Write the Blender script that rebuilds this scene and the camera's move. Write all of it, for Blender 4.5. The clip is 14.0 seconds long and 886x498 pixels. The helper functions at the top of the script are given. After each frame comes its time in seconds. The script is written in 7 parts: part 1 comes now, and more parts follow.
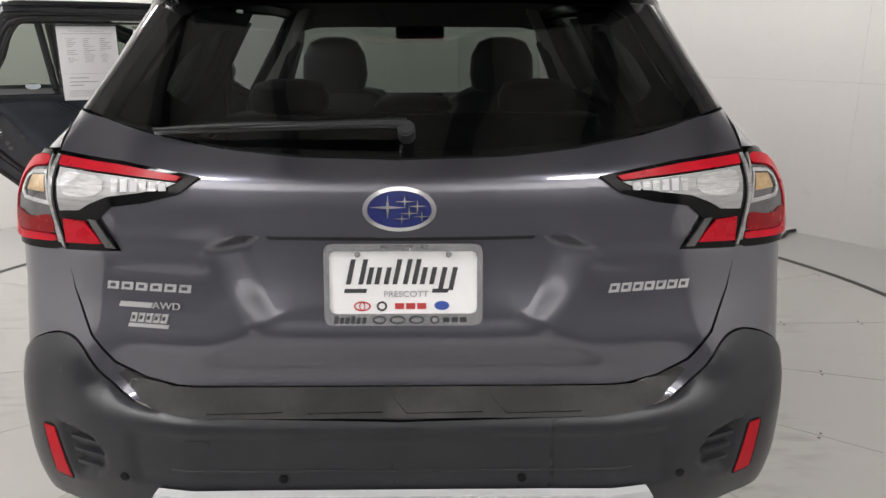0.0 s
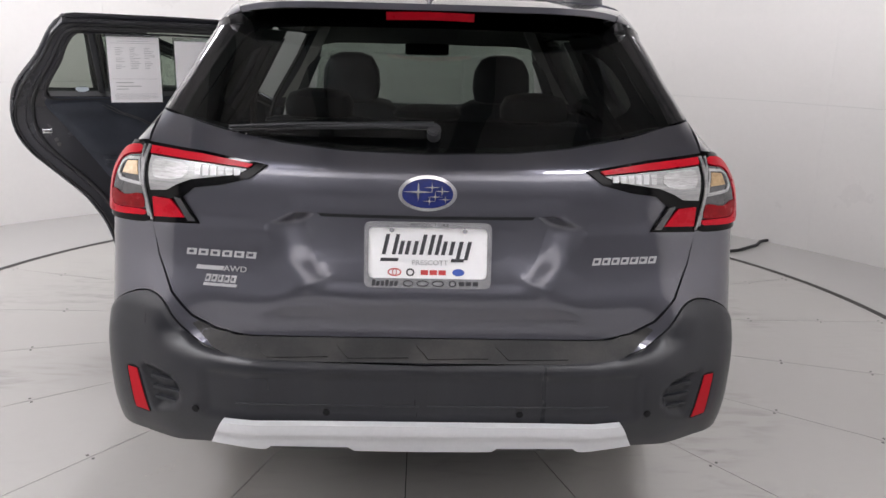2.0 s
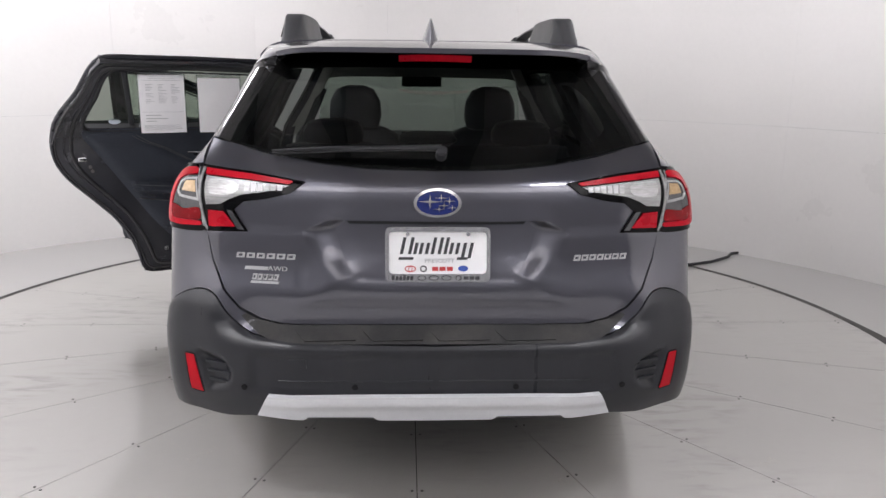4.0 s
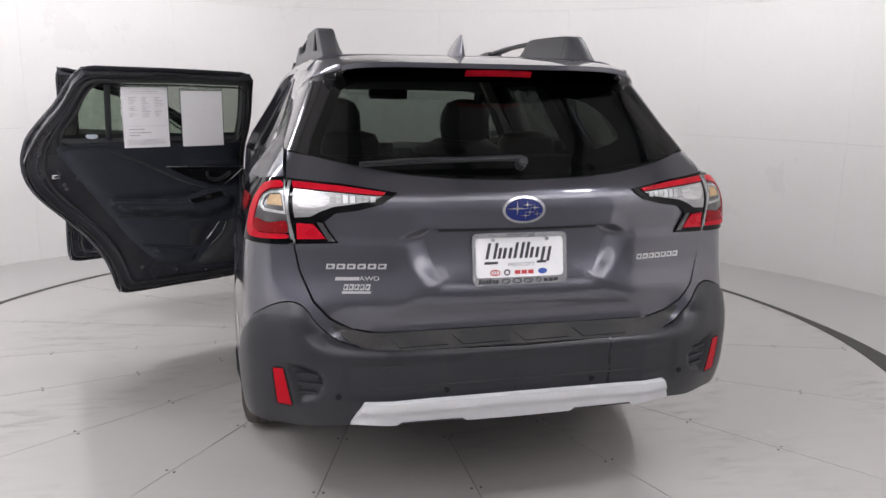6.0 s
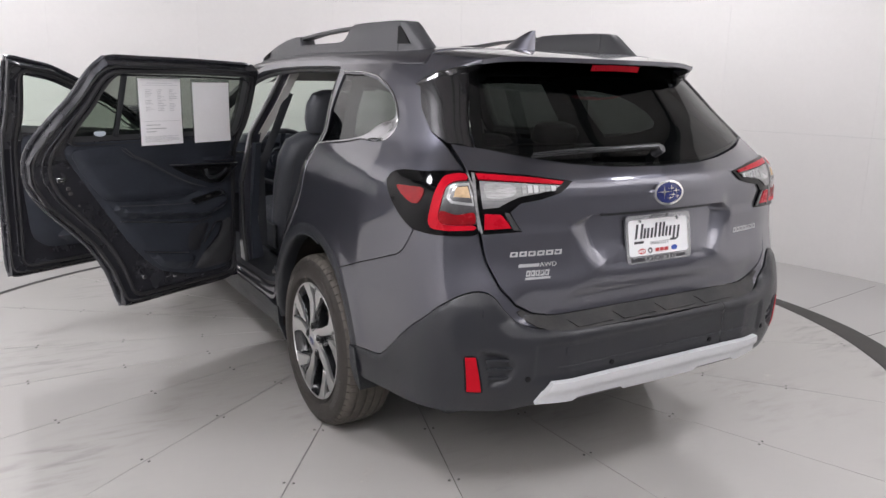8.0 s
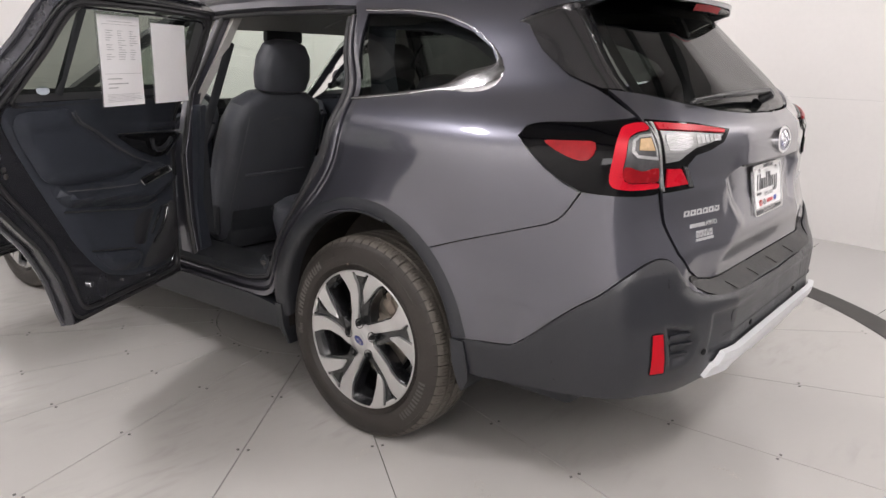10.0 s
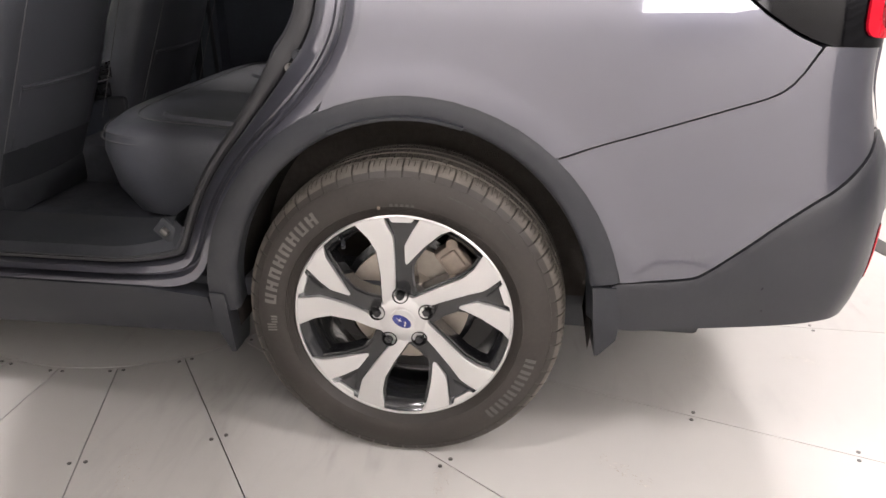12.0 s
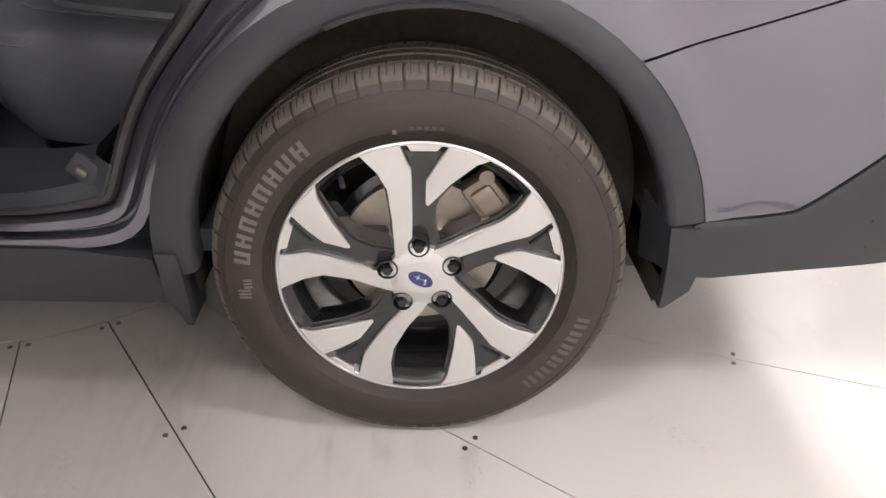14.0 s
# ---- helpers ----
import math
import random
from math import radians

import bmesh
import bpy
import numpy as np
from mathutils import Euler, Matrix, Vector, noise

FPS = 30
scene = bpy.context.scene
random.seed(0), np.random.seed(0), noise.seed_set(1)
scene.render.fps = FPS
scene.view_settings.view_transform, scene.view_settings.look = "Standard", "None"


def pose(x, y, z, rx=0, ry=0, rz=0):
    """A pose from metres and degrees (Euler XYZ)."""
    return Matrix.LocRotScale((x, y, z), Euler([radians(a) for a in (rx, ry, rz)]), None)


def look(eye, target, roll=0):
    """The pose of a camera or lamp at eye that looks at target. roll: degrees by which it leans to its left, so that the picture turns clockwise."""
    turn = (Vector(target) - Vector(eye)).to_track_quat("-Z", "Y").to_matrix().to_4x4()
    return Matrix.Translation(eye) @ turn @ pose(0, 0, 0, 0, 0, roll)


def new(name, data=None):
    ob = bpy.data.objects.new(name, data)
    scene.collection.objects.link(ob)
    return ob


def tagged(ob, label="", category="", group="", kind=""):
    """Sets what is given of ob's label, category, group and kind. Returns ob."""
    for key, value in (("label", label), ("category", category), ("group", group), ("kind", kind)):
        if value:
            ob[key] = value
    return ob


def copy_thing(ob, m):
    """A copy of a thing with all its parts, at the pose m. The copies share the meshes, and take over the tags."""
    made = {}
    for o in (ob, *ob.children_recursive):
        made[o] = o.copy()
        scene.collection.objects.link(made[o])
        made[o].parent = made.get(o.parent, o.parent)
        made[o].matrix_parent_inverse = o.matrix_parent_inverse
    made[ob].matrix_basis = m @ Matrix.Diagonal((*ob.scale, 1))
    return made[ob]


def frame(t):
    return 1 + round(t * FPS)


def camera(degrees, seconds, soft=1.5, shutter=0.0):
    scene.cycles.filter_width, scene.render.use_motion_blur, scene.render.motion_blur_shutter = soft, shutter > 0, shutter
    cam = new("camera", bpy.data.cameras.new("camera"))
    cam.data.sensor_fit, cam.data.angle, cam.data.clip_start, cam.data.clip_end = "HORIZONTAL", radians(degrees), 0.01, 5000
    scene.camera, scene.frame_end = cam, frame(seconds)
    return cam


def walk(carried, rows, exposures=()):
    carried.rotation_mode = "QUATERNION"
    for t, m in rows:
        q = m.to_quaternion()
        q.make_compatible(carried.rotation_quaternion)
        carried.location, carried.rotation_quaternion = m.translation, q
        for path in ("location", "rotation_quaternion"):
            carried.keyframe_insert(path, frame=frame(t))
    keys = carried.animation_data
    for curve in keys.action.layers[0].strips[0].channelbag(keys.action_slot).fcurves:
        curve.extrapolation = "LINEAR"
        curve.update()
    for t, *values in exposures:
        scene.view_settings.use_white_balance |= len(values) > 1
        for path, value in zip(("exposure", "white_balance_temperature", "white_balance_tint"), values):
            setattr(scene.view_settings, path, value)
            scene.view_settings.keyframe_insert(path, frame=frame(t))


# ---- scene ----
cam = camera(60.9, 14.0)
PATH = [
    (0, (0.064, -2.453, 1.396), (0.089, -0.53, 0.845), -0.0),
    (0.5, (0.005, -2.67, 1.399), (0.047, -0.741, 0.872), 0.9),
    (1, (-0.007, -2.795, 1.417), (0.025, -0.865, 0.895), 1.2),
    (1.5, (-0.011, -2.817, 1.41), (0.036, -0.885, 0.893), 1.5),
    (2, (-0.014, -2.828, 1.414), (0.045, -0.897, 0.896), 1.5),
    (4.5, (-0.165, -3.287, 1.442), (-0.032, -1.339, 1.009), 0.2),
    (5, (-0.335, -3.299, 1.444), (-0.116, -1.357, 1.019), 0.3),
    (5.5, (-0.55, -3.28, 1.442), (-0.215, -1.354, 1.02), 0.6),
    (6, (-0.793, -3.236, 1.439), (-0.322, -1.338, 1.022), 0.9),
    (6.5, (-1.086, -3.171, 1.436), (-0.463, -1.317, 1.019), 1.0),
    (7, (-1.395, -3.089, 1.437), (-0.629, -1.29, 1.018), 1.1),
    (7.5, (-1.705, -2.988, 1.436), (-0.809, -1.251, 1.015), 1.0),
    (8, (-1.985, -2.848, 1.43), (-0.967, -1.182, 0.998), 1.1),
    (10.5, (-2.65, -1.358, 1.267), (-0.996, -0.366, 0.74), 0.4),
    (11, (-2.632, -0.95, 1.225), (-0.864, -0.223, 0.638), -0.5),
    (11.5, (-2.568, -0.562, 1.183), (-0.74, -0.094, 0.52), -0.2),
    (12, (-2.361, -0.258, 1.133), (-0.516, -0.044, 0.391), 0.8),
    (12.5, (-2.068, -0.111, 1.049), (-0.243, -0.044, 0.233), 1.9),
    (13, (-2.008, -0.059, 1.001), (-0.204, -0.065, 0.139), 2.2),
    (13.5, (-2.01, -0.007, 1.007), (-0.232, -0.06, 0.092), 2.2),
    (14, (-1.978, 0.023, 1.037), (-0.237, -0.064, 0.056), 2.7),
]
walk(cam, [(t, look(e, g, r)) for t, e, g, r in PATH], [(0.0, 0.42, 6700, 5), (1.0, 0.40, 6450, 9), (2.2, 0.44, 6450, 9), (4.5, 0.42, 6400, 9), (8.2, 0.48, 6400, 9), (10.3, 0.74, 6800, 10), (11.5, 1.17, 6900, 11), (12.5, 1.34, 6900, 11), (14.0, 1.30, 6900, 11)])

# ---- world and lights ----
world = bpy.data.worlds.new("room_air")
world.use_nodes = True
world.node_tree.nodes["Background"].inputs[0].default_value = (1.0, 0.97, 0.93, 1)
world.node_tree.nodes["Background"].inputs[1].default_value = 0.02
scene.world = world

ROOM_C, ROOM_R, ROOM_H = (-0.3, 0.1), 4.06, 3.3
# light boxes under the ceiling that wash the wall: bearing (degrees from -y towards -x), watts
WASHERS = [(30, 58), (90, 39), (150, 20), (210, 11), (270, 11), (330, 52)]
WASH_L, WASH_W = 1.9, 0.34
WASH_POSES = []
for bearing, watts in WASHERS:
    th = radians(bearing)
    lm = Matrix.Translation((ROOM_C[0] - 2.75 * math.sin(th), ROOM_C[1] - 2.75 * math.cos(th), 3.06)) @ Matrix.Rotation(-th, 4, "Z") @ Matrix.Rotation(radians(-50), 4, "X")
    WASH_POSES.append(lm)
    la = bpy.data.lights.new("wash_lamp", "AREA")
    la.shape, la.size, la.size_y, la.energy, la.color = "RECTANGLE", WASH_L, WASH_W, watts, (1.0, 0.972, 1.015)
    lo = new("wash_lamp", la)
    lo.matrix_basis = lm
# small round lamps that shine straight down: x, y, watts
SPOTS = [(-2.3, -2.5, 36), (1.7, -2.5, 16), (-2.6, 1.3, 33), (2.2, 1.3, 18)]
for lx, ly, watts in SPOTS:
    la = bpy.data.lights.new("ceiling_lamp", "AREA")
    la.shape, la.size, la.energy, la.color = "DISK", 0.60, watts, (1.0, 0.972, 1.015)
    lo = new("ceiling_lamp", la)
    lo.location = (lx, ly, ROOM_H - 0.18)

# two light panels on stands: centre, width, height, turn, watts
STANDS = [((-3.55, -1.50, 2.02), 0.95, 0.42, -70, 8), ((-1.58, -3.74, 1.50), 0.40, 0.70, -23, 5)]
for at, lw, lh, turn, watts in STANDS:
    la = bpy.data.lights.new("panel_lamp", "AREA")
    la.shape, la.size, la.size_y, la.energy, la.color = "RECTANGLE", lw, lh, watts, (1.0, 0.972, 1.015)
    lo = new("panel_lamp", la)
    lo.matrix_basis = Matrix.Translation(at) @ Matrix.Rotation(radians(turn), 4, "Z") @ Matrix.Rotation(radians(90), 4, "X")

# ---- small tools ----
from mathutils.geometry import delaunay_2d_cdt


def curve1(pairs):
    """Smooth monotone curve through (a, b) pairs."""
    xs = [p[0] for p in pairs]
    ys = [p[1] for p in pairs]
    n = len(xs)
    d = [(ys[i + 1] - ys[i]) / (xs[i + 1] - xs[i]) for i in range(n - 1)]
    m = [d[0]] + [0 if d[i - 1] * d[i] <= 0 else 2 * d[i - 1] * d[i] / (d[i - 1] + d[i]) for i in range(1, n - 1)] + [d[-1]]

    def f(x):
        if x <= xs[0]:
            return ys[0]
        if x >= xs[-1]:
            return ys[-1]
        i = 0
        while x > xs[i + 1]:
            i += 1
        h = xs[i + 1] - xs[i]
        t = (x - xs[i]) / h
        t2, t3 = t * t, t * t * t
        return (2 * t3 - 3 * t2 + 1) * ys[i] + (t3 - 2 * t2 + t) * h * m[i] + (3 * t2 - 2 * t3) * ys[i + 1] + (t3 - t2) * h * m[i + 1]
    return f


def sstep(t):
    t = min(1.0, max(0.0, t))
    return t * t * (3 - 2 * t)


def part(name, bm, material, parent=None, label="", smooth=38):
    """Links a bmesh as one mesh object under a thing or a part."""
    me = bpy.data.meshes.new(name)
    bm.normal_update()
    bm.to_mesh(me)
    bm.free()
    for m in (material if isinstance(material, (list, tuple)) else [material]):
        me.materials.append(m)
    if smooth:
        me.polygons.foreach_set("use_smooth", [True] * len(me.polygons))
        me.set_sharp_from_angle(angle=radians(smooth))
    ob = new(name, me)
    if parent:
        ob.parent = parent
    if label:
        ob["label"] = label
    return ob


def empty(name, label, category, group="", kind="", m=None):
    ob = new(name)
    ob.empty_display_size = 0.1
    if m is not None:
        ob.matrix_basis = m
    return tagged(ob, label, category, group, kind)


def place(bm, m):
    bmesh.ops.transform(bm, matrix=m, verts=bm.verts)
    return bm


def box(sx, sy, sz, c=(0, 0, 0), bevel=0.0, seg=2, into=None):
    bm = into or bmesh.new()
    r = bmesh.ops.create_cube(bm, size=1.0)
    vs = r["verts"]
    for v in vs:
        v.co = Vector((v.co.x * sx + c[0], v.co.y * sy + c[1], v.co.z * sz + c[2]))
    if bevel:
        es = list({e for v in vs for e in v.link_edges})
        bmesh.ops.bevel(bm, geom=es, offset=bevel, segments=seg, affect="EDGES", profile=0.5)
    return bm


def cyl(r, h, c=(0, 0, 0), axis="z", seg=24, r2=None, bevel=0.0, into=None):
    bm = into or bmesh.new()
    res = bmesh.ops.create_cone(bm, cap_ends=True, segments=seg, radius1=r, radius2=r if r2 is None else r2, depth=h)
    m = {"z": Matrix(), "x": Matrix.Rotation(radians(90), 4, "Y"), "y": Matrix.Rotation(radians(-90), 4, "X")}[axis]
    bmesh.ops.transform(bm, matrix=Matrix.Translation(c) @ m, verts=res["verts"])
    if bevel:
        caps = list({e for v in res["verts"] for e in v.link_edges if any(len(f.verts) > 4 for f in e.link_faces)})
        bmesh.ops.bevel(bm, geom=caps, offset=bevel, segments=2, affect="EDGES")
    return bm


def lathe(profile, seg=48, into=None, dent=None):
    """Turns (r, x) pairs round the x axis. dent(i, j) gives a change of radius."""
    bm = into or bmesh.new()
    rings = []
    for i, (r, x) in enumerate(profile):
        ring = []
        for j in range(seg):
            a = 2 * math.pi * j / seg
            rr = r + (dent(i, j) if dent else 0)
            ring.append(bm.verts.new((x, rr * math.cos(a), rr * math.sin(a))))
        rings.append(ring)
    for a, b in zip(rings, rings[1:]):
        for j in range(seg):
            k = (j + 1) % seg
            bm.faces.new((a[j], a[k], b[k], b[j]))
    bmesh.ops.recalc_face_normals(bm, faces=bm.faces)
    return bm


def tube(pts, r, seg=8, into=None, flat=1.0, up=Vector((0, 0, 1))):
    """A rod along points; flat squashes it along its second axis."""
    bm = into or bmesh.new()
    pts = [Vector(p) for p in pts]
    rings = []
    for i, p in enumerate(pts):
        d = (pts[min(i + 1, len(pts) - 1)] - pts[max(i - 1, 0)]).normalized()
        a = d.cross(up)
        if a.length < 1e-4:
            a = d.cross(Vector((1, 0, 0)))
        a.normalize()
        b = d.cross(a).normalized()
        rr = r(i / max(1, len(pts) - 1)) if callable(r) else r
        rings.append([bm.verts.new(p + a * (rr * math.cos(t)) + b * (rr * flat * math.sin(t))) for t in [2 * math.pi * k / seg for k in range(seg)]])
    for a, b in zip(rings, rings[1:]):
        for j in range(seg):
            k = (j + 1) % seg
            bm.faces.new((a[j], a[k], b[k], b[j]))
    bm.faces.new(rings[0][::-1])
    bm.faces.new(rings[-1])
    bmesh.ops.recalc_face_normals(bm, faces=bm.faces)
    return bm


def loft(rings, closed=True, caps=True, into=None):
    """Skin over rings of points of equal count."""
    bm = into or bmesh.new()
    R = [[bm.verts.new(p) for p in ring] for ring in rings]
    n = len(R[0])
    for a, b in zip(R, R[1:]):
        for j in range(n if closed else n - 1):
            k = (j + 1) % n
            bm.faces.new((a[j], a[k], b[k], b[j]))
    if caps and closed:
        bm.faces.new(R[0][::-1])
        bm.faces.new(R[-1])
    bmesh.ops.recalc_face_normals(bm, faces=bm.faces)
    return bm


def prism(poly, depth, bevel=0.0, into=None):
    """A plate of outline poly (x, y), from z = 0 down to -depth, top edge bevelled."""
    bm = into or bmesh.new()
    vs = [bm.verts.new((x, y, 0)) for x, y in poly]
    f = bm.faces.new(vs)
    bm.normal_update()
    if f.normal.z < 0:
        f.normal_flip()
    r = bmesh.ops.extrude_face_region(bm, geom=[f])
    low = [g for g in r["geom"] if isinstance(g, bmesh.types.BMVert)]
    bmesh.ops.translate(bm, vec=(0, 0, 0.0), verts=low)
    # the extruded copy stays on top, the first face goes down
    for v in vs:
        v.co.z = -depth
    top = [e for e in bm.edges if all(v in low for v in e.verts)]
    if bevel:
        bmesh.ops.bevel(bm, geom=top, offset=bevel, segments=2, affect="EDGES")
    bmesh.ops.recalc_face_normals(bm, faces=bm.faces)
    return bm


def subdivide(poly, step):
    out = []
    n = len(poly)
    for i in range(n):
        a, b = poly[i], poly[(i + 1) % n]
        k = max(1, int(math.hypot(b[0] - a[0], b[1] - a[1]) / step + 0.5))
        out += [(a[0] + (b[0] - a[0]) * j / k, a[1] + (b[1] - a[1]) * j / k) for j in range(k)]
    return out


def soften(poly, rounds):
    for _ in range(rounds):
        n = len(poly)
        poly = [(0.25 * poly[i - 1][0] + 0.5 * poly[i][0] + 0.25 * poly[(i + 1) % n][0],
                 0.25 * poly[i - 1][1] + 0.5 * poly[i][1] + 0.25 * poly[(i + 1) % n][1]) for i in range(n)]
    return poly


def inside(x, y, poly):
    r = False
    j = len(poly) - 1
    for i in range(len(poly)):
        (x1, y1), (x2, y2) = poly[i], poly[j]
        if (y1 > y) != (y2 > y) and x < (x2 - x1) * (y - y1) / (y2 - y1) + x1:
            r = not r
        j = i
    return r


def dist_poly(x, y, poly):
    best = 9.0
    j = len(poly) - 1
    for i in range(len(poly)):
        (x1, y1), (x2, y2) = poly[i], poly[j]
        dx, dy = x2 - x1, y2 - y1
        q = dx * dx + dy * dy
        t = 0 if q == 0 else max(0, min(1, ((x - x1) * dx + (y - y1) * dy) / q))
        best = min(best, math.hypot(x - x1 - t * dx, y - y1 - t * dy))
        j = i
    return best


def sheet(outline, holes, step, put, depth=0.012, edge=0.03, rounds=0, rise=None, into=None, lip=0.0):
    """A curved panel: an outline in two chart coordinates, filled with a fine net, carried into space by put(u, v, off) and given thickness."""
    bm = into or bmesh.new()
    loops = [soften(subdivide(p, edge), rounds) for p in [outline] + list(holes)]
    pts, edges = [], []
    for lp in loops:
        k = len(pts)
        pts += lp
        edges += [(k + i, k + (i + 1) % len(lp)) for i in range(len(lp))]
    us, vs = [p[0] for p in loops[0]], [p[1] for p in loops[0]]
    nu, nv = int((max(us) - min(us)) / step) + 1, int((max(vs) - min(vs)) / step) + 1
    for i in range(nu + 1):
        for j in range(nv + 1):
            u = min(us) + step * (i + (0.5 if j % 2 else 0))
            v = min(vs) + step * j * 0.9
            if inside(u, v, loops[0]) and not any(inside(u, v, h) for h in loops[1:]) and all(dist_poly(u, v, lp) > step * 0.45 for lp in loops):
                pts.append((u, v))
    co, _, tris, *_ = delaunay_2d_cdt([Vector(p) for p in pts], edges, [], 0, 1e-6)
    good = []
    for f in tris:
        cx = sum(co[i][0] for i in f) / 3
        cy = sum(co[i][1] for i in f) / 3
        if inside(cx, cy, loops[0]) and not any(inside(cx, cy, h) for h in loops[1:]):
            good.append(f)
    used = sorted({i for f in good for i in f})
    top = {i: bm.verts.new(put(co[i][0], co[i][1], rise(co[i][0], co[i][1]) if rise else 0.0)) for i in used}
    faces = []
    count = {}
    for f in good:
        faces.append(bm.faces.new([top[i] for i in f]))
        for a, b in ((f[0], f[1]), (f[1], f[2]), (f[2], f[0])):
            count[(a, b)] = count.get((a, b), 0) + 1
    rim = [(a, b) for (a, b) in count if (b, a) not in count]
    if depth:
        low = {}
        for a, b in rim:
            for i in (a, b):
                if i not in low:
                    low[i] = bm.verts.new(put(co[i][0], co[i][1], (rise(co[i][0], co[i][1]) if rise else 0.0) - depth))
            faces.append(bm.faces.new((top[b], top[a], low[a], low[b])))
    # outward side
    bm.normal_update()
    up = 0
    for f in faces[:len(good)]:
        c = f.calc_center_median()
        out = c - Vector((0, max(-0.2, min(2.6, c.y)), 0.75))
        up += f.normal.dot(out) * f.calc_area()
    if up < 0:
        for f in faces:
            f.normal_flip()
    return bm


def flat(m):
    """Chart of a plane: u, v in the plane of the pose m, off along its z."""
    def put(u, v, off=0.0):
        return m @ Vector((u, v, off))
    return put


def net(fn, us, vs, into=None, flip=False):
    """Open grid surface fn(u, v)."""
    bm = into or bmesh.new()
    g = [[bm.verts.new(fn(u, v)) for v in vs] for u in us]
    for i in range(len(us) - 1):
        for j in range(len(vs) - 1):
            q = (g[i][j], g[i + 1][j], g[i + 1][j + 1], g[i][j + 1])
            bm.faces.new(q[::-1] if flip else q)
    return bm


def span(a, b, n):
    return [a + (b - a) * i / n for i in range(n + 1)]


def solid(bm, t):
    """Thickness for an open surface, inwards."""
    bmesh.ops.solidify(bm, geom=list(bm.faces), thickness=t)
    return bm


def words(text, size, m, material, parent, name="lettering", thick=0.0006, align="CENTER", sx=1.0):
    cu = bpy.data.curves.new(name, "FONT")
    cu.body, cu.size, cu.extrude, cu.align_x, cu.align_y = text, size, thick, align, "CENTER"
    cu.materials.append(material)
    ob = new(name, cu)
    ob.matrix_basis = m @ Matrix.Diagonal((sx, 1, 1, 1))
    if parent:
        ob.parent = parent
    return ob


# ---- materials ----
def tree(name):
    m = bpy.data.materials.new(name)
    m.use_nodes = True
    nt = m.node_tree
    nt.nodes.clear()
    out = nt.nodes.new("ShaderNodeOutputMaterial")
    return m, nt, out


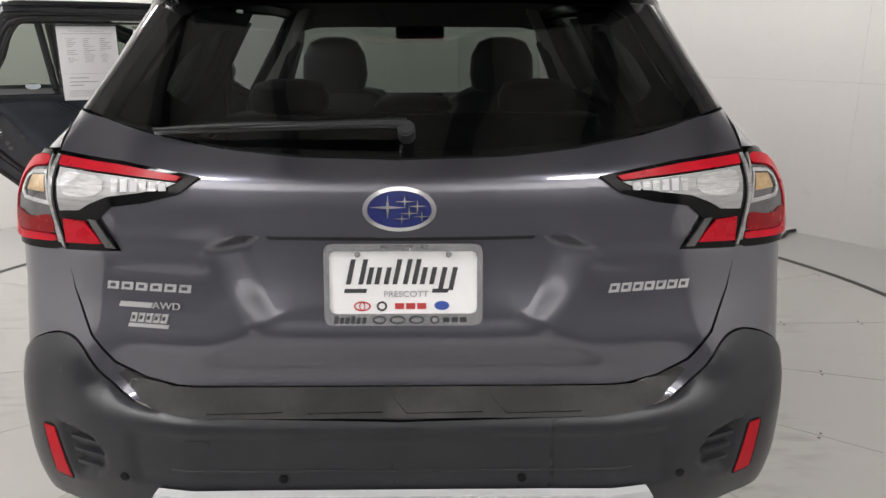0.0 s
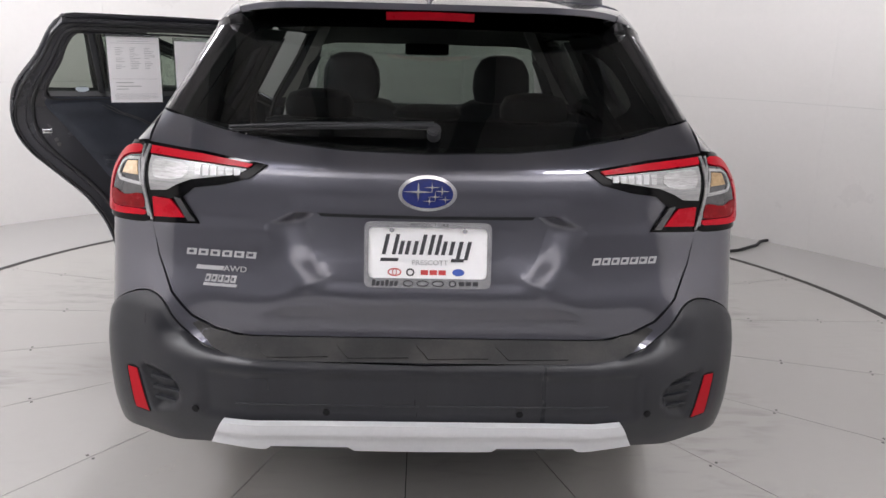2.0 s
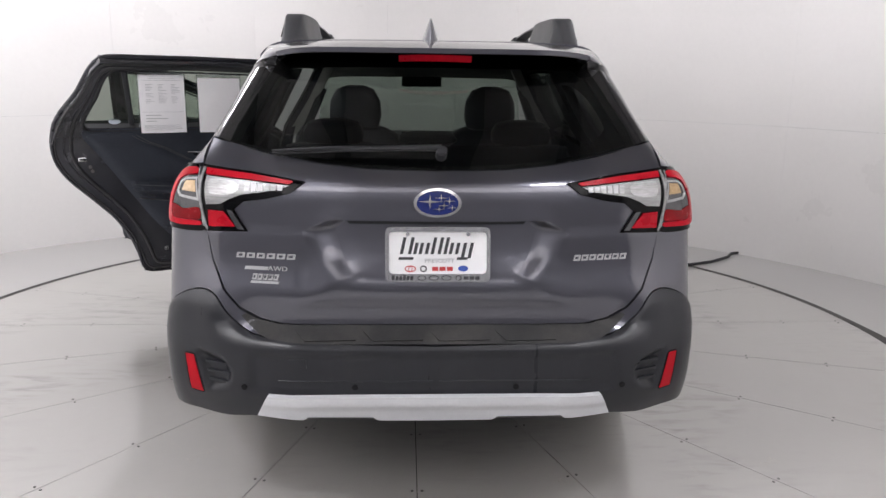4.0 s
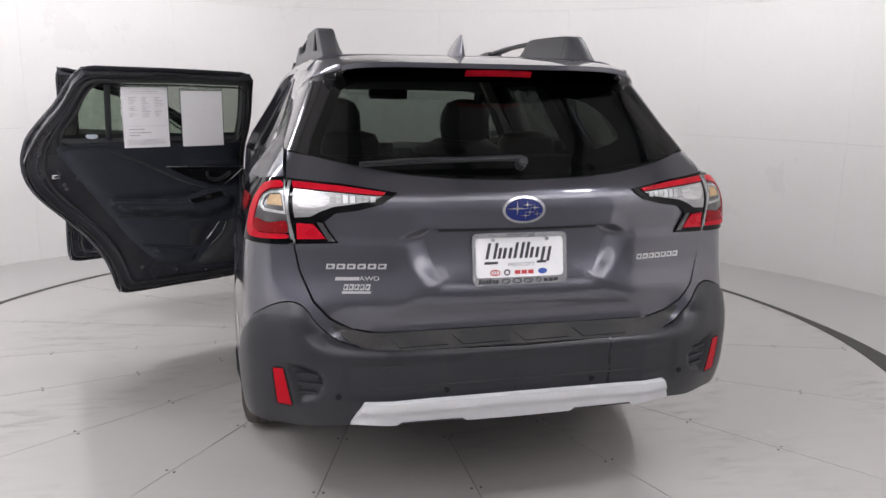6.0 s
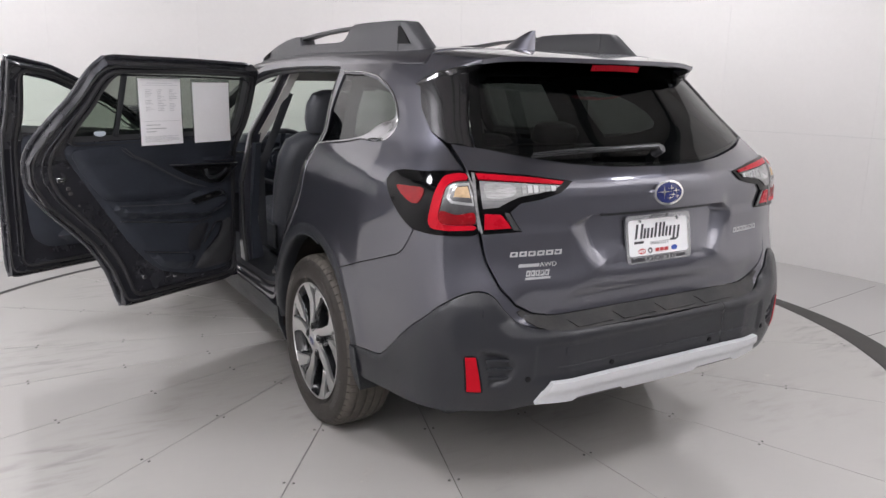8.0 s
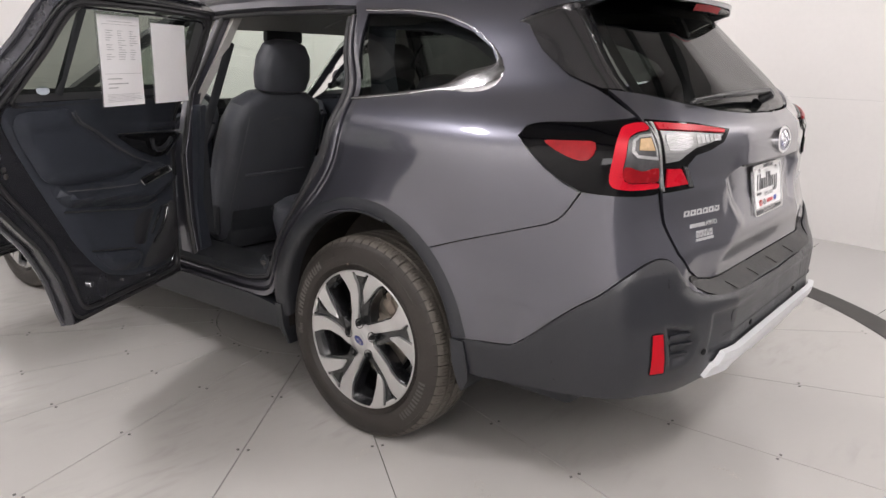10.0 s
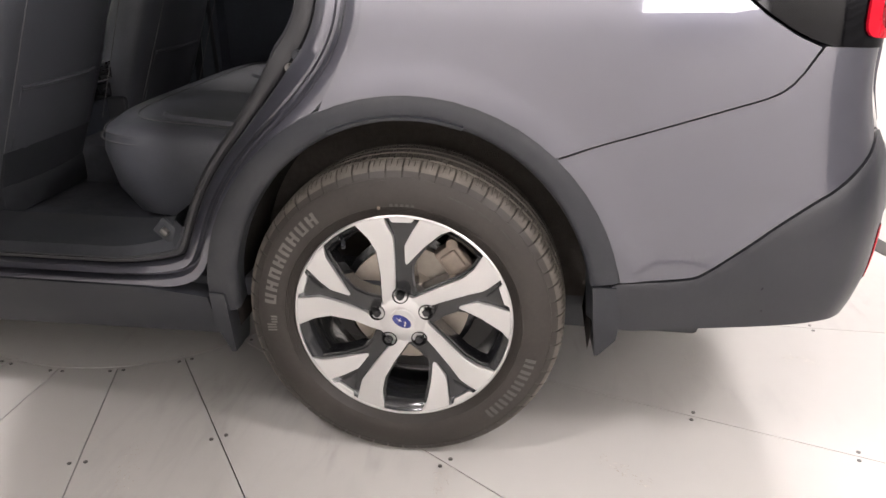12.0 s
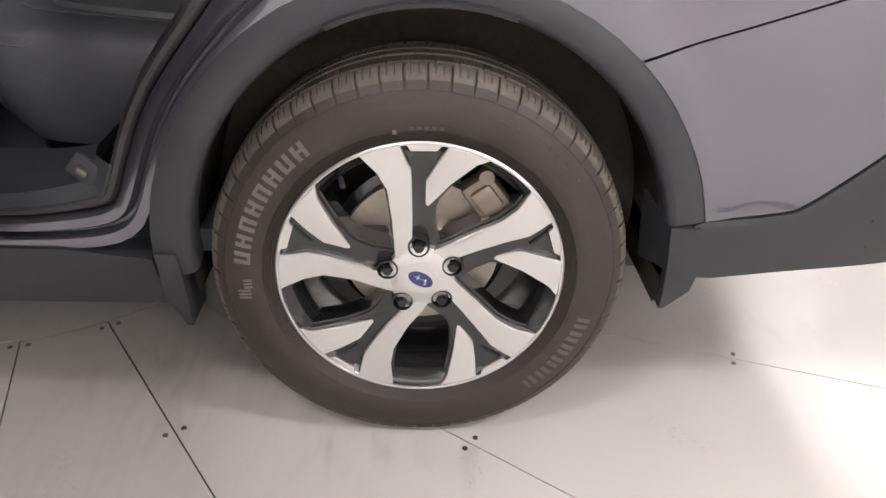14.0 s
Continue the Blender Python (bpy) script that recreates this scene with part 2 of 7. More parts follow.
def surf(name, col, rough=0.5, metal=0.0, coat=0.0, var=0.12, scale=6.0, fine=90.0, bump=0.0, bscale=200.0, rvar=0.08, stain=None, stains=0.0, spec=0.5, stretch=(1, 1, 1), soft=False, smudge=0.0, coat_rough=0.03, coat_ior=1.5):
    m, nt, out = tree(name)
    N, L = nt.nodes, nt.links
    p = N.new("ShaderNodeBsdfPrincipled")
    L.new(p.outputs[0], out.inputs[0])
    geo = N.new("ShaderNodeNewGeometry")
    mp = N.new("ShaderNodeMapping")
    mp.inputs["Scale"].default_value = stretch
    L.new(geo.outputs["Position"], mp.inputs["Vector"])
    a = N.new("ShaderNodeTexNoise")
    a.inputs["Scale"].default_value, a.inputs["Detail"].default_value, a.inputs["Roughness"].default_value = scale, 6, 0.6
    b = N.new("ShaderNodeTexNoise")
    b.inputs["Scale"].default_value, b.inputs["Detail"].default_value = fine, 3
    L.new(mp.outputs[0], a.inputs["Vector"])
    L.new(mp.outputs[0], b.inputs["Vector"])
    mixn = N.new("ShaderNodeMath")
    mixn.operation = "MULTIPLY_ADD"
    mixn.inputs[1].default_value = 0.65
    half = N.new("ShaderNodeMath")
    half.operation = "MULTIPLY"
    half.inputs[1].default_value = 0.35
    L.new(b.outputs["Fac"], half.inputs[0])
    L.new(a.outputs["Fac"], mixn.inputs[0])
    L.new(half.outputs[0], mixn.inputs[2])
    ramp = N.new("ShaderNodeValToRGB")
    ramp.color_ramp.elements[0].position, ramp.color_ramp.elements[1].position = 0.12, 0.88
    ramp.color_ramp.elements[0].color = (*[c * (1 - 1.9 * var) if 1.9 * var < 0.9 else c * 0.1 for c in col], 1)
    ramp.color_ramp.elements[1].color = (*[min(1, c * (1 + 1.9 * var)) for c in col], 1)
    L.new(mixn.outputs[0], ramp.inputs[0])
    colour = ramp.outputs[0]
    if stain:
        s = N.new("ShaderNodeTexNoise")
        s.inputs["Scale"].default_value, s.inputs["Detail"].default_value, s.inputs["Roughness"].default_value = scale * 0.55, (4 if soft else 8), (0.5 if soft else 0.72)
        L.new(mp.outputs[0], s.inputs["Vector"])
        sr = N.new("ShaderNodeValToRGB")
        sr.color_ramp.elements[0].position, sr.color_ramp.elements[1].position = (0.35 if soft else 0.46), 0.80
        sr.color_ramp.elements[0].color, sr.color_ramp.elements[1].color = (0, 0, 0, 1), (stains, stains, stains, 1)
        L.new(s.outputs["Fac"], sr.inputs[0])
        mx = N.new("ShaderNodeMixRGB")
        mx.inputs["Color2"].default_value = (*stain, 1)
        L.new(sr.outputs[0], mx.inputs["Fac"])
        L.new(colour, mx.inputs["Color1"])
        colour = mx.outputs[0]
    if smudge:
        # faint dragged dirt in patches
        d1 = N.new("ShaderNodeTexNoise")
        d1.inputs["Scale"].default_value, d1.inputs["Detail"].default_value, d1.inputs["Distortion"].default_value = 9.0, 7, 0.6
        st = N.new("ShaderNodeMapping")
        st.inputs["Scale"].default_value, st.inputs["Rotation"].default_value = (0.6, 2.2, 1.0), (0, 0, 0.5)
        L.new(geo.outputs["Position"], st.inputs["Vector"])
        L.new(st.outputs[0], d1.inputs["Vector"])
        d2 = N.new("ShaderNodeTexNoise")
        d2.inputs["Scale"].default_value, d2.inputs["Detail"].default_value = 1.3, 2
        L.new(geo.outputs["Position"], d2.inputs["Vector"])
        r1, r2 = N.new("ShaderNodeMapRange"), N.new("ShaderNodeMapRange")
        for rn, lo, hi, src in ((r1, 0.42, 0.85, d1), (r2, 0.45, 0.75, d2)):
            rn.interpolation_type = "SMOOTHSTEP"
            rn.inputs["From Min"].default_value, rn.inputs["From Max"].default_value = lo, hi
            L.new(src.outputs["Fac"], rn.inputs["Value"])
        mm = N.new("ShaderNodeMath")
        mm.operation = "MULTIPLY"
        L.new(r1.outputs[0], mm.inputs[0])
        L.new(r2.outputs[0], mm.inputs[1])
        ma = N.new("ShaderNodeMath")
        ma.operation = "MULTIPLY"
        ma.inputs[1].default_value = smudge
        L.new(mm.outputs[0], ma.inputs[0])
        dm = N.new("ShaderNodeMixRGB")
        dm.inputs["Color2"].default_value = (*[c * 0.55 for c in col], 1)
        L.new(ma.outputs[0], dm.inputs["Fac"])
        L.new(colour, dm.inputs["Color1"])
        colour = dm.outputs[0]
    L.new(colour, p.inputs["Base Color"])
    rr = N.new("ShaderNodeMapRange")
    rr.inputs["From Min"].default_value, rr.inputs["From Max"].default_value = 0.15, 0.85
    rr.inputs["To Min"].default_value, rr.inputs["To Max"].default_value = max(0.02, rough - rvar), min(1, rough + rvar)
    L.new(a.outputs["Fac"], rr.inputs["Value"])
    L.new(rr.outputs[0], p.inputs["Roughness"])
    p.inputs["Metallic"].default_value = metal
    p.inputs["Coat Weight"].default_value = coat
    p.inputs["Coat Roughness"].default_value = coat_rough
    p.inputs["Coat IOR"].default_value = coat_ior
    p.inputs["Specular IOR Level"].default_value = spec
    if bump:
        bn = N.new("ShaderNodeTexNoise")
        bn.inputs["Scale"].default_value, bn.inputs["Detail"].default_value = bscale, 2
        L.new(mp.outputs[0], bn.inputs["Vector"])
        bu = N.new("ShaderNodeBump")
        bu.inputs["Strength"].default_value, bu.inputs["Distance"].default_value = bump, 0.002
        L.new(bn.outputs["Fac"], bu.inputs["Height"])
        L.new(bu.outputs[0], p.inputs["Normal"])
    return m


def pane(name, tint, gloss=0.5, rough=0.0):
    """Thin tinted glass: tinted see-through with a clear reflection."""
    m, nt, out = tree(name)
    N, L = nt.nodes, nt.links
    tr = N.new("ShaderNodeBsdfTransparent")
    tr.inputs[0].default_value = (*tint, 1)
    gl = N.new("ShaderNodeBsdfGlossy")
    gl.inputs["Roughness"].default_value = rough
    gl.inputs["Color"].default_value = (0.95, 0.95, 0.95, 1)
    fr = N.new("ShaderNodeLayerWeight")
    pw = N.new("ShaderNodeMath")
    pw.operation = "POWER"
    pw.inputs[1].default_value = 4.0
    L.new(fr.outputs["Facing"], pw.inputs[0])
    k = N.new("ShaderNodeMath")
    k.operation = "MULTIPLY_ADD"
    k.inputs[1].default_value = gloss * 1.5
    k.inputs[2].default_value = 0.12 * gloss
    k.use_clamp = True
    L.new(pw.outputs[0], k.inputs[0])
    mx = N.new("ShaderNodeMixShader")
    L.new(k.outputs[0], mx.inputs[0])
    L.new(tr.outputs[0], mx.inputs[1])
    L.new(gl.outputs[0], mx.inputs[2])
    L.new(mx.outputs[0], out.inputs[0])
    return m


PAINT = surf("grey_metallic_paint", (0.105, 0.105, 0.128), 0.29, metal=0.85, coat=1.0, coat_ior=1.7, var=0.003, scale=0.5, fine=2, rvar=0.0)
CLAD = surf("dark_grain_plastic", (0.021, 0.0225, 0.027), 0.36, spec=0.4, var=0.18, scale=5, fine=300, bump=0.25, bscale=900, stain=(0.085, 0.084, 0.079), stains=0.26)
CLADSCUFF = surf("dusty_bumper_plastic", (0.019, 0.020, 0.024), 0.31, spec=0.45, var=0.12, scale=5, fine=160, bump=0.1, bscale=900, stain=(0.070, 0.067, 0.062), stains=0.11, stretch=(3.2, 1, 0.35))
PAD = surf("scuffed_step_plastic", (0.034, 0.034, 0.034), 0.52, spec=0.3, var=0.3, scale=9, fine=200, bump=0.2, bscale=700, stain=(0.12, 0.11, 0.1), stains=0.5)
SILVER = surf("satin_silver_plastic", (0.70, 0.71, 0.73), 0.38, metal=0.15, var=0.05, scale=5)
BLACKGLOSS = surf("black_gloss_plastic", (0.002, 0.002, 0.0025), 0.06, spec=0.18, rvar=0.02, var=0.2, scale=6)
BLACK = surf("black_plastic", (0.028, 0.030, 0.034), 0.45, spec=0.3, var=0.2, scale=10, bump=0.15, bscale=600)
RUBBER = surf("black_rubber_seal", (0.021, 0.021, 0.023), 0.55, var=0.2, scale=14)
RED = surf("red_lamp_plastic", (0.46, 0.003, 0.016), 0.3, spec=0.2, coat=0.0, var=0.2, scale=14, fine=240)
REDDEEP = surf("deep_red_lamp_plastic", (0.22, 0.003, 0.007), 0.25, spec=0.2, var=0.3, scale=30, fine=300, bump=0.4, bscale=260)
REDREF = surf("red_reflector_plastic", (0.44, 0.002, 0.012), 0.4, spec=0.15, coat=0.0, var=0.1, scale=40, fine=500, bump=0.3, bscale=700)
CLEARLAMP = surf("clear_lamp_plastic", (0.44, 0.44, 0.44), 0.2, metal=0.45, coat=0.6, var=0.5, scale=26, fine=160, bump=0.7, bscale=120, stretch=(0.35, 0.35, 4))
SMOKELAMP = surf("smoked_lamp_plastic", (0.09, 0.09, 0.093), 0.2, metal=0.5, coat=0.6, var=0.3, scale=30)
PALELAMP = surf("pale_lamp_plastic", (0.29, 0.29, 0.29), 0.2, metal=0.4, coat=0.6, var=0.35, scale=30, fine=200, bump=0.3, bscale=150, stretch=(0.3, 0.3, 5))
AMBER = surf("amber_bulb_plastic", (0.44, 0.30, 0.16), 0.2, metal=0.1, var=0.35, scale=60)
CHROME = surf("chrome", (0.82, 0.82, 0.83), 0.12, metal=1.0, var=0.05, scale=20, rvar=0.04)
SATIN = surf("satin_aluminium_trim", (0.42, 0.42, 0.43), 0.16, metal=1.0, var=0.06, scale=12)
BADGEBLUE = surf("blue_badge_enamel", (0.010, 0.018, 0.13), 0.12, coat=1.0, var=0.2, scale=30)
TYRE = surf("tyre_rubber", (0.031, 0.027, 0.024), 0.50, spec=0.3, var=0.22, scale=9, fine=120, bump=0.25, bscale=500, stain=(0.060, 0.053, 0.046), stains=0.3)
TREAD = surf("dusty_tread_rubber", (0.085, 0.075, 0.064), 0.75, var=0.3, scale=14, fine=160, bump=0.3, bscale=400, stain=(0.17, 0.15, 0.125), stains=0.5)
TYREMARK = surf("raised_tyre_marks", (0.105, 0.098, 0.090), 0.75, var=0.15, scale=20)
ALLOY = surf("machined_alloy", (0.62, 0.615, 0.61), 0.29, metal=0.9, var=0.01, scale=3, fine=500, rvar=0.01)
ALLOYDARK = surf("dark_grey_wheel_paint", (0.014, 0.0145, 0.016), 0.22, spec=0.5, metal=0.2, coat=0.7, var=0.15, scale=10)
DISC = surf("worn_brake_steel", (0.40, 0.36, 0.31), 0.42, metal=0.6, var=0.12, scale=20, stain=(0.25, 0.17, 0.11), stains=0.3)
CALIPER = surf("cast_caliper_metal", (0.20, 0.165, 0.135), 0.45, metal=0.5, var=0.2, scale=40)
LEATHER = surf("black_leather", (0.060, 0.063, 0.073), 0.34, spec=0.4, var=0.15, scale=8, fine=160, bump=0.5, bscale=420)
TRIM = surf("black_soft_trim", (0.039, 0.044, 0.056), 0.36, spec=0.2, var=0.15, scale=7, bump=0.35, bscale=520)
CARPET = surf("black_carpet", (0.062, 0.066, 0.078), 0.95, var=0.35, scale=30, fine=600, bump=0.8, bscale=900)
HEADLINER = surf("grey_headliner_cloth", (0.30, 0.295, 0.28), 0.9, var=0.08, scale=10, bump=0.3, bscale=900)
PILLARCLOTH = surf("pale_pillar_trim", (0.62, 0.605, 0.58), 0.7, var=0.06, scale=10, bump=0.2, bscale=900)
STITCH = surf("grey_stitching", (0.085, 0.085, 0.088), 0.8, var=0.2, scale=90)
PAPER = surf("white_paper", (0.90, 0.89, 0.90), 0.75, var=0.03, scale=6)
INK = surf("printed_ink", (0.16, 0.16, 0.17), 0.8, var=0.2, scale=60)
INKPALE = surf("pale_printed_ink", (0.45, 0.45, 0.46), 0.8, var=0.2, scale=60)
PLATE = surf("white_plate_card", (0.90, 0.90, 0.90), 0.35, coat=0.4, var=0.03, scale=12)
PLATEFRAME = surf("chromed_plate_frame", (0.62, 0.62, 0.63), 0.22, metal=0.9, var=0.1, scale=30)
WALL = surf("white_wall_paint", (0.80, 0.782, 0.762), 0.30, var=0.025, scale=0.9, fine=30, rvar=0.06, spec=0.35)
CEIL = surf("grey_ceiling_paint", (0.38, 0.37, 0.36), 0.8, var=0.06, scale=2)
JOIST = surf("dark_joist_paint", (0.06, 0.06, 0.06), 0.7, var=0.1, scale=4)
FLOOR = surf("grey_floor_paint", (0.450, 0.438, 0.416), 0.15, smudge=0.75, var=0.015, scale=1.4, fine=25, rvar=0.008, stain=(0.40, 0.385, 0.36), stains=0.22, soft=True, bump=0.05, bscale=60)
FLOOROUT = surf("grey_outer_floor_paint", (0.43, 0.422, 0.41), 0.30, var=0.015, scale=1.4, fine=25, rvar=0.008, stain=(0.43, 0.42, 0.40), stains=0.2, soft=True)
DOORGREY = surf("dark_unseen_door_paint", (0.19, 0.19, 0.195), 0.6, var=0.1, scale=3)
GAP = surf("dark_gap", (0.02, 0.02, 0.02), 0.8, var=0.2, scale=20)
SCREW = surf("dull_screw_steel", (0.13, 0.125, 0.12), 0.45, metal=0.8, var=0.2, scale=90)
SCUFF = surf("rubber_scuff", (0.36, 0.335, 0.30), 0.5, var=0.5, scale=30, fine=200)
GLASSREAR = pane("privacy_glass", (0.17, 0.188, 0.178), 0.38)
GLASSDOOR = pane("tinted_door_glass", (0.27, 0.30, 0.265), 0.35)
GLASSFRONT = pane("green_tinted_glass", (0.82, 0.92, 0.84), 0.45)
SATINDARK = surf("dark_satin_trim", (0.10, 0.10, 0.105), 0.35, metal=0.6, var=0.1, scale=20)
LINER = surf("wheel_arch_liner_felt", (0.042, 0.037, 0.033), 0.95, spec=0.1, var=0.3, scale=30, bump=0.5, bscale=300)
RAIL = surf("grey_rail_plastic", (0.085, 0.086, 0.092), 0.42, spec=0.35, var=0.08, scale=8, fine=300, bump=0.2, bscale=900)
WIPER = surf("dark_wiper_plastic", (0.026, 0.027, 0.030), 0.36, spec=0.5, var=0.1, scale=20)
MATTBLACK = surf("matt_black_rubber", (0.009, 0.009, 0.010), 0.6, spec=0.15, var=0.2, scale=10)
LETTER = surf("silver_lettering", (0.48, 0.48, 0.49), 0.3, metal=0.3, var=0.05, scale=30)
NUT = surf("dark_nut_steel", (0.05, 0.05, 0.052), 0.25, metal=0.8, var=0.15, scale=60)
REDMARK = surf("dark_red_marker_plastic", (0.24, 0.004, 0.008), 0.22, spec=0.3, coat=0.0, var=0.2, scale=30)
DUSTYRUBBER = surf("dusty_rubber_strip", (0.050, 0.047, 0.044), 0.6, var=0.15, scale=6)

# ---- the studio: round room with a turntable ----
TC, TR = (-0.08, 0.88), 2.70
SC = (-0.05, 1.05)


def ring_pt(c, r, deg, z):
    """Angle is counted from -y towards -x."""
    a = radians(deg)
    return Vector((c[0] - r * math.sin(a), c[1] - r * math.cos(a), z))


SEAMGREY = surf("grey_joint_filler", (0.30, 0.29, 0.28), 0.8, var=0.1, scale=5)


def build_wall():
    wall = empty("wall_round", "tall curved white painted panel wall closing the studio", "wall", kind="structure")
    backing = net(lambda a, z: ring_pt(ROOM_C, ROOM_R + 0.03, a, z), span(0, 360, 96), [-0.05, ROOM_H + 0.1])
    part("backing", solid(backing, 0.06), SEAMGREY, wall)
    step = 360 / 21
    for k in range(21):
        for z0, z1 in ((-0.002, 1.0765), (1.078, 2.151), (2.1525, 3.29)):
            a0, a1 = k * step + 0.006 + 9, (k + 1) * step - 0.006 + 9
            bm = net(lambda a, z: ring_pt(ROOM_C, ROOM_R, a, z), span(a0, a1, 8), span(z0, z1, 2))
            bmesh.ops.recalc_face_normals(bm, faces=bm.faces)
            part("panel", solid(bm, -0.012), WALL, wall)
    return wall


def build_unseen_door():
    """Unseen dark roller door, added behind the walk's start to darken the tailgate's reflections."""
    door = empty("door_dark_unseen", "unseen dark roller door added to darken the reflections in the car", "door", kind="structure")
    for k in range(11):
        z0 = 0.02 + 0.19 * k
        bm = net(lambda a, z: ring_pt(ROOM_C, ROOM_R - 0.05 + 0.012 * math.sin(math.pi * (z - z0) / 0.185), a, z), span(-40, 40, 20), span(z0, z0 + 0.185, 4))
        bmesh.ops.recalc_face_normals(bm, faces=bm.faces)
        part("slat", solid(bm, -0.008), DOORGREY, door)
    for a in (-40.6, 40.6):
        part("guide_rail", place(box(0.08, 0.10, 2.15, (0, 0, 0), 0.005), Matrix.Translation(ring_pt(ROOM_C, ROOM_R - 0.05, a, 1.075)) @ Matrix.Rotation(radians(-a), 4, "Z")), SATINDARK, door)
    return door


def edge_r(deg):
    """From the hub of the seams to the turntable's edge."""
    d = ring_pt((0, 0), 1, deg, 0)
    ox, oy = SC[0] - TC[0], SC[1] - TC[1]
    b = ox * d.x + oy * d.y
    return -b + math.sqrt(b * b - (ox * ox + oy * oy - (TR - 0.012) ** 2))


def build_floor():
    fl = empty("floor", "pale grey painted turntable floor of wedge panels with screwed seams", "floor", kind="structure")
    # outer floor
    bm = net(lambda a, r: ring_pt(TC, TR + 0.03, a, 0) if r == 0 else ring_pt(ROOM_C, ROOM_R + 0.05, a, 0), span(0, 360, 120), [0, 1])
    bmesh.ops.recalc_face_normals(bm, faces=bm.faces)
    for f in bm.faces:
        if f.normal.z < 0:
            f.normal_flip()
    part("outer_floor", bm, FLOOROUT, fl)
    base = bmesh.new()
    bmesh.ops.create_circle(base, cap_ends=True, segments=96, radius=TR + 0.2)
    part("pit", place(base, Matrix.Translation((TC[0], TC[1], -0.02))), GAP, fl)
    seams = [0, 17.8, 36.4, 54.8, 73, 89.5, 106] + [18 * k for k in range(7, 20)]
    g = 0.0016
    for i, a0 in enumerate(seams):
        a1 = seams[(i + 1) % len(seams)] + (360 if i == len(seams) - 1 else 0)
        bm = bmesh.new()
        inner, outer = [], []
        n = 8
        for j in range(n + 1):
            a = a0 + (a1 - a0) * j / n
            for r, row in ((0.572, inner), (edge_r(a), outer)):
                e = math.degrees(g / r)
                aa = a + (e if j == 0 else -e if j == n else 0)
                row.append(bm.verts.new(ring_pt(SC, r, aa, 0)))
        f = bm.faces.new(inner + outer[::-1])
        bm.normal_update()
        if f.normal.z < 0:
            f.normal_flip()
        r = bmesh.ops.extrude_face_region(bm, geom=[f])
        bmesh.ops.translate(bm, vec=(0, 0, -0.015), verts=[v for v in r["geom"] if isinstance(v, bmesh.types.BMVert)])
        bmesh.ops.recalc_face_normals(bm, faces=bm.faces)
        part("panel", bm, FLOOR, fl, smooth=0)
    bm = cyl(0.569, 0.014, (SC[0], SC[1], -0.007), seg=36)
    part("hub_panel", bm, FLOOR, fl, smooth=0)
    # dark rubber rim round the turntable
    def joint(a):
        """The joint widens on one side of the turntable."""
        d = a - 360
        return 0.030 + 0.125 * sstep((d + 98) / 40) * (1 - sstep((d + 35) / 35))
    bm = net(lambda a, r: ring_pt(TC, TR - 0.008 if r == 0 else TR + joint(a), a, 0.002), span(0, 360, 180), [0, 1])
    bmesh.ops.recalc_face_normals(bm, faces=bm.faces)
    for f in bm.faces:
        if f.normal.z < 0:
            f.normal_flip()
    part("rim_seal", bm, DUSTYRUBBER, fl, "dark rubber ring round the turntable")
    for x0, y0, x1, y1 in ((2.62, 0.0, 3.62, 0.12), (2.39, -0.52, 3.55, -0.50), (1.93, -1.17, 3.25, -1.36)):
        d = Vector((x1 - x0, y1 - y0, 0)).normalized() * 0.002
        bm = bmesh.new()
        bm.faces.new([bm.verts.new(v) for v in ((x0 + d.y, y0 - d.x, 0.0015), (x1 + d.y, y1 - d.x, 0.0015), (x1 - d.y, y1 + d.x, 0.0015), (x0 - d.y, y0 + d.x, 0.0015))])
        part("floor_joint", bm, GAP, fl, smooth=0)
    # screws in pairs along the seams
    me = None
    for a in seams:
        for r in (0.592, 1.012, 1.43, 1.86, 2.25, edge_r(a) - 0.06):
            for s in (-0.018, 0.018):
                p = ring_pt(SC, r, a + math.degrees(s / r), 0.0)
                if me is None:
                    bm = cyl(0.0052, 0.003, (0, 0, 0.0005), seg=10)
                    ob = part("screw", bm, SCREW, fl, smooth=0)
                    me = ob.data
                else:
                    ob = new("screw", me)
                    ob.parent = fl
                ob.location = p
    return fl


def build_scuffs():
    """Small dark rubber marks on the floor."""
    marks = [(0.38, -0.67, 0.06, 20), (0.46, -0.75, 0.05, -30), (0.98, -0.72, 0.06, 60), (1.11, -0.42, 0.07, 10), (-1.02, 0.62, 0.10, 15), (-0.87, -0.52, 0.07, 50), (-0.34, -0.78, 0.08, 5),
             (-0.96, -0.10, 0.05, 0), (-0.27, -1.10, 0.05, 80), (1.30, -0.64, 0.05, 30), (-1.25, 0.95, 0.08, 40)]
    for x, y, size, turn in marks:
        bm = bmesh.new()
        for _ in range(70):
            u, v = random.uniform(-1, 1) * size, random.gauss(0, size * 0.22)
            ll, ww = random.uniform(0.002, 0.007), random.uniform(0.0005, 0.0013)
            b = random.choice((-0.5, 0.4)) + random.uniform(-0.3, 0.3)
            c, s = math.cos(b), math.sin(b)
            q = [(u + c * dx - s * dy, v + s * dx + c * dy) for dx, dy in ((-ll, -ww * 0.4), (ll * 0.2, -ww), (ll, ww * 0.3), (-ll * 0.3, ww))]
            bm.faces.new([bm.verts.new((px, py, 0)) for px, py in q])
        bmesh.ops.recalc_face_normals(bm, faces=bm.faces)
        for f in bm.faces:
            if f.normal.z < 0:
                f.normal_flip()
        ob = part("floor_scuff", bm, SCUFF, smooth=0)
        ob.matrix_basis = pose(x, y, 0.0012, 0, 0, turn)
        tagged(ob, "faint dark rubber scuff mark on the grey floor", "stain", group="scuffs on the floor", kind="stuff")


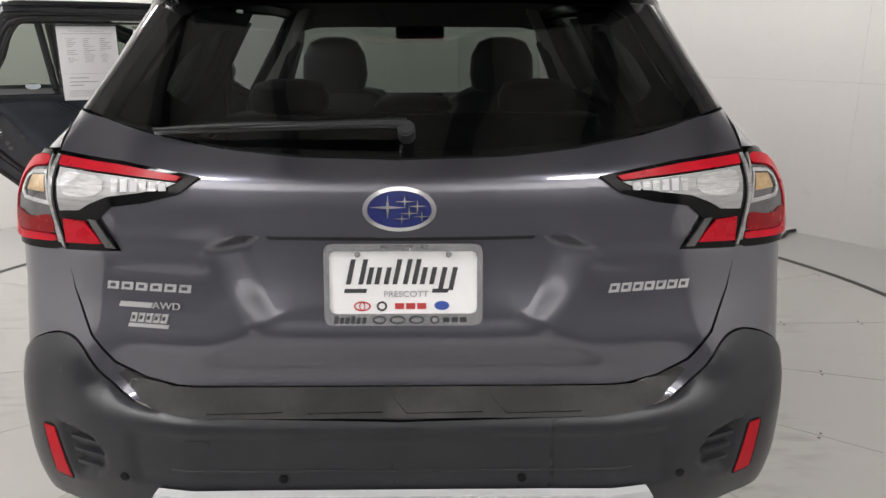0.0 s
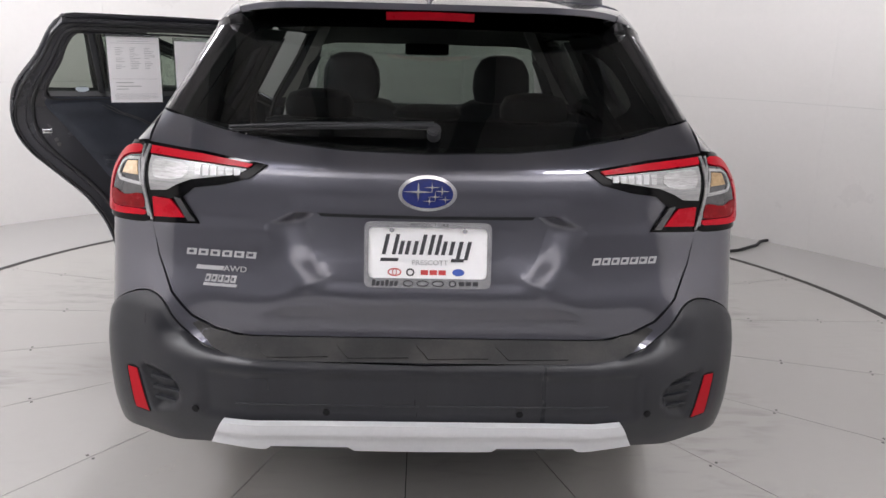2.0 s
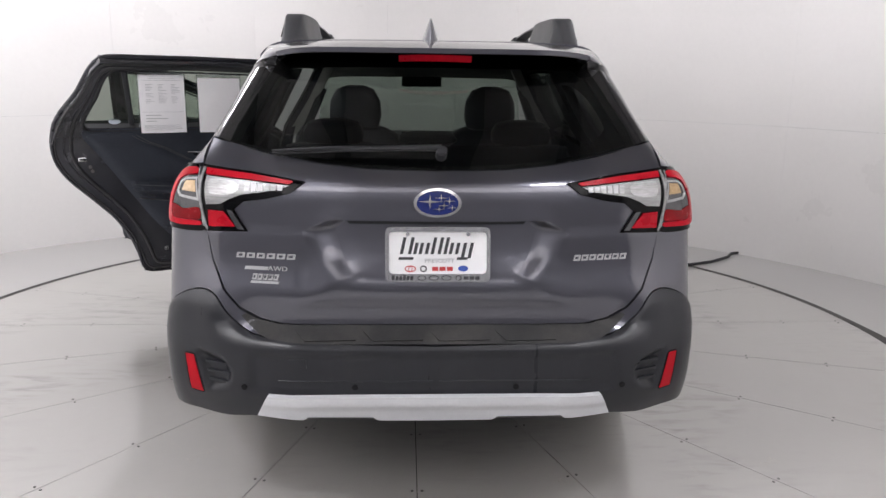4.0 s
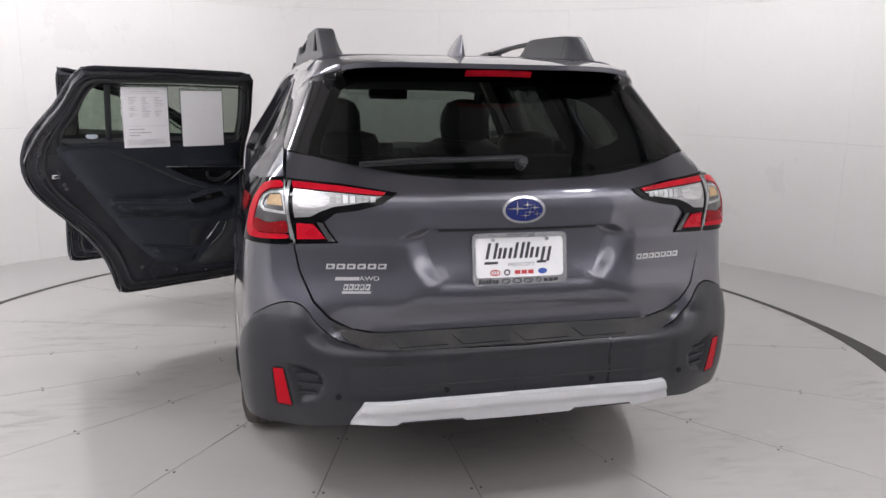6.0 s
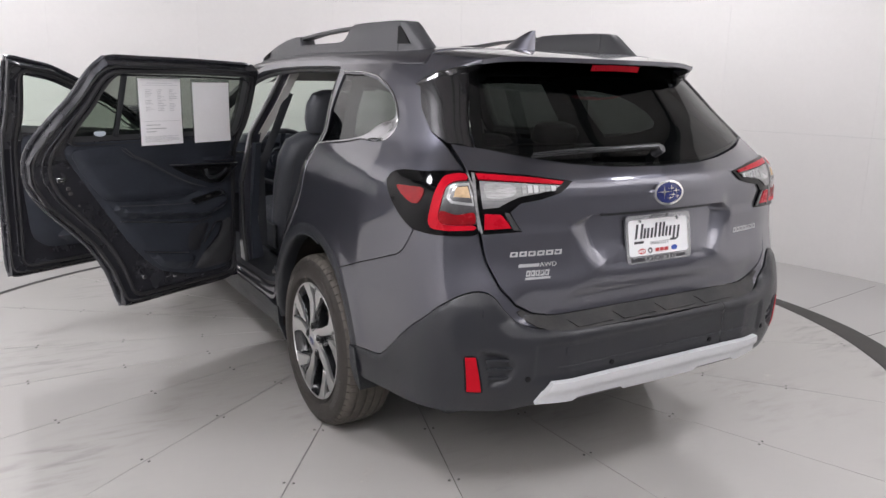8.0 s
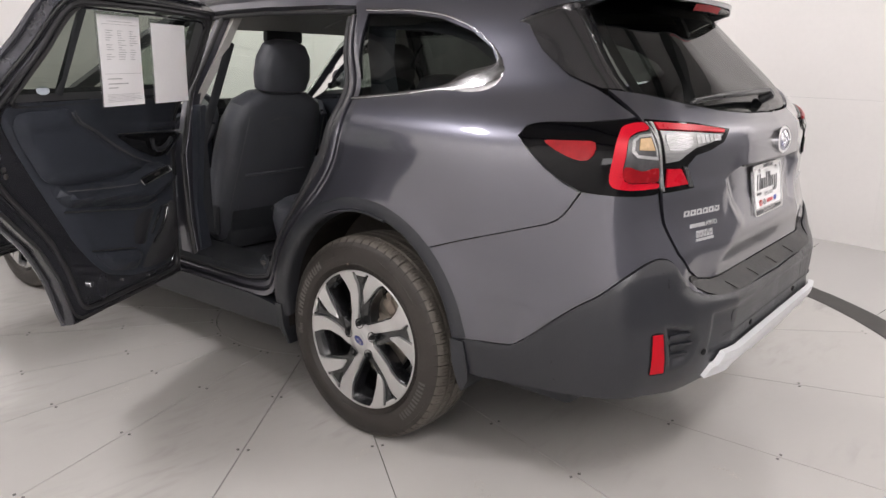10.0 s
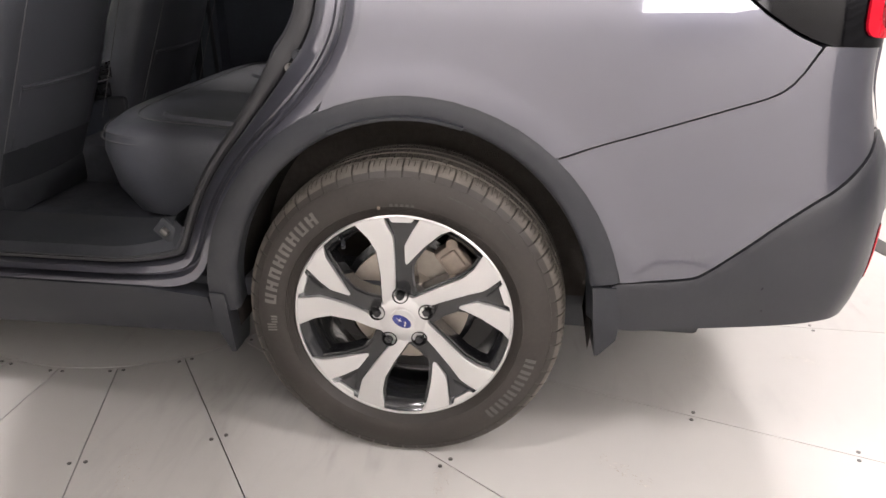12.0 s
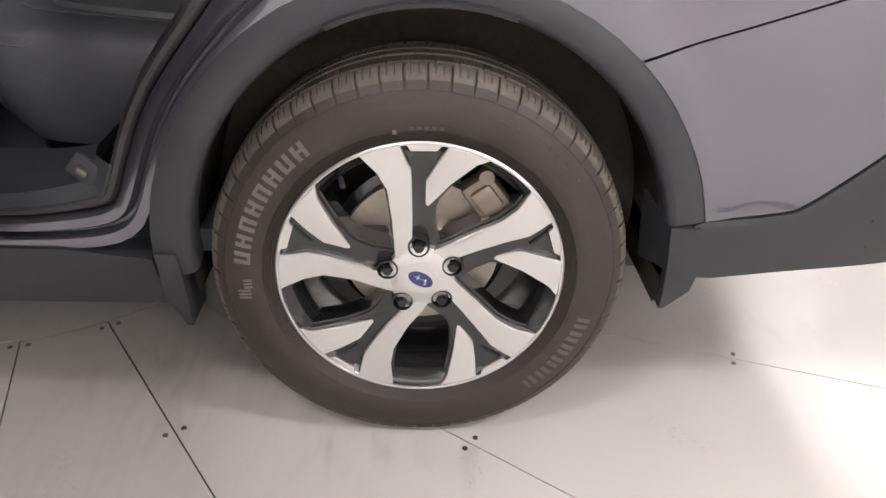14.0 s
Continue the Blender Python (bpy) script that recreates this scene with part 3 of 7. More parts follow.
def build_ceiling():
    bm = bmesh.new()
    bmesh.ops.create_circle(bm, cap_ends=True, segments=72, radius=ROOM_R + 0.06)
    place(bm, Matrix.Translation((ROOM_C[0], ROOM_C[1], ROOM_H)))
    r = bmesh.ops.extrude_face_region(bm, geom=list(bm.faces))
    bmesh.ops.translate(bm, vec=(0, 0, 0.1), verts=[v for v in r["geom"] if isinstance(v, bmesh.types.BMVert)])
    plain = len(bm.faces)
    for k in range(-3, 4):
        x = 1.12 * (k - 0.5 * (k > 0) + 0.5 * (k < 0)) if k else 0
        if not k:
            continue
        half = math.sqrt(ROOM_R ** 2 - x * x) - 0.05
        box(0.16, 2 * half, 0.14, (ROOM_C[0] + x, ROOM_C[1], ROOM_H - 0.075), into=bm)
    bm.faces.ensure_lookup_table()
    for f in list(bm.faces)[plain:]:
        f.material_index = 1
    bmesh.ops.recalc_face_normals(bm, faces=bm.faces)
    ob = part("ceiling", bm, (CEIL, JOIST), smooth=0)
    tagged(ob, "grey studio ceiling crossed by dark beams", "ceiling", kind="structure")
    for lm in WASH_POSES:
        fix = empty("ceiling_light", "long white light box tilted towards the wall", "light", group="wall lights")
        t = 0.03
        for sx, sy, cx, cy in ((WASH_L + 2 * t, t, 0, WASH_W / 2 + t / 2), (WASH_L + 2 * t, t, 0, -WASH_W / 2 - t / 2), (t, WASH_W, WASH_L / 2 + t / 2, 0), (t, WASH_W, -WASH_L / 2 - t / 2, 0)):
            part("frame", place(box(sx, sy, 0.09, (cx, cy, 0.035), 0.004), lm), CEIL, fix)
        part("back_plate", place(box(WASH_L + 2 * t, WASH_W + 2 * t, 0.01, (0, 0, 0.08)), lm), CEIL, fix)
        for sx in (-0.4, 0.4):
            top = lm @ Vector((sx * WASH_L, 0, 0.08))
            part("rod", tube([top, (top.x, top.y, ROOM_H)], 0.008, 8), BLACK, fix)
    for lx, ly, _ in SPOTS:
        lamp = empty("ceiling_light", "small round white downlight under the ceiling", "light", group="downlights", m=Matrix.Translation((lx, ly, ROOM_H)))
        part("housing", place(lathe([(0.305, 0.195), (0.32, 0.195), (0.325, 0.17), (0.25, 0.06), (0.10, 0.0)], 32), Matrix.Rotation(radians(90), 4, "Y")), WALL, lamp)


def build_stands():
    """Light panels on stands at the edge of the studio."""
    for at, lw, lh, turn, _ in STANDS:
        m = Matrix.Translation(at) @ Matrix.Rotation(radians(turn), 4, "Z")
        hung = at[2] > 1.9
        panel = empty("light_panel", "white light panel hung from the ceiling" if hung else "white light panel on a black floor stand", "light", group="light panels", m=Matrix.Translation((at[0], at[1], 0)))
        back = Matrix.Translation((-at[0], -at[1], 0)) @ m
        t = 0.03
        for sx, sz, cx, cz in ((lw + 2 * t, t, 0, lh / 2 + t / 2), (lw + 2 * t, t, 0, -lh / 2 - t / 2), (t, lh, lw / 2 + t / 2, 0), (t, lh, -lw / 2 - t / 2, 0)):
            part("frame", place(box(sx, 0.06, sz, (cx, -0.01, cz), 0.004), back), BLACK, panel)
        part("back_plate", place(box(lw + 2 * t, 0.012, lh + 2 * t, (0, -0.046, 0), 0.003), back), BLACK, panel)
        if hung:
            for x in (-lw * 0.4, lw * 0.4):
                part("rod", place(tube([(x, -0.04, lh / 2), (x, -0.04, ROOM_H - at[2])], 0.006, 8), back), BLACK, panel)
            continue
        part("pole", place(tube([(0, -0.06, -at[2] + 0.05), (0, -0.06, 0.0)], 0.016, 12), back), BLACK, panel)
        for k in range(3):
            a = radians(90 + 120 * k)
            part("foot", place(tube([(0, -0.06, -at[2] + 0.16), (0.14 * math.cos(a), -0.06 + 0.14 * math.sin(a), -at[2] + 0.012)], 0.010, 8), back), BLACK, panel)


def build_cable():
    pts = [(1.6, 2.30), (2.0, 2.36), (2.35, 2.52), (2.55, 2.68), (2.63, 2.80), (2.71, 2.84)]
    ob = part("cable", tube([(x, y, 0.014) for x, y in pts], 0.012, 8), RUBBER)
    tagged(ob, "black rubber cable lying on the floor towards the wall", "cable")


build_wall()
build_cable()
build_stands()
build_floor()
build_unseen_door()
build_ceiling()
build_scuffs()

# ---- the car's outer form ----
# Plan outline of the tail: share of the half width -> share of the tail's length.
PLAN = [(0, 1), (0.25, 0.985), (0.463, 0.937), (0.7, 0.868), (0.834, 0.80), (0.9, 0.758), (0.94, 0.70), (0.964, 0.59), (0.978, 0.42), (0.99, 0.2), (1, 0)]
HALF_W = curve1([(0.15, 0.76), (0.22, 0.81), (0.30, 0.850), (0.40, 0.872), (0.50, 0.882), (0.62, 0.884), (0.75, 0.882), (0.88, 0.877), (1.0, 0.867), (1.06, 0.856), (1.10, 0.8415), (1.14, 0.8165), (1.18, 0.785), (1.22, 0.754), (1.30, 0.714), (1.40, 0.668), (1.47, 0.631), (1.51, 0.603), (1.54, 0.576), (1.56, 0.545)])
TAIL_Y = curve1([(0.15, -0.86), (0.22, -0.93), (0.30, -1.005), (0.38, -1.055), (0.45, -1.085), (0.52, -1.100), (0.60, -1.105), (0.64, -1.102), (0.66, -1.090), (0.69, -1.050), (0.705, -1.036), (0.74, -1.038), (0.80, -1.052), (0.90, -1.052), (1.0, -1.056), (1.07, -1.060), (1.12, -1.050), (1.155, -1.022), (1.24, -0.935), (1.37, -0.80), (1.50, -0.665), (1.55, -0.61)])
ROUND_Y = curve1([(0.15, -0.86), (0.22, -0.93), (0.30, -1.005), (0.38, -1.055), (0.45, -1.085), (0.52, -1.100), (0.60, -1.104), (0.66, -1.096), (0.72, -1.082), (0.80, -1.066), (0.90, -1.056), (1.0, -1.056), (1.07, -1.060), (1.12, -1.050), (1.155, -1.022), (1.24, -0.935), (1.37, -0.80), (1.50, -0.665), (1.55, -0.61)])
CORNER_Y = curve1([(0.2, -0.45), (1.15, -0.45), (1.35, -0.28), (1.55, -0.18)])
BULGE = curve1([(0.2, 0.27), (0.72, 0.27), (0.95, 0.0), (1.18, 0.0), (1.28, 0.14), (1.6, 0.14)])
NOSE_W = curve1([(2.2, 1.0), (2.8, 0.97), (3.2, 0.90), (3.45, 0.78), (3.6, 0.55), (3.66, 0.0)])

_fx, _fy = [p[0] for p in PLAN], [p[1] for p in PLAN]
_S = [0.0]
for _i in range(1, len(PLAN)):
    _S.append(_S[-1] + math.hypot((_fx[_i] - _fx[_i - 1]) * 0.86, (_fy[_i] - _fy[_i - 1]) * 0.6))
S_END = _S[-1]
plan_x = curve1(list(zip(_S, _fx)))
plan_y = curve1(list(zip(_S, _fy)))
SIDE_L = 1.65


def by_x(x, z):
    """Chart place on the tail from x (left of the car is negative x, and positive in the chart)."""
    f = min(0.9999, abs(x) / HALF_W(z))
    lo, hi = 0.0, S_END
    for _ in range(30):
        mid = (lo + hi) / 2
        if plan_x(mid) < f:
            lo = mid
        else:
            hi = mid
    return (math.copysign(lo, -x) if x else 0.0, z)


def by_y(y, z):
    """Chart place on the left flank from y."""
    yc = CORNER_Y(z)
    if y >= yc:
        k = (1.2 - yc) / SIDE_L
        return (S_END + (y - yc) / k if y < 1.2 else S_END + SIDE_L + (y - 1.2), z)
    f = (yc - y) / (yc - ROUND_Y(z))
    lo, hi = 0.0, S_END
    for _ in range(30):
        mid = (lo + hi) / 2
        if plan_y(mid) > f:
            lo = mid
        else:
            hi = mid
    return (lo, z)


def skin0(s, z):
    a = abs(s)
    w, yc = HALF_W(z), CORNER_Y(z)
    if a <= S_END:
        fx = plan_x(a)
        fy = min(1.0, plan_y(a) + BULGE(z) * fx * (1 - fx))
        # the step over the bumper fades out before the corner
        tail = TAIL_Y(z) + (ROUND_Y(z) - TAIL_Y(z)) * sstep((fx - 0.58) / 0.22)
        x, y = fx * w, yc - fy * (yc - tail)
    else:
        t = a - S_END
        y = yc + t * (1.2 - yc) / SIDE_L if t < SIDE_L else 1.2 + t - SIDE_L
        x = w * NOSE_W(y)
    return Vector((-math.copysign(x, s), y, z))


def skin(s, z, off=0.0):
    """The car's surface, off metres outside it."""
    p = skin0(s, z)
    if not off:
        return p
    e = 0.004
    du = skin0(s + e, z) - skin0(s - e, z)
    dv = skin0(s, z + e) - skin0(s, z - e)
    n = du.cross(dv)
    if n.length < 1e-9:
        return p
    n.normalize()
    if n.dot(p - Vector((0, max(-0.2, min(2.6, p.y)), 0.8))) < 0:
        n = -n
    return p + n * off


def at_off(off):
    return lambda s, z, o=0.0: skin(s, z, o + off)


def mirrored(put):
    return lambda s, z, o=0.0: Vector((-1, 1, 1)) * put(s, z, o)


def R(*pts):
    """Chart outline from (x, z) pairs on the tail."""
    return [by_x(x, z) for x, z in pts]


def L(*pts):
    """Chart outline from (y, z) pairs on the left flank."""
    return [by_y(y, z) for y, z in pts]


def both(pts):
    """Closed outline over the tail from its left half, centre top to centre bottom."""
    return pts + [(-s, z) for s, z in pts[::-1] if s > 1e-6]


def flank(name, outline, holes, step, material, parent, off=0.0, depth=0.012, edge=0.025, rounds=0, sides=(1, -1), label="", rise=None):
    """The same panel on one flank or both."""
    obs = []
    for side in sides:
        put = at_off(off)
        bm = sheet(outline, holes, step, put if side == 1 else mirrored(put), depth, edge, rounds, rise)
        obs.append(part(name, bm, material, parent, label))
    return obs


def arch_pt(cy, r, deg):
    """Place (y, z) on a wheel arch, a little taller than wide; angles from +y (forward) upwards."""
    k = (r - 0.402) / 0.096
    return (cy - 0.012 + (0.397 + 0.068 * k) * math.cos(radians(deg)), 0.388 + (0.424 + 0.054 * k) * math.sin(radians(deg)))


def arch(cy, r, a0, a1, n):
    """Arc of a wheel arch."""
    return [arch_pt(cy, r, a0 + (a1 - a0) * i / n) for i in range(n + 1)]


def offset_poly(poly, d):
    """Outline drawn in by d."""
    n = len(poly)
    out = []
    area = sum(poly[i][0] * poly[(i + 1) % n][1] - poly[(i + 1) % n][0] * poly[i][1] for i in range(n))
    sg = 1 if area > 0 else -1
    for i in range(n):
        a, b, c = Vector(poly[i - 1]), Vector(poly[i]), Vector(poly[(i + 1) % n])
        e1, e2 = (b - a).normalized(), (c - b).normalized()
        n1, n2 = Vector((-e1.y, e1.x)) * sg, Vector((-e2.y, e2.x)) * sg
        m = n1 + n2
        m = m / max(0.35, m.dot(n1)) if m.length > 1e-6 else n1
        out.append((b.x + m.x * d, b.y + m.y * d))
    return out


car = empty("car", "dark grey metallic estate car with two open doors", "car")

# --- openings and panel lines on the left flank, (y, z) ---
REAR_DOOR = [(1.115, 0.372), (1.13, 0.60), (1.13, 1.10), (1.115, 1.30), (1.09, 1.487), (0.70, 1.497), (0.275, 1.494), (0.235, 1.44), (0.17, 1.30), (0.105, 1.17), (0.09, 1.08), (0.10, 0.98), (0.15, 0.89), (0.243, 0.79), (0.352, 0.67), (0.415, 0.55), (0.446, 0.45), (0.452, 0.372)]
FRONT_DOOR = [(2.13, 0.37), (2.16, 0.70), (2.16, 1.03), (2.02, 1.10), (1.62, 1.33), (1.30, 1.468), (1.10, 1.508), (1.122, 1.30), (1.14, 1.10), (1.14, 0.60), (1.125, 0.36)]
QUARTER_GLASS = [(0.19, 1.458), (0.0, 1.455), (-0.16, 1.435), (-0.29, 1.395), (-0.38, 1.345), (-0.415, 1.30), (-0.39, 1.268), (-0.28, 1.235), (-0.1, 1.205), (0.115, 1.178)]
LAMP_SIDE = [(-0.586, 1.110), (-0.590, 1.126), (-0.602, 1.136), (-0.66, 1.145), (-0.78, 1.150)]
GATE_EDGE = [(-0.705, 1.235), (-0.708, 1.163), (-0.690, 0.972), (-0.676, 0.885), (-0.640, 0.80), (-0.59, 0.745), (-0.53, 0.712), (-0.46, 0.698)]

lamp_out_poly = L(*LAMP_SIDE) + R((-0.775, 1.152), (-0.708, 1.163), (-0.690, 0.968), (-0.76, 0.966)) + L((-0.80, 0.972), (-0.74, 0.995), (-0.68, 1.03), (-0.62, 1.075))
quarter_poly = (L((0.105, 1.17), (0.09, 1.08), (0.10, 0.98), (0.135, 0.90))
                + L(*arch(0, 0.487, 66, 130.6, 11)) + L((-0.40, 0.778), (-0.60, 0.842), (-0.70, 0.874), (-0.725, 0.886), (-0.745, 0.9015), (-0.7625, 0.924), (-0.79, 0.970))
                + L((-0.74, 0.991), (-0.68, 1.026), (-0.62, 1.071), (-0.58, 1.106), (-0.595, 1.134), (-0.66, 1.144), (-0.78, 1.150))
                + R((-0.775, 1.156), (-0.712, 1.167), (-0.709, 1.237)) + L((-0.66, 1.27), (-0.55, 1.34), (-0.475, 1.42), (-0.45, 1.50), (0.275, 1.50), (0.235, 1.44), (0.17, 1.30)))

def arch_rise(s, z):
    """Body swells softly round the wheel, with a step before the cladding."""
    y = skin0(s, z).y
    r = math.hypot((y + 0.012) * 1.03, z - 0.388)
    if r > 0.62:
        return 0.0
    return 0.006 * (1 - sstep((r - 0.485) / 0.05)) + 0.002 * (1 - sstep((r - 0.51) / 0.09))


flank("quarter_panel", offset_poly(quarter_poly, 0.001), [L(*QUARTER_GLASS)], 0.025, PAINT, car, depth=0.02, rise=arch_rise, label="grey painted rear quarter panel")
flank("quarter_window", L(*[(y, z) for y, z in QUARTER_GLASS]), [], 0.04, GLASSREAR, car, off=-0.006, depth=0, label="dark tinted quarter window")


def strip(path, width, put, material, parent, name, thick=0.006, off=0.0, label="", step=0.03, side=1):
    """A narrow raised strip along a chart path."""
    pts = []
    for a, b in zip(path, path[1:]):
        k = max(1, int(math.hypot(b[0] - a[0], b[1] - a[1]) / step))
        pts += [(a[0] + (b[0] - a[0]) * i / k, a[1] + (b[1] - a[1]) * i / k) for i in range(k)]
    pts.append(path[-1])
    for _ in range(2):
        pts = [pts[0]] + [(0.25 * pts[i - 1][0] + 0.5 * pts[i][0] + 0.25 * pts[i + 1][0], 0.25 * pts[i - 1][1] + 0.5 * pts[i][1] + 0.25 * pts[i + 1][1]) for i in range(1, len(pts) - 1)] + [pts[-1]]
    rings = []
    for i, p in enumerate(pts):
        a, b = pts[max(0, i - 1)], pts[min(len(pts) - 1, i + 1)]
        d = Vector((b[0] - a[0], b[1] - a[1])).normalized()
        n = Vector((-d.y, d.x))
        w = width(i / (len(pts) - 1)) if callable(width) else width
        ring = []
        for k, o in ((-0.5, 0.0), (-0.42, thick * 0.8), (-0.2, thick), (0.2, thick), (0.42, thick * 0.8), (0.5, 0.0)):
            q = put(p[0] + n.x * w * k, p[1] + n.y * w * k, off + o)
            ring.append(q if side == 1 else Vector((-q.x, q.y, q.z)))
        rings.append(ring)
    return part(name, loft(rings, closed=True), material, parent, label)


for side in (1, -1):
    strip(L((0.12, 1.172), (-0.1, 1.197), (-0.28, 1.226), (-0.405, 1.260), (-0.450, 1.303), (-0.385, 1.357), (-0.29, 1.407), (-0.16, 1.447), (0.0, 1.465), (0.20, 1.468)),
          lambda t: 0.008 + 0.052 * sstep(1 - abs(t - 0.41) / 0.15), at_off(0), SATIN, car, "window_trim", 0.005, label="satin silver window surround", side=side)

# inner lining of the tail quarter, seen through doors and windows
flank("quarter_lining", quarter_poly, [L(*[(-0.11 + (y + 0.11) * 0.86, 1.32 + (z - 1.32) * 0.84) for y, z in QUARTER_GLASS])], 0.06, TRIM, car, off=-0.07, depth=0.0, edge=0.05, label="dark moulded interior side lining")

flank("pillar_lining", L((-0.02, 1.14), (0.085, 1.14), (0.255, 1.488), (0.12, 1.488)), [], 0.06, TRIM, car, off=-0.075, depth=0.0, edge=0.05)
flank("pillar_lining", L((0.06, 1.14), (0.27, 1.14), (0.36, 1.49), (0.22, 1.49)), [], 0.06, TRIM, car, off=-0.080, depth=0.0, edge=0.05, sides=(-1,))

# --- bumper, upper painted part ---
clad_top = L((-0.46, 0.482), (-0.60, 0.494)) + [(1.10, 0.507), (1.02, 0.582), (0.985, 0.617), (0.92, 0.669), (0.885, 0.69), (0.81, 0.755), (0.75, 0.785), (0.70, 0.795), (0.66, 0.781), (0.625, 0.727), (0.568, 0.678), (0.497, 0.663), (0.36, 0.655), (0.225, 0.652), (0.0, 0.648)]
for _ in range(2):
    # round the corners of the line
    clad_top = [clad_top[0]] + [q for a, b in zip(clad_top, clad_top[1:]) for q in ((a[0] * 0.75 + b[0] * 0.25, a[1] * 0.75 + b[1] * 0.25), (a[0] * 0.25 + b[0] * 0.75, a[1] * 0.25 + b[1] * 0.75))] + [clad_top[-1]]
upper = (R((0.0, 0.694), (-0.3, 0.694), (-0.46, 0.696), (-0.53, 0.709), (-0.593, 0.742), (-0.644, 0.798), (-0.680, 0.885), (-0.694, 0.970), (-0.76, 0.970)) + L((-0.795, 0.972), (-0.764, 0.9225), (-0.7465, 0.9000), (-0.7265, 0.8845), (-0.70, 0.8725), (-0.60, 0.8405), (-0.40, 0.7765))
         + L(*arch(0, 0.487, 130.95, 165, 6)) + [(s, z + 0.003) for s, z in clad_top])
part("bumper_cover", sheet(offset_poly(both(upper), 0.001), [], 0.025, at_off(0.0), 0.02, 0.02, rise=arch_rise), PAINT, car, "grey painted upper bumper cover")

# --- bumper, dark lower part ---
low = clad_top[::-1] + L((-0.445, 0.478), (-0.43, 0.375), (-0.50, 0.370), (-0.70, 0.390), (-0.88, 0.408)) + R((-0.74, 0.410), (-0.64, 0.404), (-0.53, 0.416), (-0.3, 0.41), (0.0, 0.41))


VENT = R((-0.726, 0.618), (-0.690, 0.616), (-0.635, 0.600), (-0.608, 0.566), (-0.612, 0.525), (-0.640, 0.496), (-0.694, 0.482))


def dist_line(x, z, pts):
    """Distance from a point to an open line."""
    best = 9.0
    for (ax, az), (bx, bz) in zip(pts, pts[1:]):
        vx, vz = bx - ax, bz - az
        t = max(0.0, min(1.0, ((x - ax) * vx + (z - az) * vz) / max(1e-9, vx * vx + vz * vz)))
        best = min(best, math.hypot(x - ax - t * vx, z - az - t * vz))
    return best


def bumper_rise(s, z):
    h = 0.0
    v = (abs(s), z)
    if inside(v[0], v[1], VENT):
        h -= 0.018 * sstep(dist_poly(v[0], v[1], VENT) / 0.022)
    x = plan_x(min(abs(s), S_END)) * HALF_W(z)
    if abs(s) < S_END and x < 0.56 and z < 0.645:
        # shallow tray along the middle of the face
        h -= 0.008 * sstep((0.56 - x) / 0.02) * sstep((z - 0.50) / 0.012) * sstep((0.632 - z) / 0.02)
    # the corners swell out below a rounded top lip
    d = dist_line(abs(s), z, clad_top)
    lip = sstep((abs(s) - 0.50) / 0.2) * (1 - 0.75 * sstep((abs(s) - 0.92) / 0.2))
    return h + 0.004 + 0.004 * sstep(d / 0.01) + 0.006 * lip * min(1.0, d / 0.05)


part("bumper_lower", sheet(both(low[::1]), [], 0.010, at_off(0.0), 0.03, 0.010, rise=bumper_rise), CLADSCUFF, car, "dark grey plastic lower bumper with dusty marks")
skid = R((0.0, 0.505), (-0.3, 0.505), (-0.497, 0.503), (-0.537, 0.428), (-0.40, 0.421), (-0.385, 0.432), (-0.19, 0.430), (-0.175, 0.418), (0, 0.416))
part("skid_plate", sheet(both(skid), [], 0.012, at_off(0.0), 0.02, 0.012, rise=lambda s, z: 0.022 + 0.012 * sstep((z - 0.455) / 0.02)), SILVER, car, "silver skid plate under the bumper")
for side in (1, -1):
    refl = R((-0.760, 0.596), (-0.731, 0.596), (-0.708, 0.480), (-0.749, 0.482))
    surround = flank("reflector_surround", offset_poly(refl, -0.0055), [], 0.02, MATTBLACK, car, off=0.0150, depth=0.03, edge=0.012, rounds=1, sides=(side,), label="black reflector surround")[0]
    flank("bumper_reflector", refl, [], 0.02, REDREF, surround, off=0.0165, depth=0.012, edge=0.02, sides=(side,), label="red bumper reflector")
    for zz, x0, x1 in ((0.578, 0.700, 0.628), (0.549, 0.696, 0.618), (0.520, 0.694, 0.632)):
        slat = R((-x0, zz + 0.005), (-x1, zz + 0.004), (-x1 - 0.006, zz - 0.003), (-x0, zz - 0.004))
        flank("vent_slat", slat, [], 0.03, CLAD, car, off=0.005, depth=0.03, edge=0.02, sides=(side,))
    for x, z, so in ((0.574, 0.515, 0.0125), (0.243, 0.522, 0.0040)):
        s, _ = by_x(-x, z)
        bm = sheet([(s + 0.009 * math.cos(t), z + 0.009 * math.sin(t)) for t in span(0, 2 * math.pi * 15 / 16, 15)], [], 0.02, at_off(so) if side == 1 else mirrored(at_off(so)), 0.01, 0.02)
        part("parking_sensor", bm, MATTBLACK, car, "small round parking sensor")
tow = R((-0.445, 0.612), (-0.385, 0.612), (-0.385, 0.572), (-0.445, 0.572))
part("tow_cover", sheet(tow, [], 0.02, at_off(0.0018), 0.004, 0.01, 2), CLADSCUFF, car, "square tow-eye cover")
for side in (1, -1):
    strip(R((-0.01, 0.541), (-0.25, 0.541), (-0.47, 0.541)), 0.005, at_off(-0.002), CLAD, car, "bumper_crease", 0.0045, side=side)
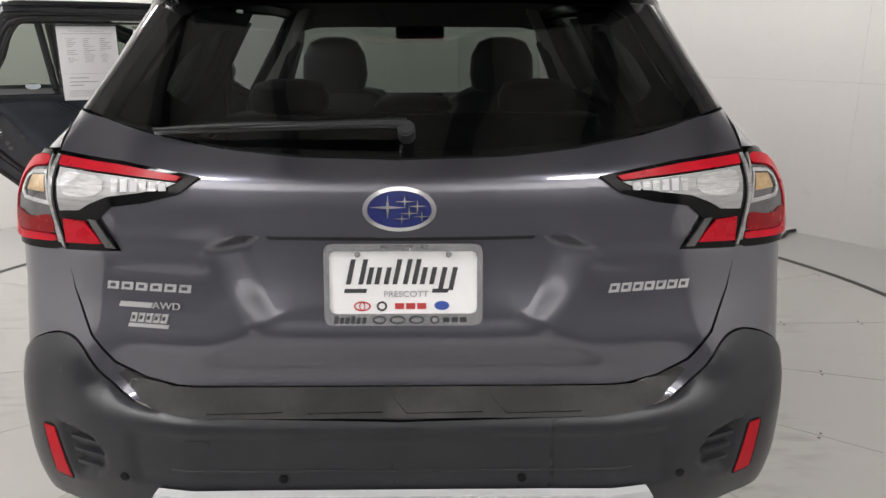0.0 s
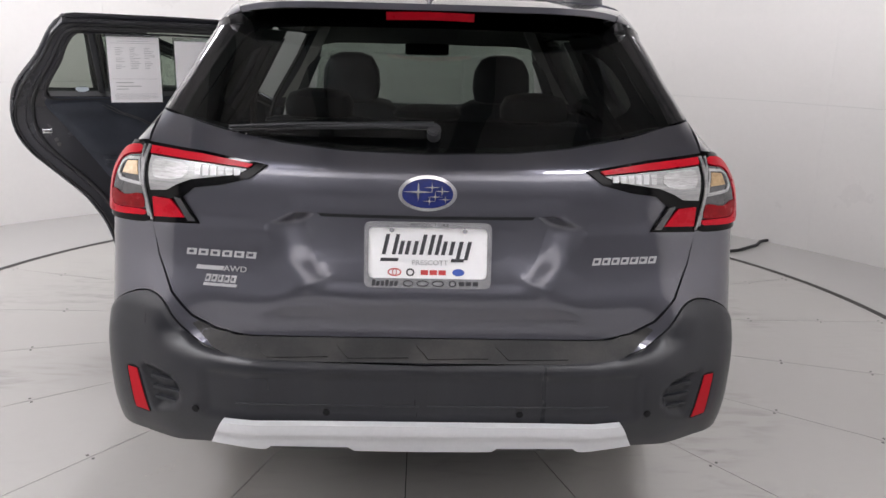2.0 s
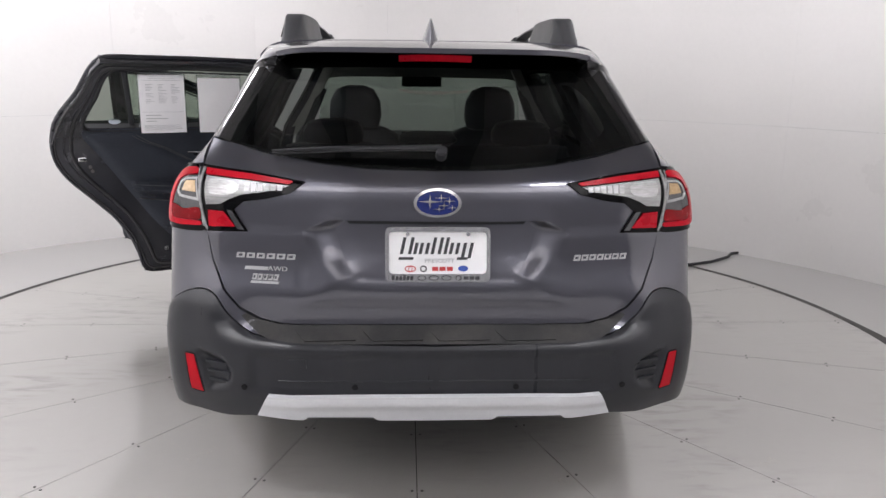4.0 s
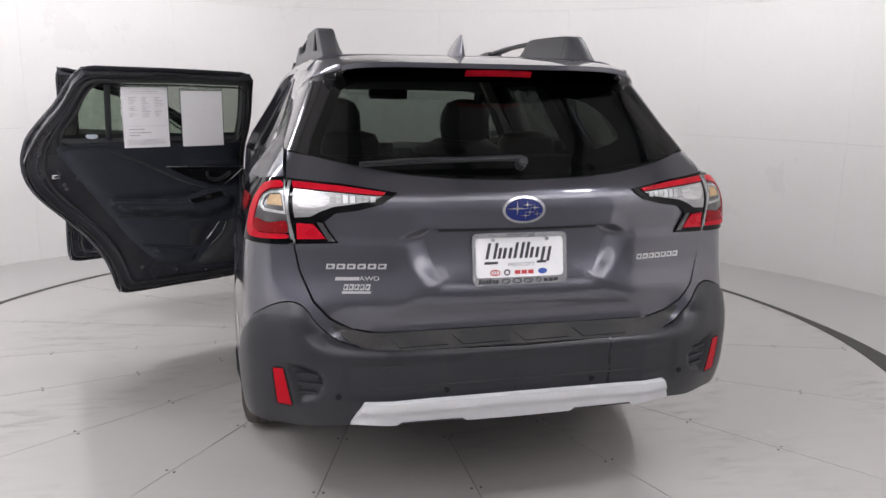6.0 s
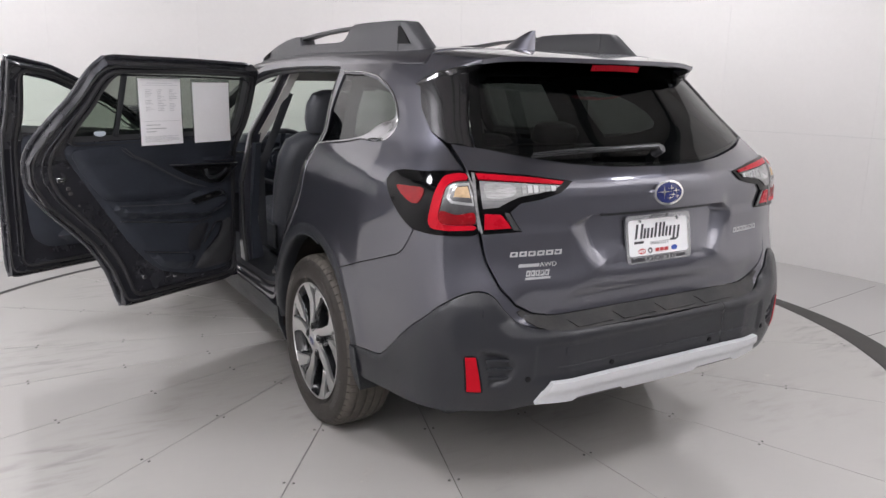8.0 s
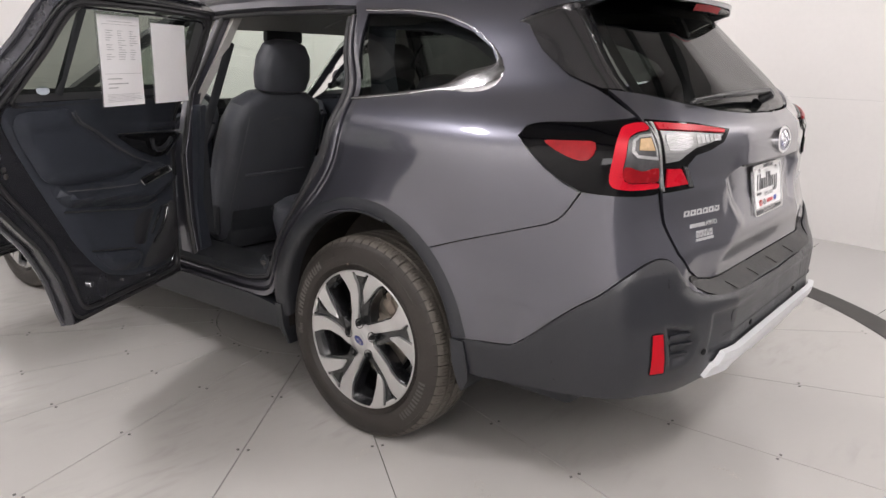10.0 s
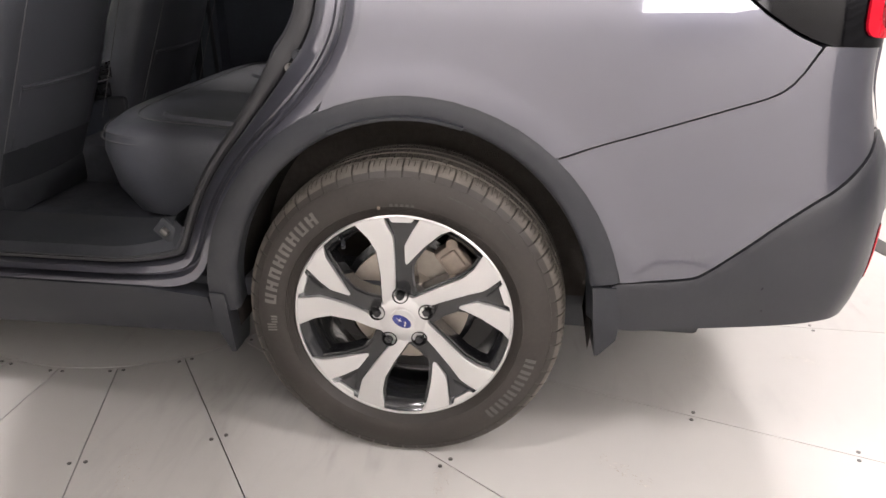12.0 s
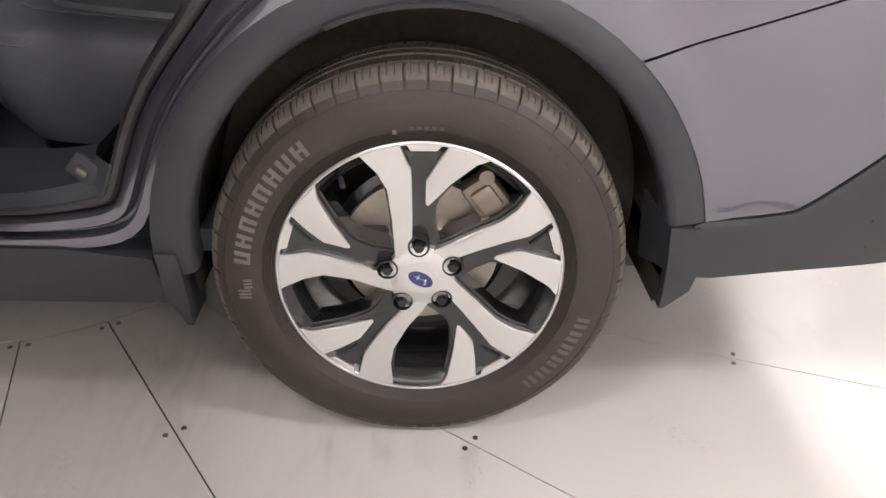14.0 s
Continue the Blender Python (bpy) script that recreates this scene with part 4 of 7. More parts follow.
# step pad on the bumper's ledge
padp = R((0.0, 0.6965), (-0.3, 0.6965), (-0.475, 0.6968), (-0.532, 0.709), (-0.574, 0.729), (-0.588, 0.722), (-0.565, 0.694), (-0.532, 0.673), (-0.485, 0.659), (-0.3, 0.654), (0.0, 0.654))
part("step_pad", sheet(both(padp), [], 0.02, at_off(0.004), 0.006, 0.02), PAD, car, "scuffed dark plastic step pad")
for x0, x1 in ((-0.42, -0.26), (-0.22, -0.06), (-0.02, 0.14), (0.18, 0.34)):
    ridge = R((x0, 0.682), (x1 - 0.02, 0.682), (x1 + 0.02, 0.663), (x0 + 0.03, 0.661))
    part("pad_ridge", sheet(ridge, [], 0.03, at_off(0.007), 0.006, 0.02), PAD, car)

# ---- tailgate ----
WINGPAINT = surf("dark_gloss_wing_paint", (0.052, 0.051, 0.054), 0.24, metal=0.7, coat=0.9, var=0.02, scale=3)
RECESS = both(R((0.0, 1.022), (-0.2, 1.022), (-0.318, 1.022), (-0.395, 0.985), (-0.35, 0.90), (-0.305, 0.835), (-0.28, 0.812), (-0.15, 0.806), (0.0, 0.806)))
rec_l = soften(subdivide(RECESS, 0.02), 1)


def gate_rise(s, z):
    h = 0.0
    if 1.0 < z < 1.06 and abs(s) < 0.36:
        # brow above the recess
        h += 0.006 * sstep((1.06 - z) / 0.03) * sstep((0.36 - abs(s)) / 0.05)
    if z < 0.99:
        # step below the lamps, fading downwards
        h += 0.006 * sstep((0.979 - z) / 0.006) * sstep((z - 0.84) / 0.12) * sstep((abs(s) - 0.36) / 0.03)
    # crease along the shoulder of the gate
    return h + 0.0012 * math.exp(-((z - 1.128) / 0.012) ** 2)


def recess_depth(z):
    return 0.0015 + 0.0445 * max(0.0, min(1.0, (z - 0.806) / 0.216))


def build_recess(parent):
    """Pressed hollow for the number plate: rolled edge, soft side walls, leaning floor."""
    inner = both(R((0.0, 1.014), (-0.2, 1.014), (-0.276, 1.014), (-0.310, 0.985), (-0.278, 0.905), (-0.250, 0.866), (-0.226, 0.850), (-0.15, 0.846), (0.0, 0.846)))

    def even(p):
        return [(p[i][0] + (p[(i + 1) % len(p)][0] - p[i][0]) * k / 8, p[i][1] + (p[(i + 1) % len(p)][1] - p[i][1]) * k / 8) for i in range(len(p)) for k in range(8)]
    a, b = soften(even(RECESS), 1), soften(even(inner), 2)
    rings = []
    for t in (-0.08, 0.0, 0.12, 0.3, 0.5, 0.7, 0.86, 1.0):
        share = sstep(max(0.0, t))
        ring = []
        for (s0, z0), (s1, z1) in zip(a, b):
            s, z = s0 + (s1 - s0) * t, z0 + (z1 - z0) * t
            ring.append(skin(s, z, 0.0025 + gate_rise(s, z) * (1 - share) - recess_depth(z) * share))
        rings.append(ring)
    part("plate_recess", loft([r + r[:1] for r in rings], closed=False, caps=False), PAINT, parent, smooth=50)
    part("recess_floor", sheet(offset_poly(b, 0.0), [], 0.03, lambda s, z, o=0.0: skin(s, z, 0.0022 - recess_depth(z) + o), 0.0, 0.03), PAINT, parent)


gate_top = R((0.0, 1.163), (-0.2, 1.167), (-0.35, 1.178), (-0.5, 1.200), (-0.62, 1.226), (-0.700, 1.238))
gate_poly = both(gate_top + R(*GATE_EDGE[1:]) + R((-0.3, 0.697), (0.0, 0.697)))
gate = part("tailgate", sheet(offset_poly(gate_poly, 0.0022), [rec_l], 0.018, at_off(0.002), 0.012, 0.018, rise=gate_rise), PAINT, car, "closed grey painted tailgate with a number plate recess")
build_recess(gate)
gate_in = [(s * 0.985, z * 0.98 + 0.016) for s, z in both(gate_top + R(*GATE_EDGE[1:]))]
part("gate_lining", sheet(gate_in, [], 0.06, at_off(-0.06), 0, 0.05), TRIM, gate)

# rear window, its black edge, side wings and roof spoiler
glass = both(R((0.0, 1.518), (-0.3, 1.516), (-0.47, 1.508), (-0.52, 1.48), (-0.575, 1.38), (-0.625, 1.28), (-0.640, 1.232), (-0.5, 1.206), (-0.35, 1.183), (-0.2, 1.172), (0.0, 1.168)))
part("rear_window", sheet(glass, [], 0.05, at_off(-0.004), 0.0, 0.03), GLASSREAR, gate, "dark tinted rear window")
# black edge print, drawn deeper at the top to include the spoiler's shade
rim_in = [(s * 0.945, 1.19 + (z - 1.19) * 0.82 + 0.008) for s, z in glass]
part("window_border", sheet(glass, [rim_in], 0.03, at_off(-0.008), 0.0, 0.03), MATTBLACK, gate, "black border round the rear window, deepened for spoiler shade")
wing_in = R((-0.500, 1.478), (-0.520, 1.466), (-0.540, 1.446), (-0.556, 1.412), (-0.594, 1.345), (-0.628, 1.28), (-0.640, 1.237))
wing_top = L((-0.449, 1.422)) + [(0.95, 1.430), (0.86, 1.445), (0.77, 1.462)] + wing_in[:1]
wing = R((-0.704, 1.2395)) + L((-0.6585, 1.2725), (-0.549, 1.3415), (-0.482, 1.413)) + wing_top + wing_in[1:]
WING_EDGE = [Vector(p) for p in ((-0.645, -0.446, 1.426), (-0.632, -0.492, 1.447), (-0.608, -0.548, 1.467), (-0.572, -0.605, 1.482), (-0.515, -0.668, 1.494))]


def along(pts, t):
    """Place at share t of a chain of points."""
    k = min(len(pts) - 2, int(t * (len(pts) - 1)))
    f = t * (len(pts) - 1) - k
    return pts[k] + (pts[k + 1] - pts[k]) * f


def wing_rise(s, z):
    """The wing rolls inwards along the glass."""
    return -0.016 * (1 - sstep(dist_line(s, z, wing_in) / 0.055))


flank("side_wing", wing, [], 0.016, WINGPAINT, gate, off=0.0015, depth=0.03, edge=0.016, label="dark gloss wing beside the rear window", rise=wing_rise)
for side in (1, -1):
    low_edge = [skin(s, z, 0.0015 + wing_rise(s, z)) for s, z in wing_top]
    bm = net(lambda t, v: Vector((side, 1, 1)) * (along(low_edge, t) * (1 - v) + along(WING_EDGE, t) * v - Vector((0, 0, 0.003 * v)) + Vector((0, 0, -0.006 * v * (1 - v)))), span(0, 1, 20), span(0, 1, 4), flip=side == -1)
    part("wing_shoulder", bm, WINGPAINT, gate)

# --- lamps ---
def seam(z, d):
    """Chart place d outside the joint between the two lamps."""
    return (by_x(-0.690 - 0.018 * (z - 0.968) / 0.195, z)[0] + d, z)


for side in (1, -1):
    body = flank("tail_lamp", lamp_out_poly, [], 0.025, BLACKGLOSS, car, off=0.006, depth=0.02, edge=0.018, rounds=2, sides=(side,), label="wrap-round tail lamp, red with a black surround")[0]
    c_out = [(0.843, 1.140), (0.81, 1.149), seam(1.150, 0.010), seam(1.133, 0.010), (0.80, 1.130), (0.820, 1.122), (0.827, 1.112), (0.829, 1.030), (0.822, 1.008), (0.808, 1.001), seam(1.000, 0.010), seam(0.986, 0.010), (0.80, 0.984), (0.845, 0.988), (0.856, 1.0), (0.858, 1.03), (0.857, 1.09), (0.850, 1.128)]
    flank("red_light_guide", c_out, [], 0.03, RED, body, off=0.012, depth=0.008, edge=0.012, rounds=1, sides=(side,), label="red C-shaped light guide")
    win = [seam(1.131, 0.010), (0.80, 1.127), (0.820, 1.118), (0.825, 1.11), (0.827, 1.028), (0.820, 1.012), (0.806, 1.003), seam(1.003, 0.010), seam(1.05, 0.010), seam(1.10, 0.010)]
    flank("smoked_window", win, [], 0.03, SMOKELAMP, body, off=0.009, depth=0.006, edge=0.02, sides=(side,))
    flank("red_shelf", [seam(1.044, 0.012), (0.78, 1.032), (0.827, 1.050), (0.829, 1.020), (0.812, 1.003), seam(1.002, 0.012)], [], 0.03, REDDEEP, body, off=0.0115, depth=0.004, edge=0.015, rounds=1, sides=(side,))
    flank("reflector_bowl", [seam(1.125, 0.014), (0.800, 1.122), (0.815, 1.110), (0.816, 1.082), (0.800, 1.068), seam(1.060, 0.014), seam(1.09, 0.014)], [[seam(1.119, 0.019), (0.798, 1.116), (0.808, 1.106), (0.808, 1.086), (0.797, 1.075), seam(1.069, 0.019), seam(1.09, 0.019)]], 0.03, CLEARLAMP, body, off=0.0105, depth=0.006, edge=0.01, sides=(side,))
    flank("indicator", [seam(1.116, 0.022), (0.796, 1.113), (0.796, 1.086), seam(1.084, 0.022)], [], 0.03, AMBER, body, off=0.0105, depth=0.006, edge=0.012, sides=(side,), label="amber indicator behind clear plastic")
    flank("clear_edge", [seam(1.151, 0.0025), seam(1.151, 0.008), seam(1.10, 0.008), seam(1.05, 0.008), seam(0.985, 0.008), seam(0.985, 0.0025), seam(1.05, 0.0025), seam(1.10, 0.0025)], [], 0.03, PALELAMP, body, off=0.0125, depth=0.008, edge=0.02, sides=(side,), label="clear plastic edge strip")
    mark = [(1.06, 1.097), (0.90, 1.104), (0.905, 1.07), (0.915, 1.050), (0.963, 1.056), (1.015, 1.074)]
    flank("side_marker", mark, [], 0.03, REDMARK, body, off=0.009, depth=0.006, edge=0.02, rounds=1, sides=(side,), label="red side marker")
    inner = R((-0.703, 1.160), (-0.55, 1.148), (-0.385, 1.126), (-0.43, 1.094), (-0.50, 1.076), (-0.57, 1.066), (-0.602, 1.040), (-0.585, 1.010), (-0.56, 0.976), (-0.686, 0.970))
    lamp = flank("gate_lamp", inner, [], 0.02, BLACKGLOSS, car, off=0.008, depth=0.015, edge=0.02, sides=(side,), label="pointed lamp on the tailgate, clear with a red strip")[0]
    flank("red_strip", R((-0.688, 1.149), (-0.55, 1.139), (-0.42, 1.1245), (-0.43, 1.118), (-0.56, 1.126), (-0.688, 1.133)), [], 0.03, RED, lamp, off=0.014, depth=0.006, edge=0.02, sides=(side,))
    flank("clear_lens", R((-0.686, 1.130), (-0.56, 1.123), (-0.430, 1.115), (-0.455, 1.104), (-0.51, 1.094), (-0.575, 1.085), (-0.615, 1.070), (-0.640, 1.056), (-0.686, 1.052)), [], 0.02, PALELAMP, lamp, off=0.0115, depth=0.006, edge=0.02, sides=(side,), label="clear reversing lamp lens")
    flank("lamp_reflector", R((-0.678, 1.126), (-0.60, 1.121), (-0.575, 1.119), (-0.580, 1.091), (-0.62, 1.081), (-0.678, 1.080)), [], 0.02, CLEARLAMP, lamp, off=0.0125, depth=0.003, edge=0.02, rounds=1, sides=(side,))
    for k in range(6):
        x0, z1 = 0.565 - 0.020 * k, 1.119 - 0.0010 * k
        flank("reflector_rib", R((-x0, z1), (-x0 + 0.015, z1 - 0.001), (-x0 + 0.014, z1 - 0.024 + 0.0020 * k), (-x0, z1 - 0.025 + 0.0020 * k)), [], 0.02, LETTER if k in (1, 2, 5) else CLEARLAMP, lamp, off=0.0128, depth=0.003, edge=0.02, sides=(side,))
    flank("red_lobe", R((-0.680, 1.036), (-0.632, 1.034), (-0.612, 1.010), (-0.598, 0.990), (-0.680, 0.986)), [], 0.02, RED, lamp, off=0.013, depth=0.006, edge=0.02, sides=(side,))
    flank("clear_edge", R((-0.700, 1.152), (-0.691, 1.151), (-0.684, 0.976), (-0.690, 0.976)), [], 0.03, PALELAMP, lamp, off=0.0125, depth=0.008, edge=0.02, sides=(side,), label="clear plastic edge strip")
    flank("clear_corner", R((-0.622, 1.040), (-0.606, 1.038), (-0.570, 0.982), (-0.590, 0.982)), [], 0.03, SMOKELAMP, lamp, off=0.0125, depth=0.008, edge=0.02, sides=(side,))

# --- oval badge ---
bz = 1.076
oval = [(0.070 * math.cos(t), bz + 0.040 * math.sin(t)) for t in span(0, 2 * math.pi * 31 / 32, 31)]
badge = part("badge", sheet(oval, [[(s * 0.87, bz + (z - bz) * 0.82) for s, z in oval]], 0.03, at_off(0.014), 0.012, 0.02), CHROME, car, "blue oval badge with a chrome rim")
part("enamel", sheet([(s * 0.92, bz + (z - bz) * 0.88) for s, z in oval], [], 0.02, at_off(0.011), 0.006, 0.02), BADGEBLUE, badge)
for u, v, r in ((0.022, 0.004, 0.030), (-0.010, 0.014, 0.016), (-0.034, 0.006, 0.016), (-0.018, -0.006, 0.016), (-0.042, -0.012, 0.014), (-0.004, -0.016, 0.014)):
    star = [(u + (r if k % 2 == 0 else r * 0.16) * math.cos(k * math.pi / 4) * (1.2 if k % 4 == 0 else 0.8), bz + v + (r if k % 2 == 0 else r * 0.16) * math.sin(k * math.pi / 4) * 0.7) for k in range(8)]
    part("badge_star", sheet(star, [], 0.05, at_off(0.013), 0.003, 0.05), CHROME, badge)


def bars(x0, x1, z0, z1, n, material, parent, name, lean=0.0, fill=0.72, off=0.007, ring=False):
    """A row of plain bars where a maker's lettering stands; ring ones are hollow."""
    w, h = (x1 - x0) / n, z1 - z0
    for k in range(n):
        a, b = x0 + k * w, x0 + k * w + w * fill
        q = R((a, z0), (b, z0), (b + lean, z1), (a + lean, z1))
        c = (b - a) * 0.24
        hole = [R((a + c, z0 + h * 0.28), (b - c, z0 + h * 0.28), (b - c + lean * 0.5, z1 - h * 0.28), (a + c + lean * 0.5, z1 - h * 0.28))] if ring else []
        part(name, sheet(q, hole, 0.05, at_off(off), 0.004, 0.05), material, parent)


bars(-0.600, -0.415, 0.895, 0.911, 6, LETTER, gate, "lettering_bar", lean=0.003, fill=0.8, ring=True)
bars(0.415, 0.588, 0.893, 0.911, 7, LETTER, gate, "lettering_bar", lean=0.004, fill=0.82, ring=True)
bars(-0.575, -0.505, 0.861, 0.871, 1, LETTER, gate, "lettering_bar", lean=0.004, fill=1)
bars(-0.552, -0.470, 0.832, 0.850, 5, LETTER, gate, "dealer_sticker", lean=0.005, fill=0.8, off=0.0065, ring=True)
bars(-0.556, -0.470, 0.822, 0.829, 1, LETTER, gate, "dealer_sticker", lean=0.002, fill=1, off=0.0065)
s0, _ = by_x(-0.472, 0.866)
pp, pn = skin(s0, 0.866, 0.0075), (skin(s0, 0.866, 0.02) - skin(s0, 0.866, 0.0)).normalized()
ax = Vector((0, 0, 1)).cross(pn).normalized()
words("AWD", 0.020, Matrix.Translation(pp) @ Matrix((ax, pn.cross(ax), pn)).transposed().to_4x4(), LETTER, gate, "lettering", 0.0015, sx=1.25)

# --- number plate and its frame ---
plate_m = Matrix.Translation((0.004, -1.033, 0.917)) @ Matrix.Rotation(radians(80.5), 4, "X")
plate = part("number_plate", place(box(0.300, 0.154, 0.003, (0, 0, 0), 0.0), plate_m), PLATE, car, "white dealer plate in a chromed frame")
fr = sheet(soften(subdivide([(-0.157, -0.083), (0.157, -0.083), (0.157, 0.081), (-0.157, 0.081)], 0.012), 2), [soften(subdivide([(-0.146, -0.059), (0.146, -0.059), (0.146, 0.066), (-0.146, 0.066)], 0.012), 1)], 0.012, flat(plate_m @ Matrix.Translation((0, 0, 0.006))), 0.008, 0.012)
part("plate_frame", fr, PLATEFRAME, plate)
words("PRESCOTT - AZ", 0.0125, plate_m @ Matrix.Translation((0.003, 0.0735, 0.0072)), INK, plate, sx=1.1)
words("PRESCOTT", 0.017, plate_m @ Matrix.Translation((0.005, -0.020, 0.003)), INKPALE, plate, sx=1.1)


def plate_bar(x0, x1, y0, y1, material, lean=0.0, z=0.0045):
    bm = bmesh.new()
    f = bm.faces.new([bm.verts.new((x, y, 0)) for x, y in ((x0, y0), (x1, y0), (x1 + lean, y1), (x0 + lean, y1))])
    r = bmesh.ops.extrude_face_region(bm, geom=[f])
    bmesh.ops.translate(bm, vec=(0, 0, 0.001), verts=[v for v in r["geom"] if isinstance(v, bmesh.types.BMVert)])
    bmesh.ops.recalc_face_normals(bm, faces=bm.faces)
    part("print_bar", place(bm, plate_m @ Matrix.Translation((0, 0, z - 0.0025))), material, plate, smooth=0)


PLATEINK = surf("dark_plate_print", (0.05, 0.05, 0.055), 0.4, var=0.1, scale=40)
PLATERED = surf("red_plate_print", (0.55, 0.06, 0.06), 0.4, var=0.1, scale=40)
PLATEBLUE = surf("blue_plate_print", (0.05, 0.10, 0.40), 0.4, var=0.1, scale=40)
def plate_ring(cx, cy, rx, ry, t, material, z=0.0045):
    """A plain oval ring printed on the plate or its frame."""
    oval = [(cx + rx * math.cos(a), cy + ry * math.sin(a)) for a in span(0, 2 * math.pi * 19 / 20, 19)]
    hole = [(cx + (rx - t) * math.cos(a), cy + (ry - t) * math.sin(a)) for a in span(0, 2 * math.pi * 19 / 20, 19)]
    part("print_ring", sheet(oval, [hole] if t < ry else [], 0.05, flat(plate_m @ Matrix.Translation((0, 0, z - 0.0015))), 0.001, 0.05), material, plate, smooth=0)


# dealer's name as pairs of plain slanted strokes, with two underlines
for x0, w, y0, y1 in ((-0.108, 0.034, 0.0, 0.050), (-0.068, 0.010, 0.0, 0.034), (-0.052, 0.028, 0.0, 0.034), (-0.016, 0.030, 0.0, 0.050), (0.022, 0.010, 0.0, 0.050), (0.038, 0.028, 0.0, 0.034), (0.074, 0.030, -0.012, 0.034)):
    t = min(0.0095, w)
    for xa in ((x0, x0 + w - t) if w > 0.02 else (x0,)):
        plate_bar(xa - 0.006, xa + t - 0.006, y0, y1, PLATEINK, (y1 - y0) * 0.22)
for x0, x1 in ((-0.118, -0.074), (0.056, 0.088)):
    plate_bar(x0, x1, -0.017, -0.009, PLATEINK, 0.002)
plate_ring(-0.082, -0.044, 0.017, 0.010, 0.003, PLATERED)
plate_ring(-0.082, -0.044, 0.006, 0.009, 0.002, PLATERED)
plate_ring(-0.043, -0.044, 0.0105, 0.010, 0.004, PLATEINK)
for k in range(3):
    plate_bar(-0.017 + 0.022 * k, 0.001 + 0.022 * k, -0.050, -0.038, PLATERED)
plate_ring(0.076, -0.043, 0.015, 0.009, 0.02, PLATEBLUE)
for k in range(6):
    plate_bar(-0.138 + 0.011 * k, -0.130 + 0.011 * k, -0.078, -0.066 + 0.003 * (k % 3 == 0), PLATEINK, 0.002, z=0.009)
for cx, rx in ((-0.048, 0.013), (-0.012, 0.015), (0.026, 0.015), (0.062, 0.009)):
    plate_ring(cx, -0.071, rx, 0.008, 0.0025, PLATEINK, z=0.0095)
for k in range(3):
    plate_bar(0.078 + 0.017 * k, 0.091 + 0.017 * k, -0.076, -0.066, PLATEINK, 0.0, z=0.009)
for sx in (-1, 1):
    part("plate_bolt", place(cyl(0.006, 0.006, (0, 0, 0.006), seg=12, bevel=0.001), plate_m @ Matrix.Translation((sx * 0.09, 0.060, 0))), CHROME, plate)
# number plate lamp and release strip above the plate
part("release_strip", sheet(R((-0.27, 1.020), (0.27, 1.020), (0.26, 1.008), (-0.26, 1.008)), [], 0.05, at_off(-0.012), 0.02, 0.03), BLACK, gate)

# --- wiper ---
arm_pts = []
for k in range(13):
    t = k / 12
    x, z = 0.012 + (-0.50) * t, 1.205 + 0.006 * math.sin(t * 3.1) - 0.012 * t
    s, _ = by_x(x, z)
    arm_pts.append(skin(s, z, 0.034 - 0.014 * t))
wiper = part("wiper", tube(arm_pts[:9], lambda t: 0.015 - 0.007 * t, 8, flat=0.7), WIPER, car, "black rear wiper lying across the window")
part("wiper_blade", tube([p + Vector((0, 0.004, -0.004)) for p in arm_pts[4:]], lambda t: 0.006 - 0.002 * t, 8), WIPER, wiper)
part("wiper_carrier", tube([p + Vector((0, -0.003, 0.005)) for p in arm_pts[5:13]], lambda t: 0.009 - 0.006 * abs(t - 0.4), 8, flat=0.6), WIPER, wiper)
s, _ = by_x(0.012, 1.198)
hubp = skin(s, 1.198, 0.02)
part("wiper_hub", place(cyl(0.017, 0.045, seg=20, bevel=0.004), Matrix.Translation(hubp) @ Matrix.Rotation(radians(58), 4, "X")), WIPER, wiper)

# ---- roof ----
ROOF_Z = curve1([(-0.78, 1.527), (-0.60, 1.545), (-0.3, 1.566), (0.2, 1.584), (0.7, 1.582), (1.1, 1.562), (1.3, 1.545), (1.5, 1.520)])
ROOF_W, ROOF_EDGE = 0.610, 1.497
SPOILER_W = curve1([(-0.80, 0.47), (-0.72, 0.495), (-0.675, 0.515), (-0.60, 0.541), (-0.52, 0.565), (-0.44, 0.580)])
SPOILER_EDGE = curve1([(-0.80, 1.500), (-0.675, 1.513), (-0.44, 1.531)])
EDGE_STEPS = [math.copysign(1 - (1 - abs(u)) ** 1.8, u) for u in span(-1, 1, 40)]


def roof_at(u, y, off=0.0):
    """Flat roof with tightly rounded shoulders."""
    zc = ROOF_Z(y)
    return Vector((u * ROOF_W, y, zc - (zc - ROOF_EDGE) * (0.14 * abs(u) ** 3 + 0.86 * abs(u) ** 18) + off))


def spoiler_at(u, y, off=0.0):
    zc = ROOF_Z(y)
    return Vector((u * SPOILER_W(y), y, zc - (zc - SPOILER_EDGE(y)) * (0.35 * abs(u) ** 3 + 0.65 * abs(u) ** 10) + off))


bm = net(roof_at, EDGE_STEPS, span(-0.440, 1.46, 28), flip=True)
bmesh.ops.recalc_face_normals(bm, faces=bm.faces)
part("roof", solid(bm, 0.02), PAINT, car, "grey painted roof")
bm = net(lambda u, y: roof_at(u * 0.97, y, -0.05 - 0.055 * sstep((y - 1.0) / 0.4)), span(-1, 1, 14), span(-0.43, 1.43, 18))
part("headliner", bm, HEADLINER, car, "pale grey cloth headliner")


def tail_edge(u):
    return -0.775 + 0.100 * abs(u) ** 2.6


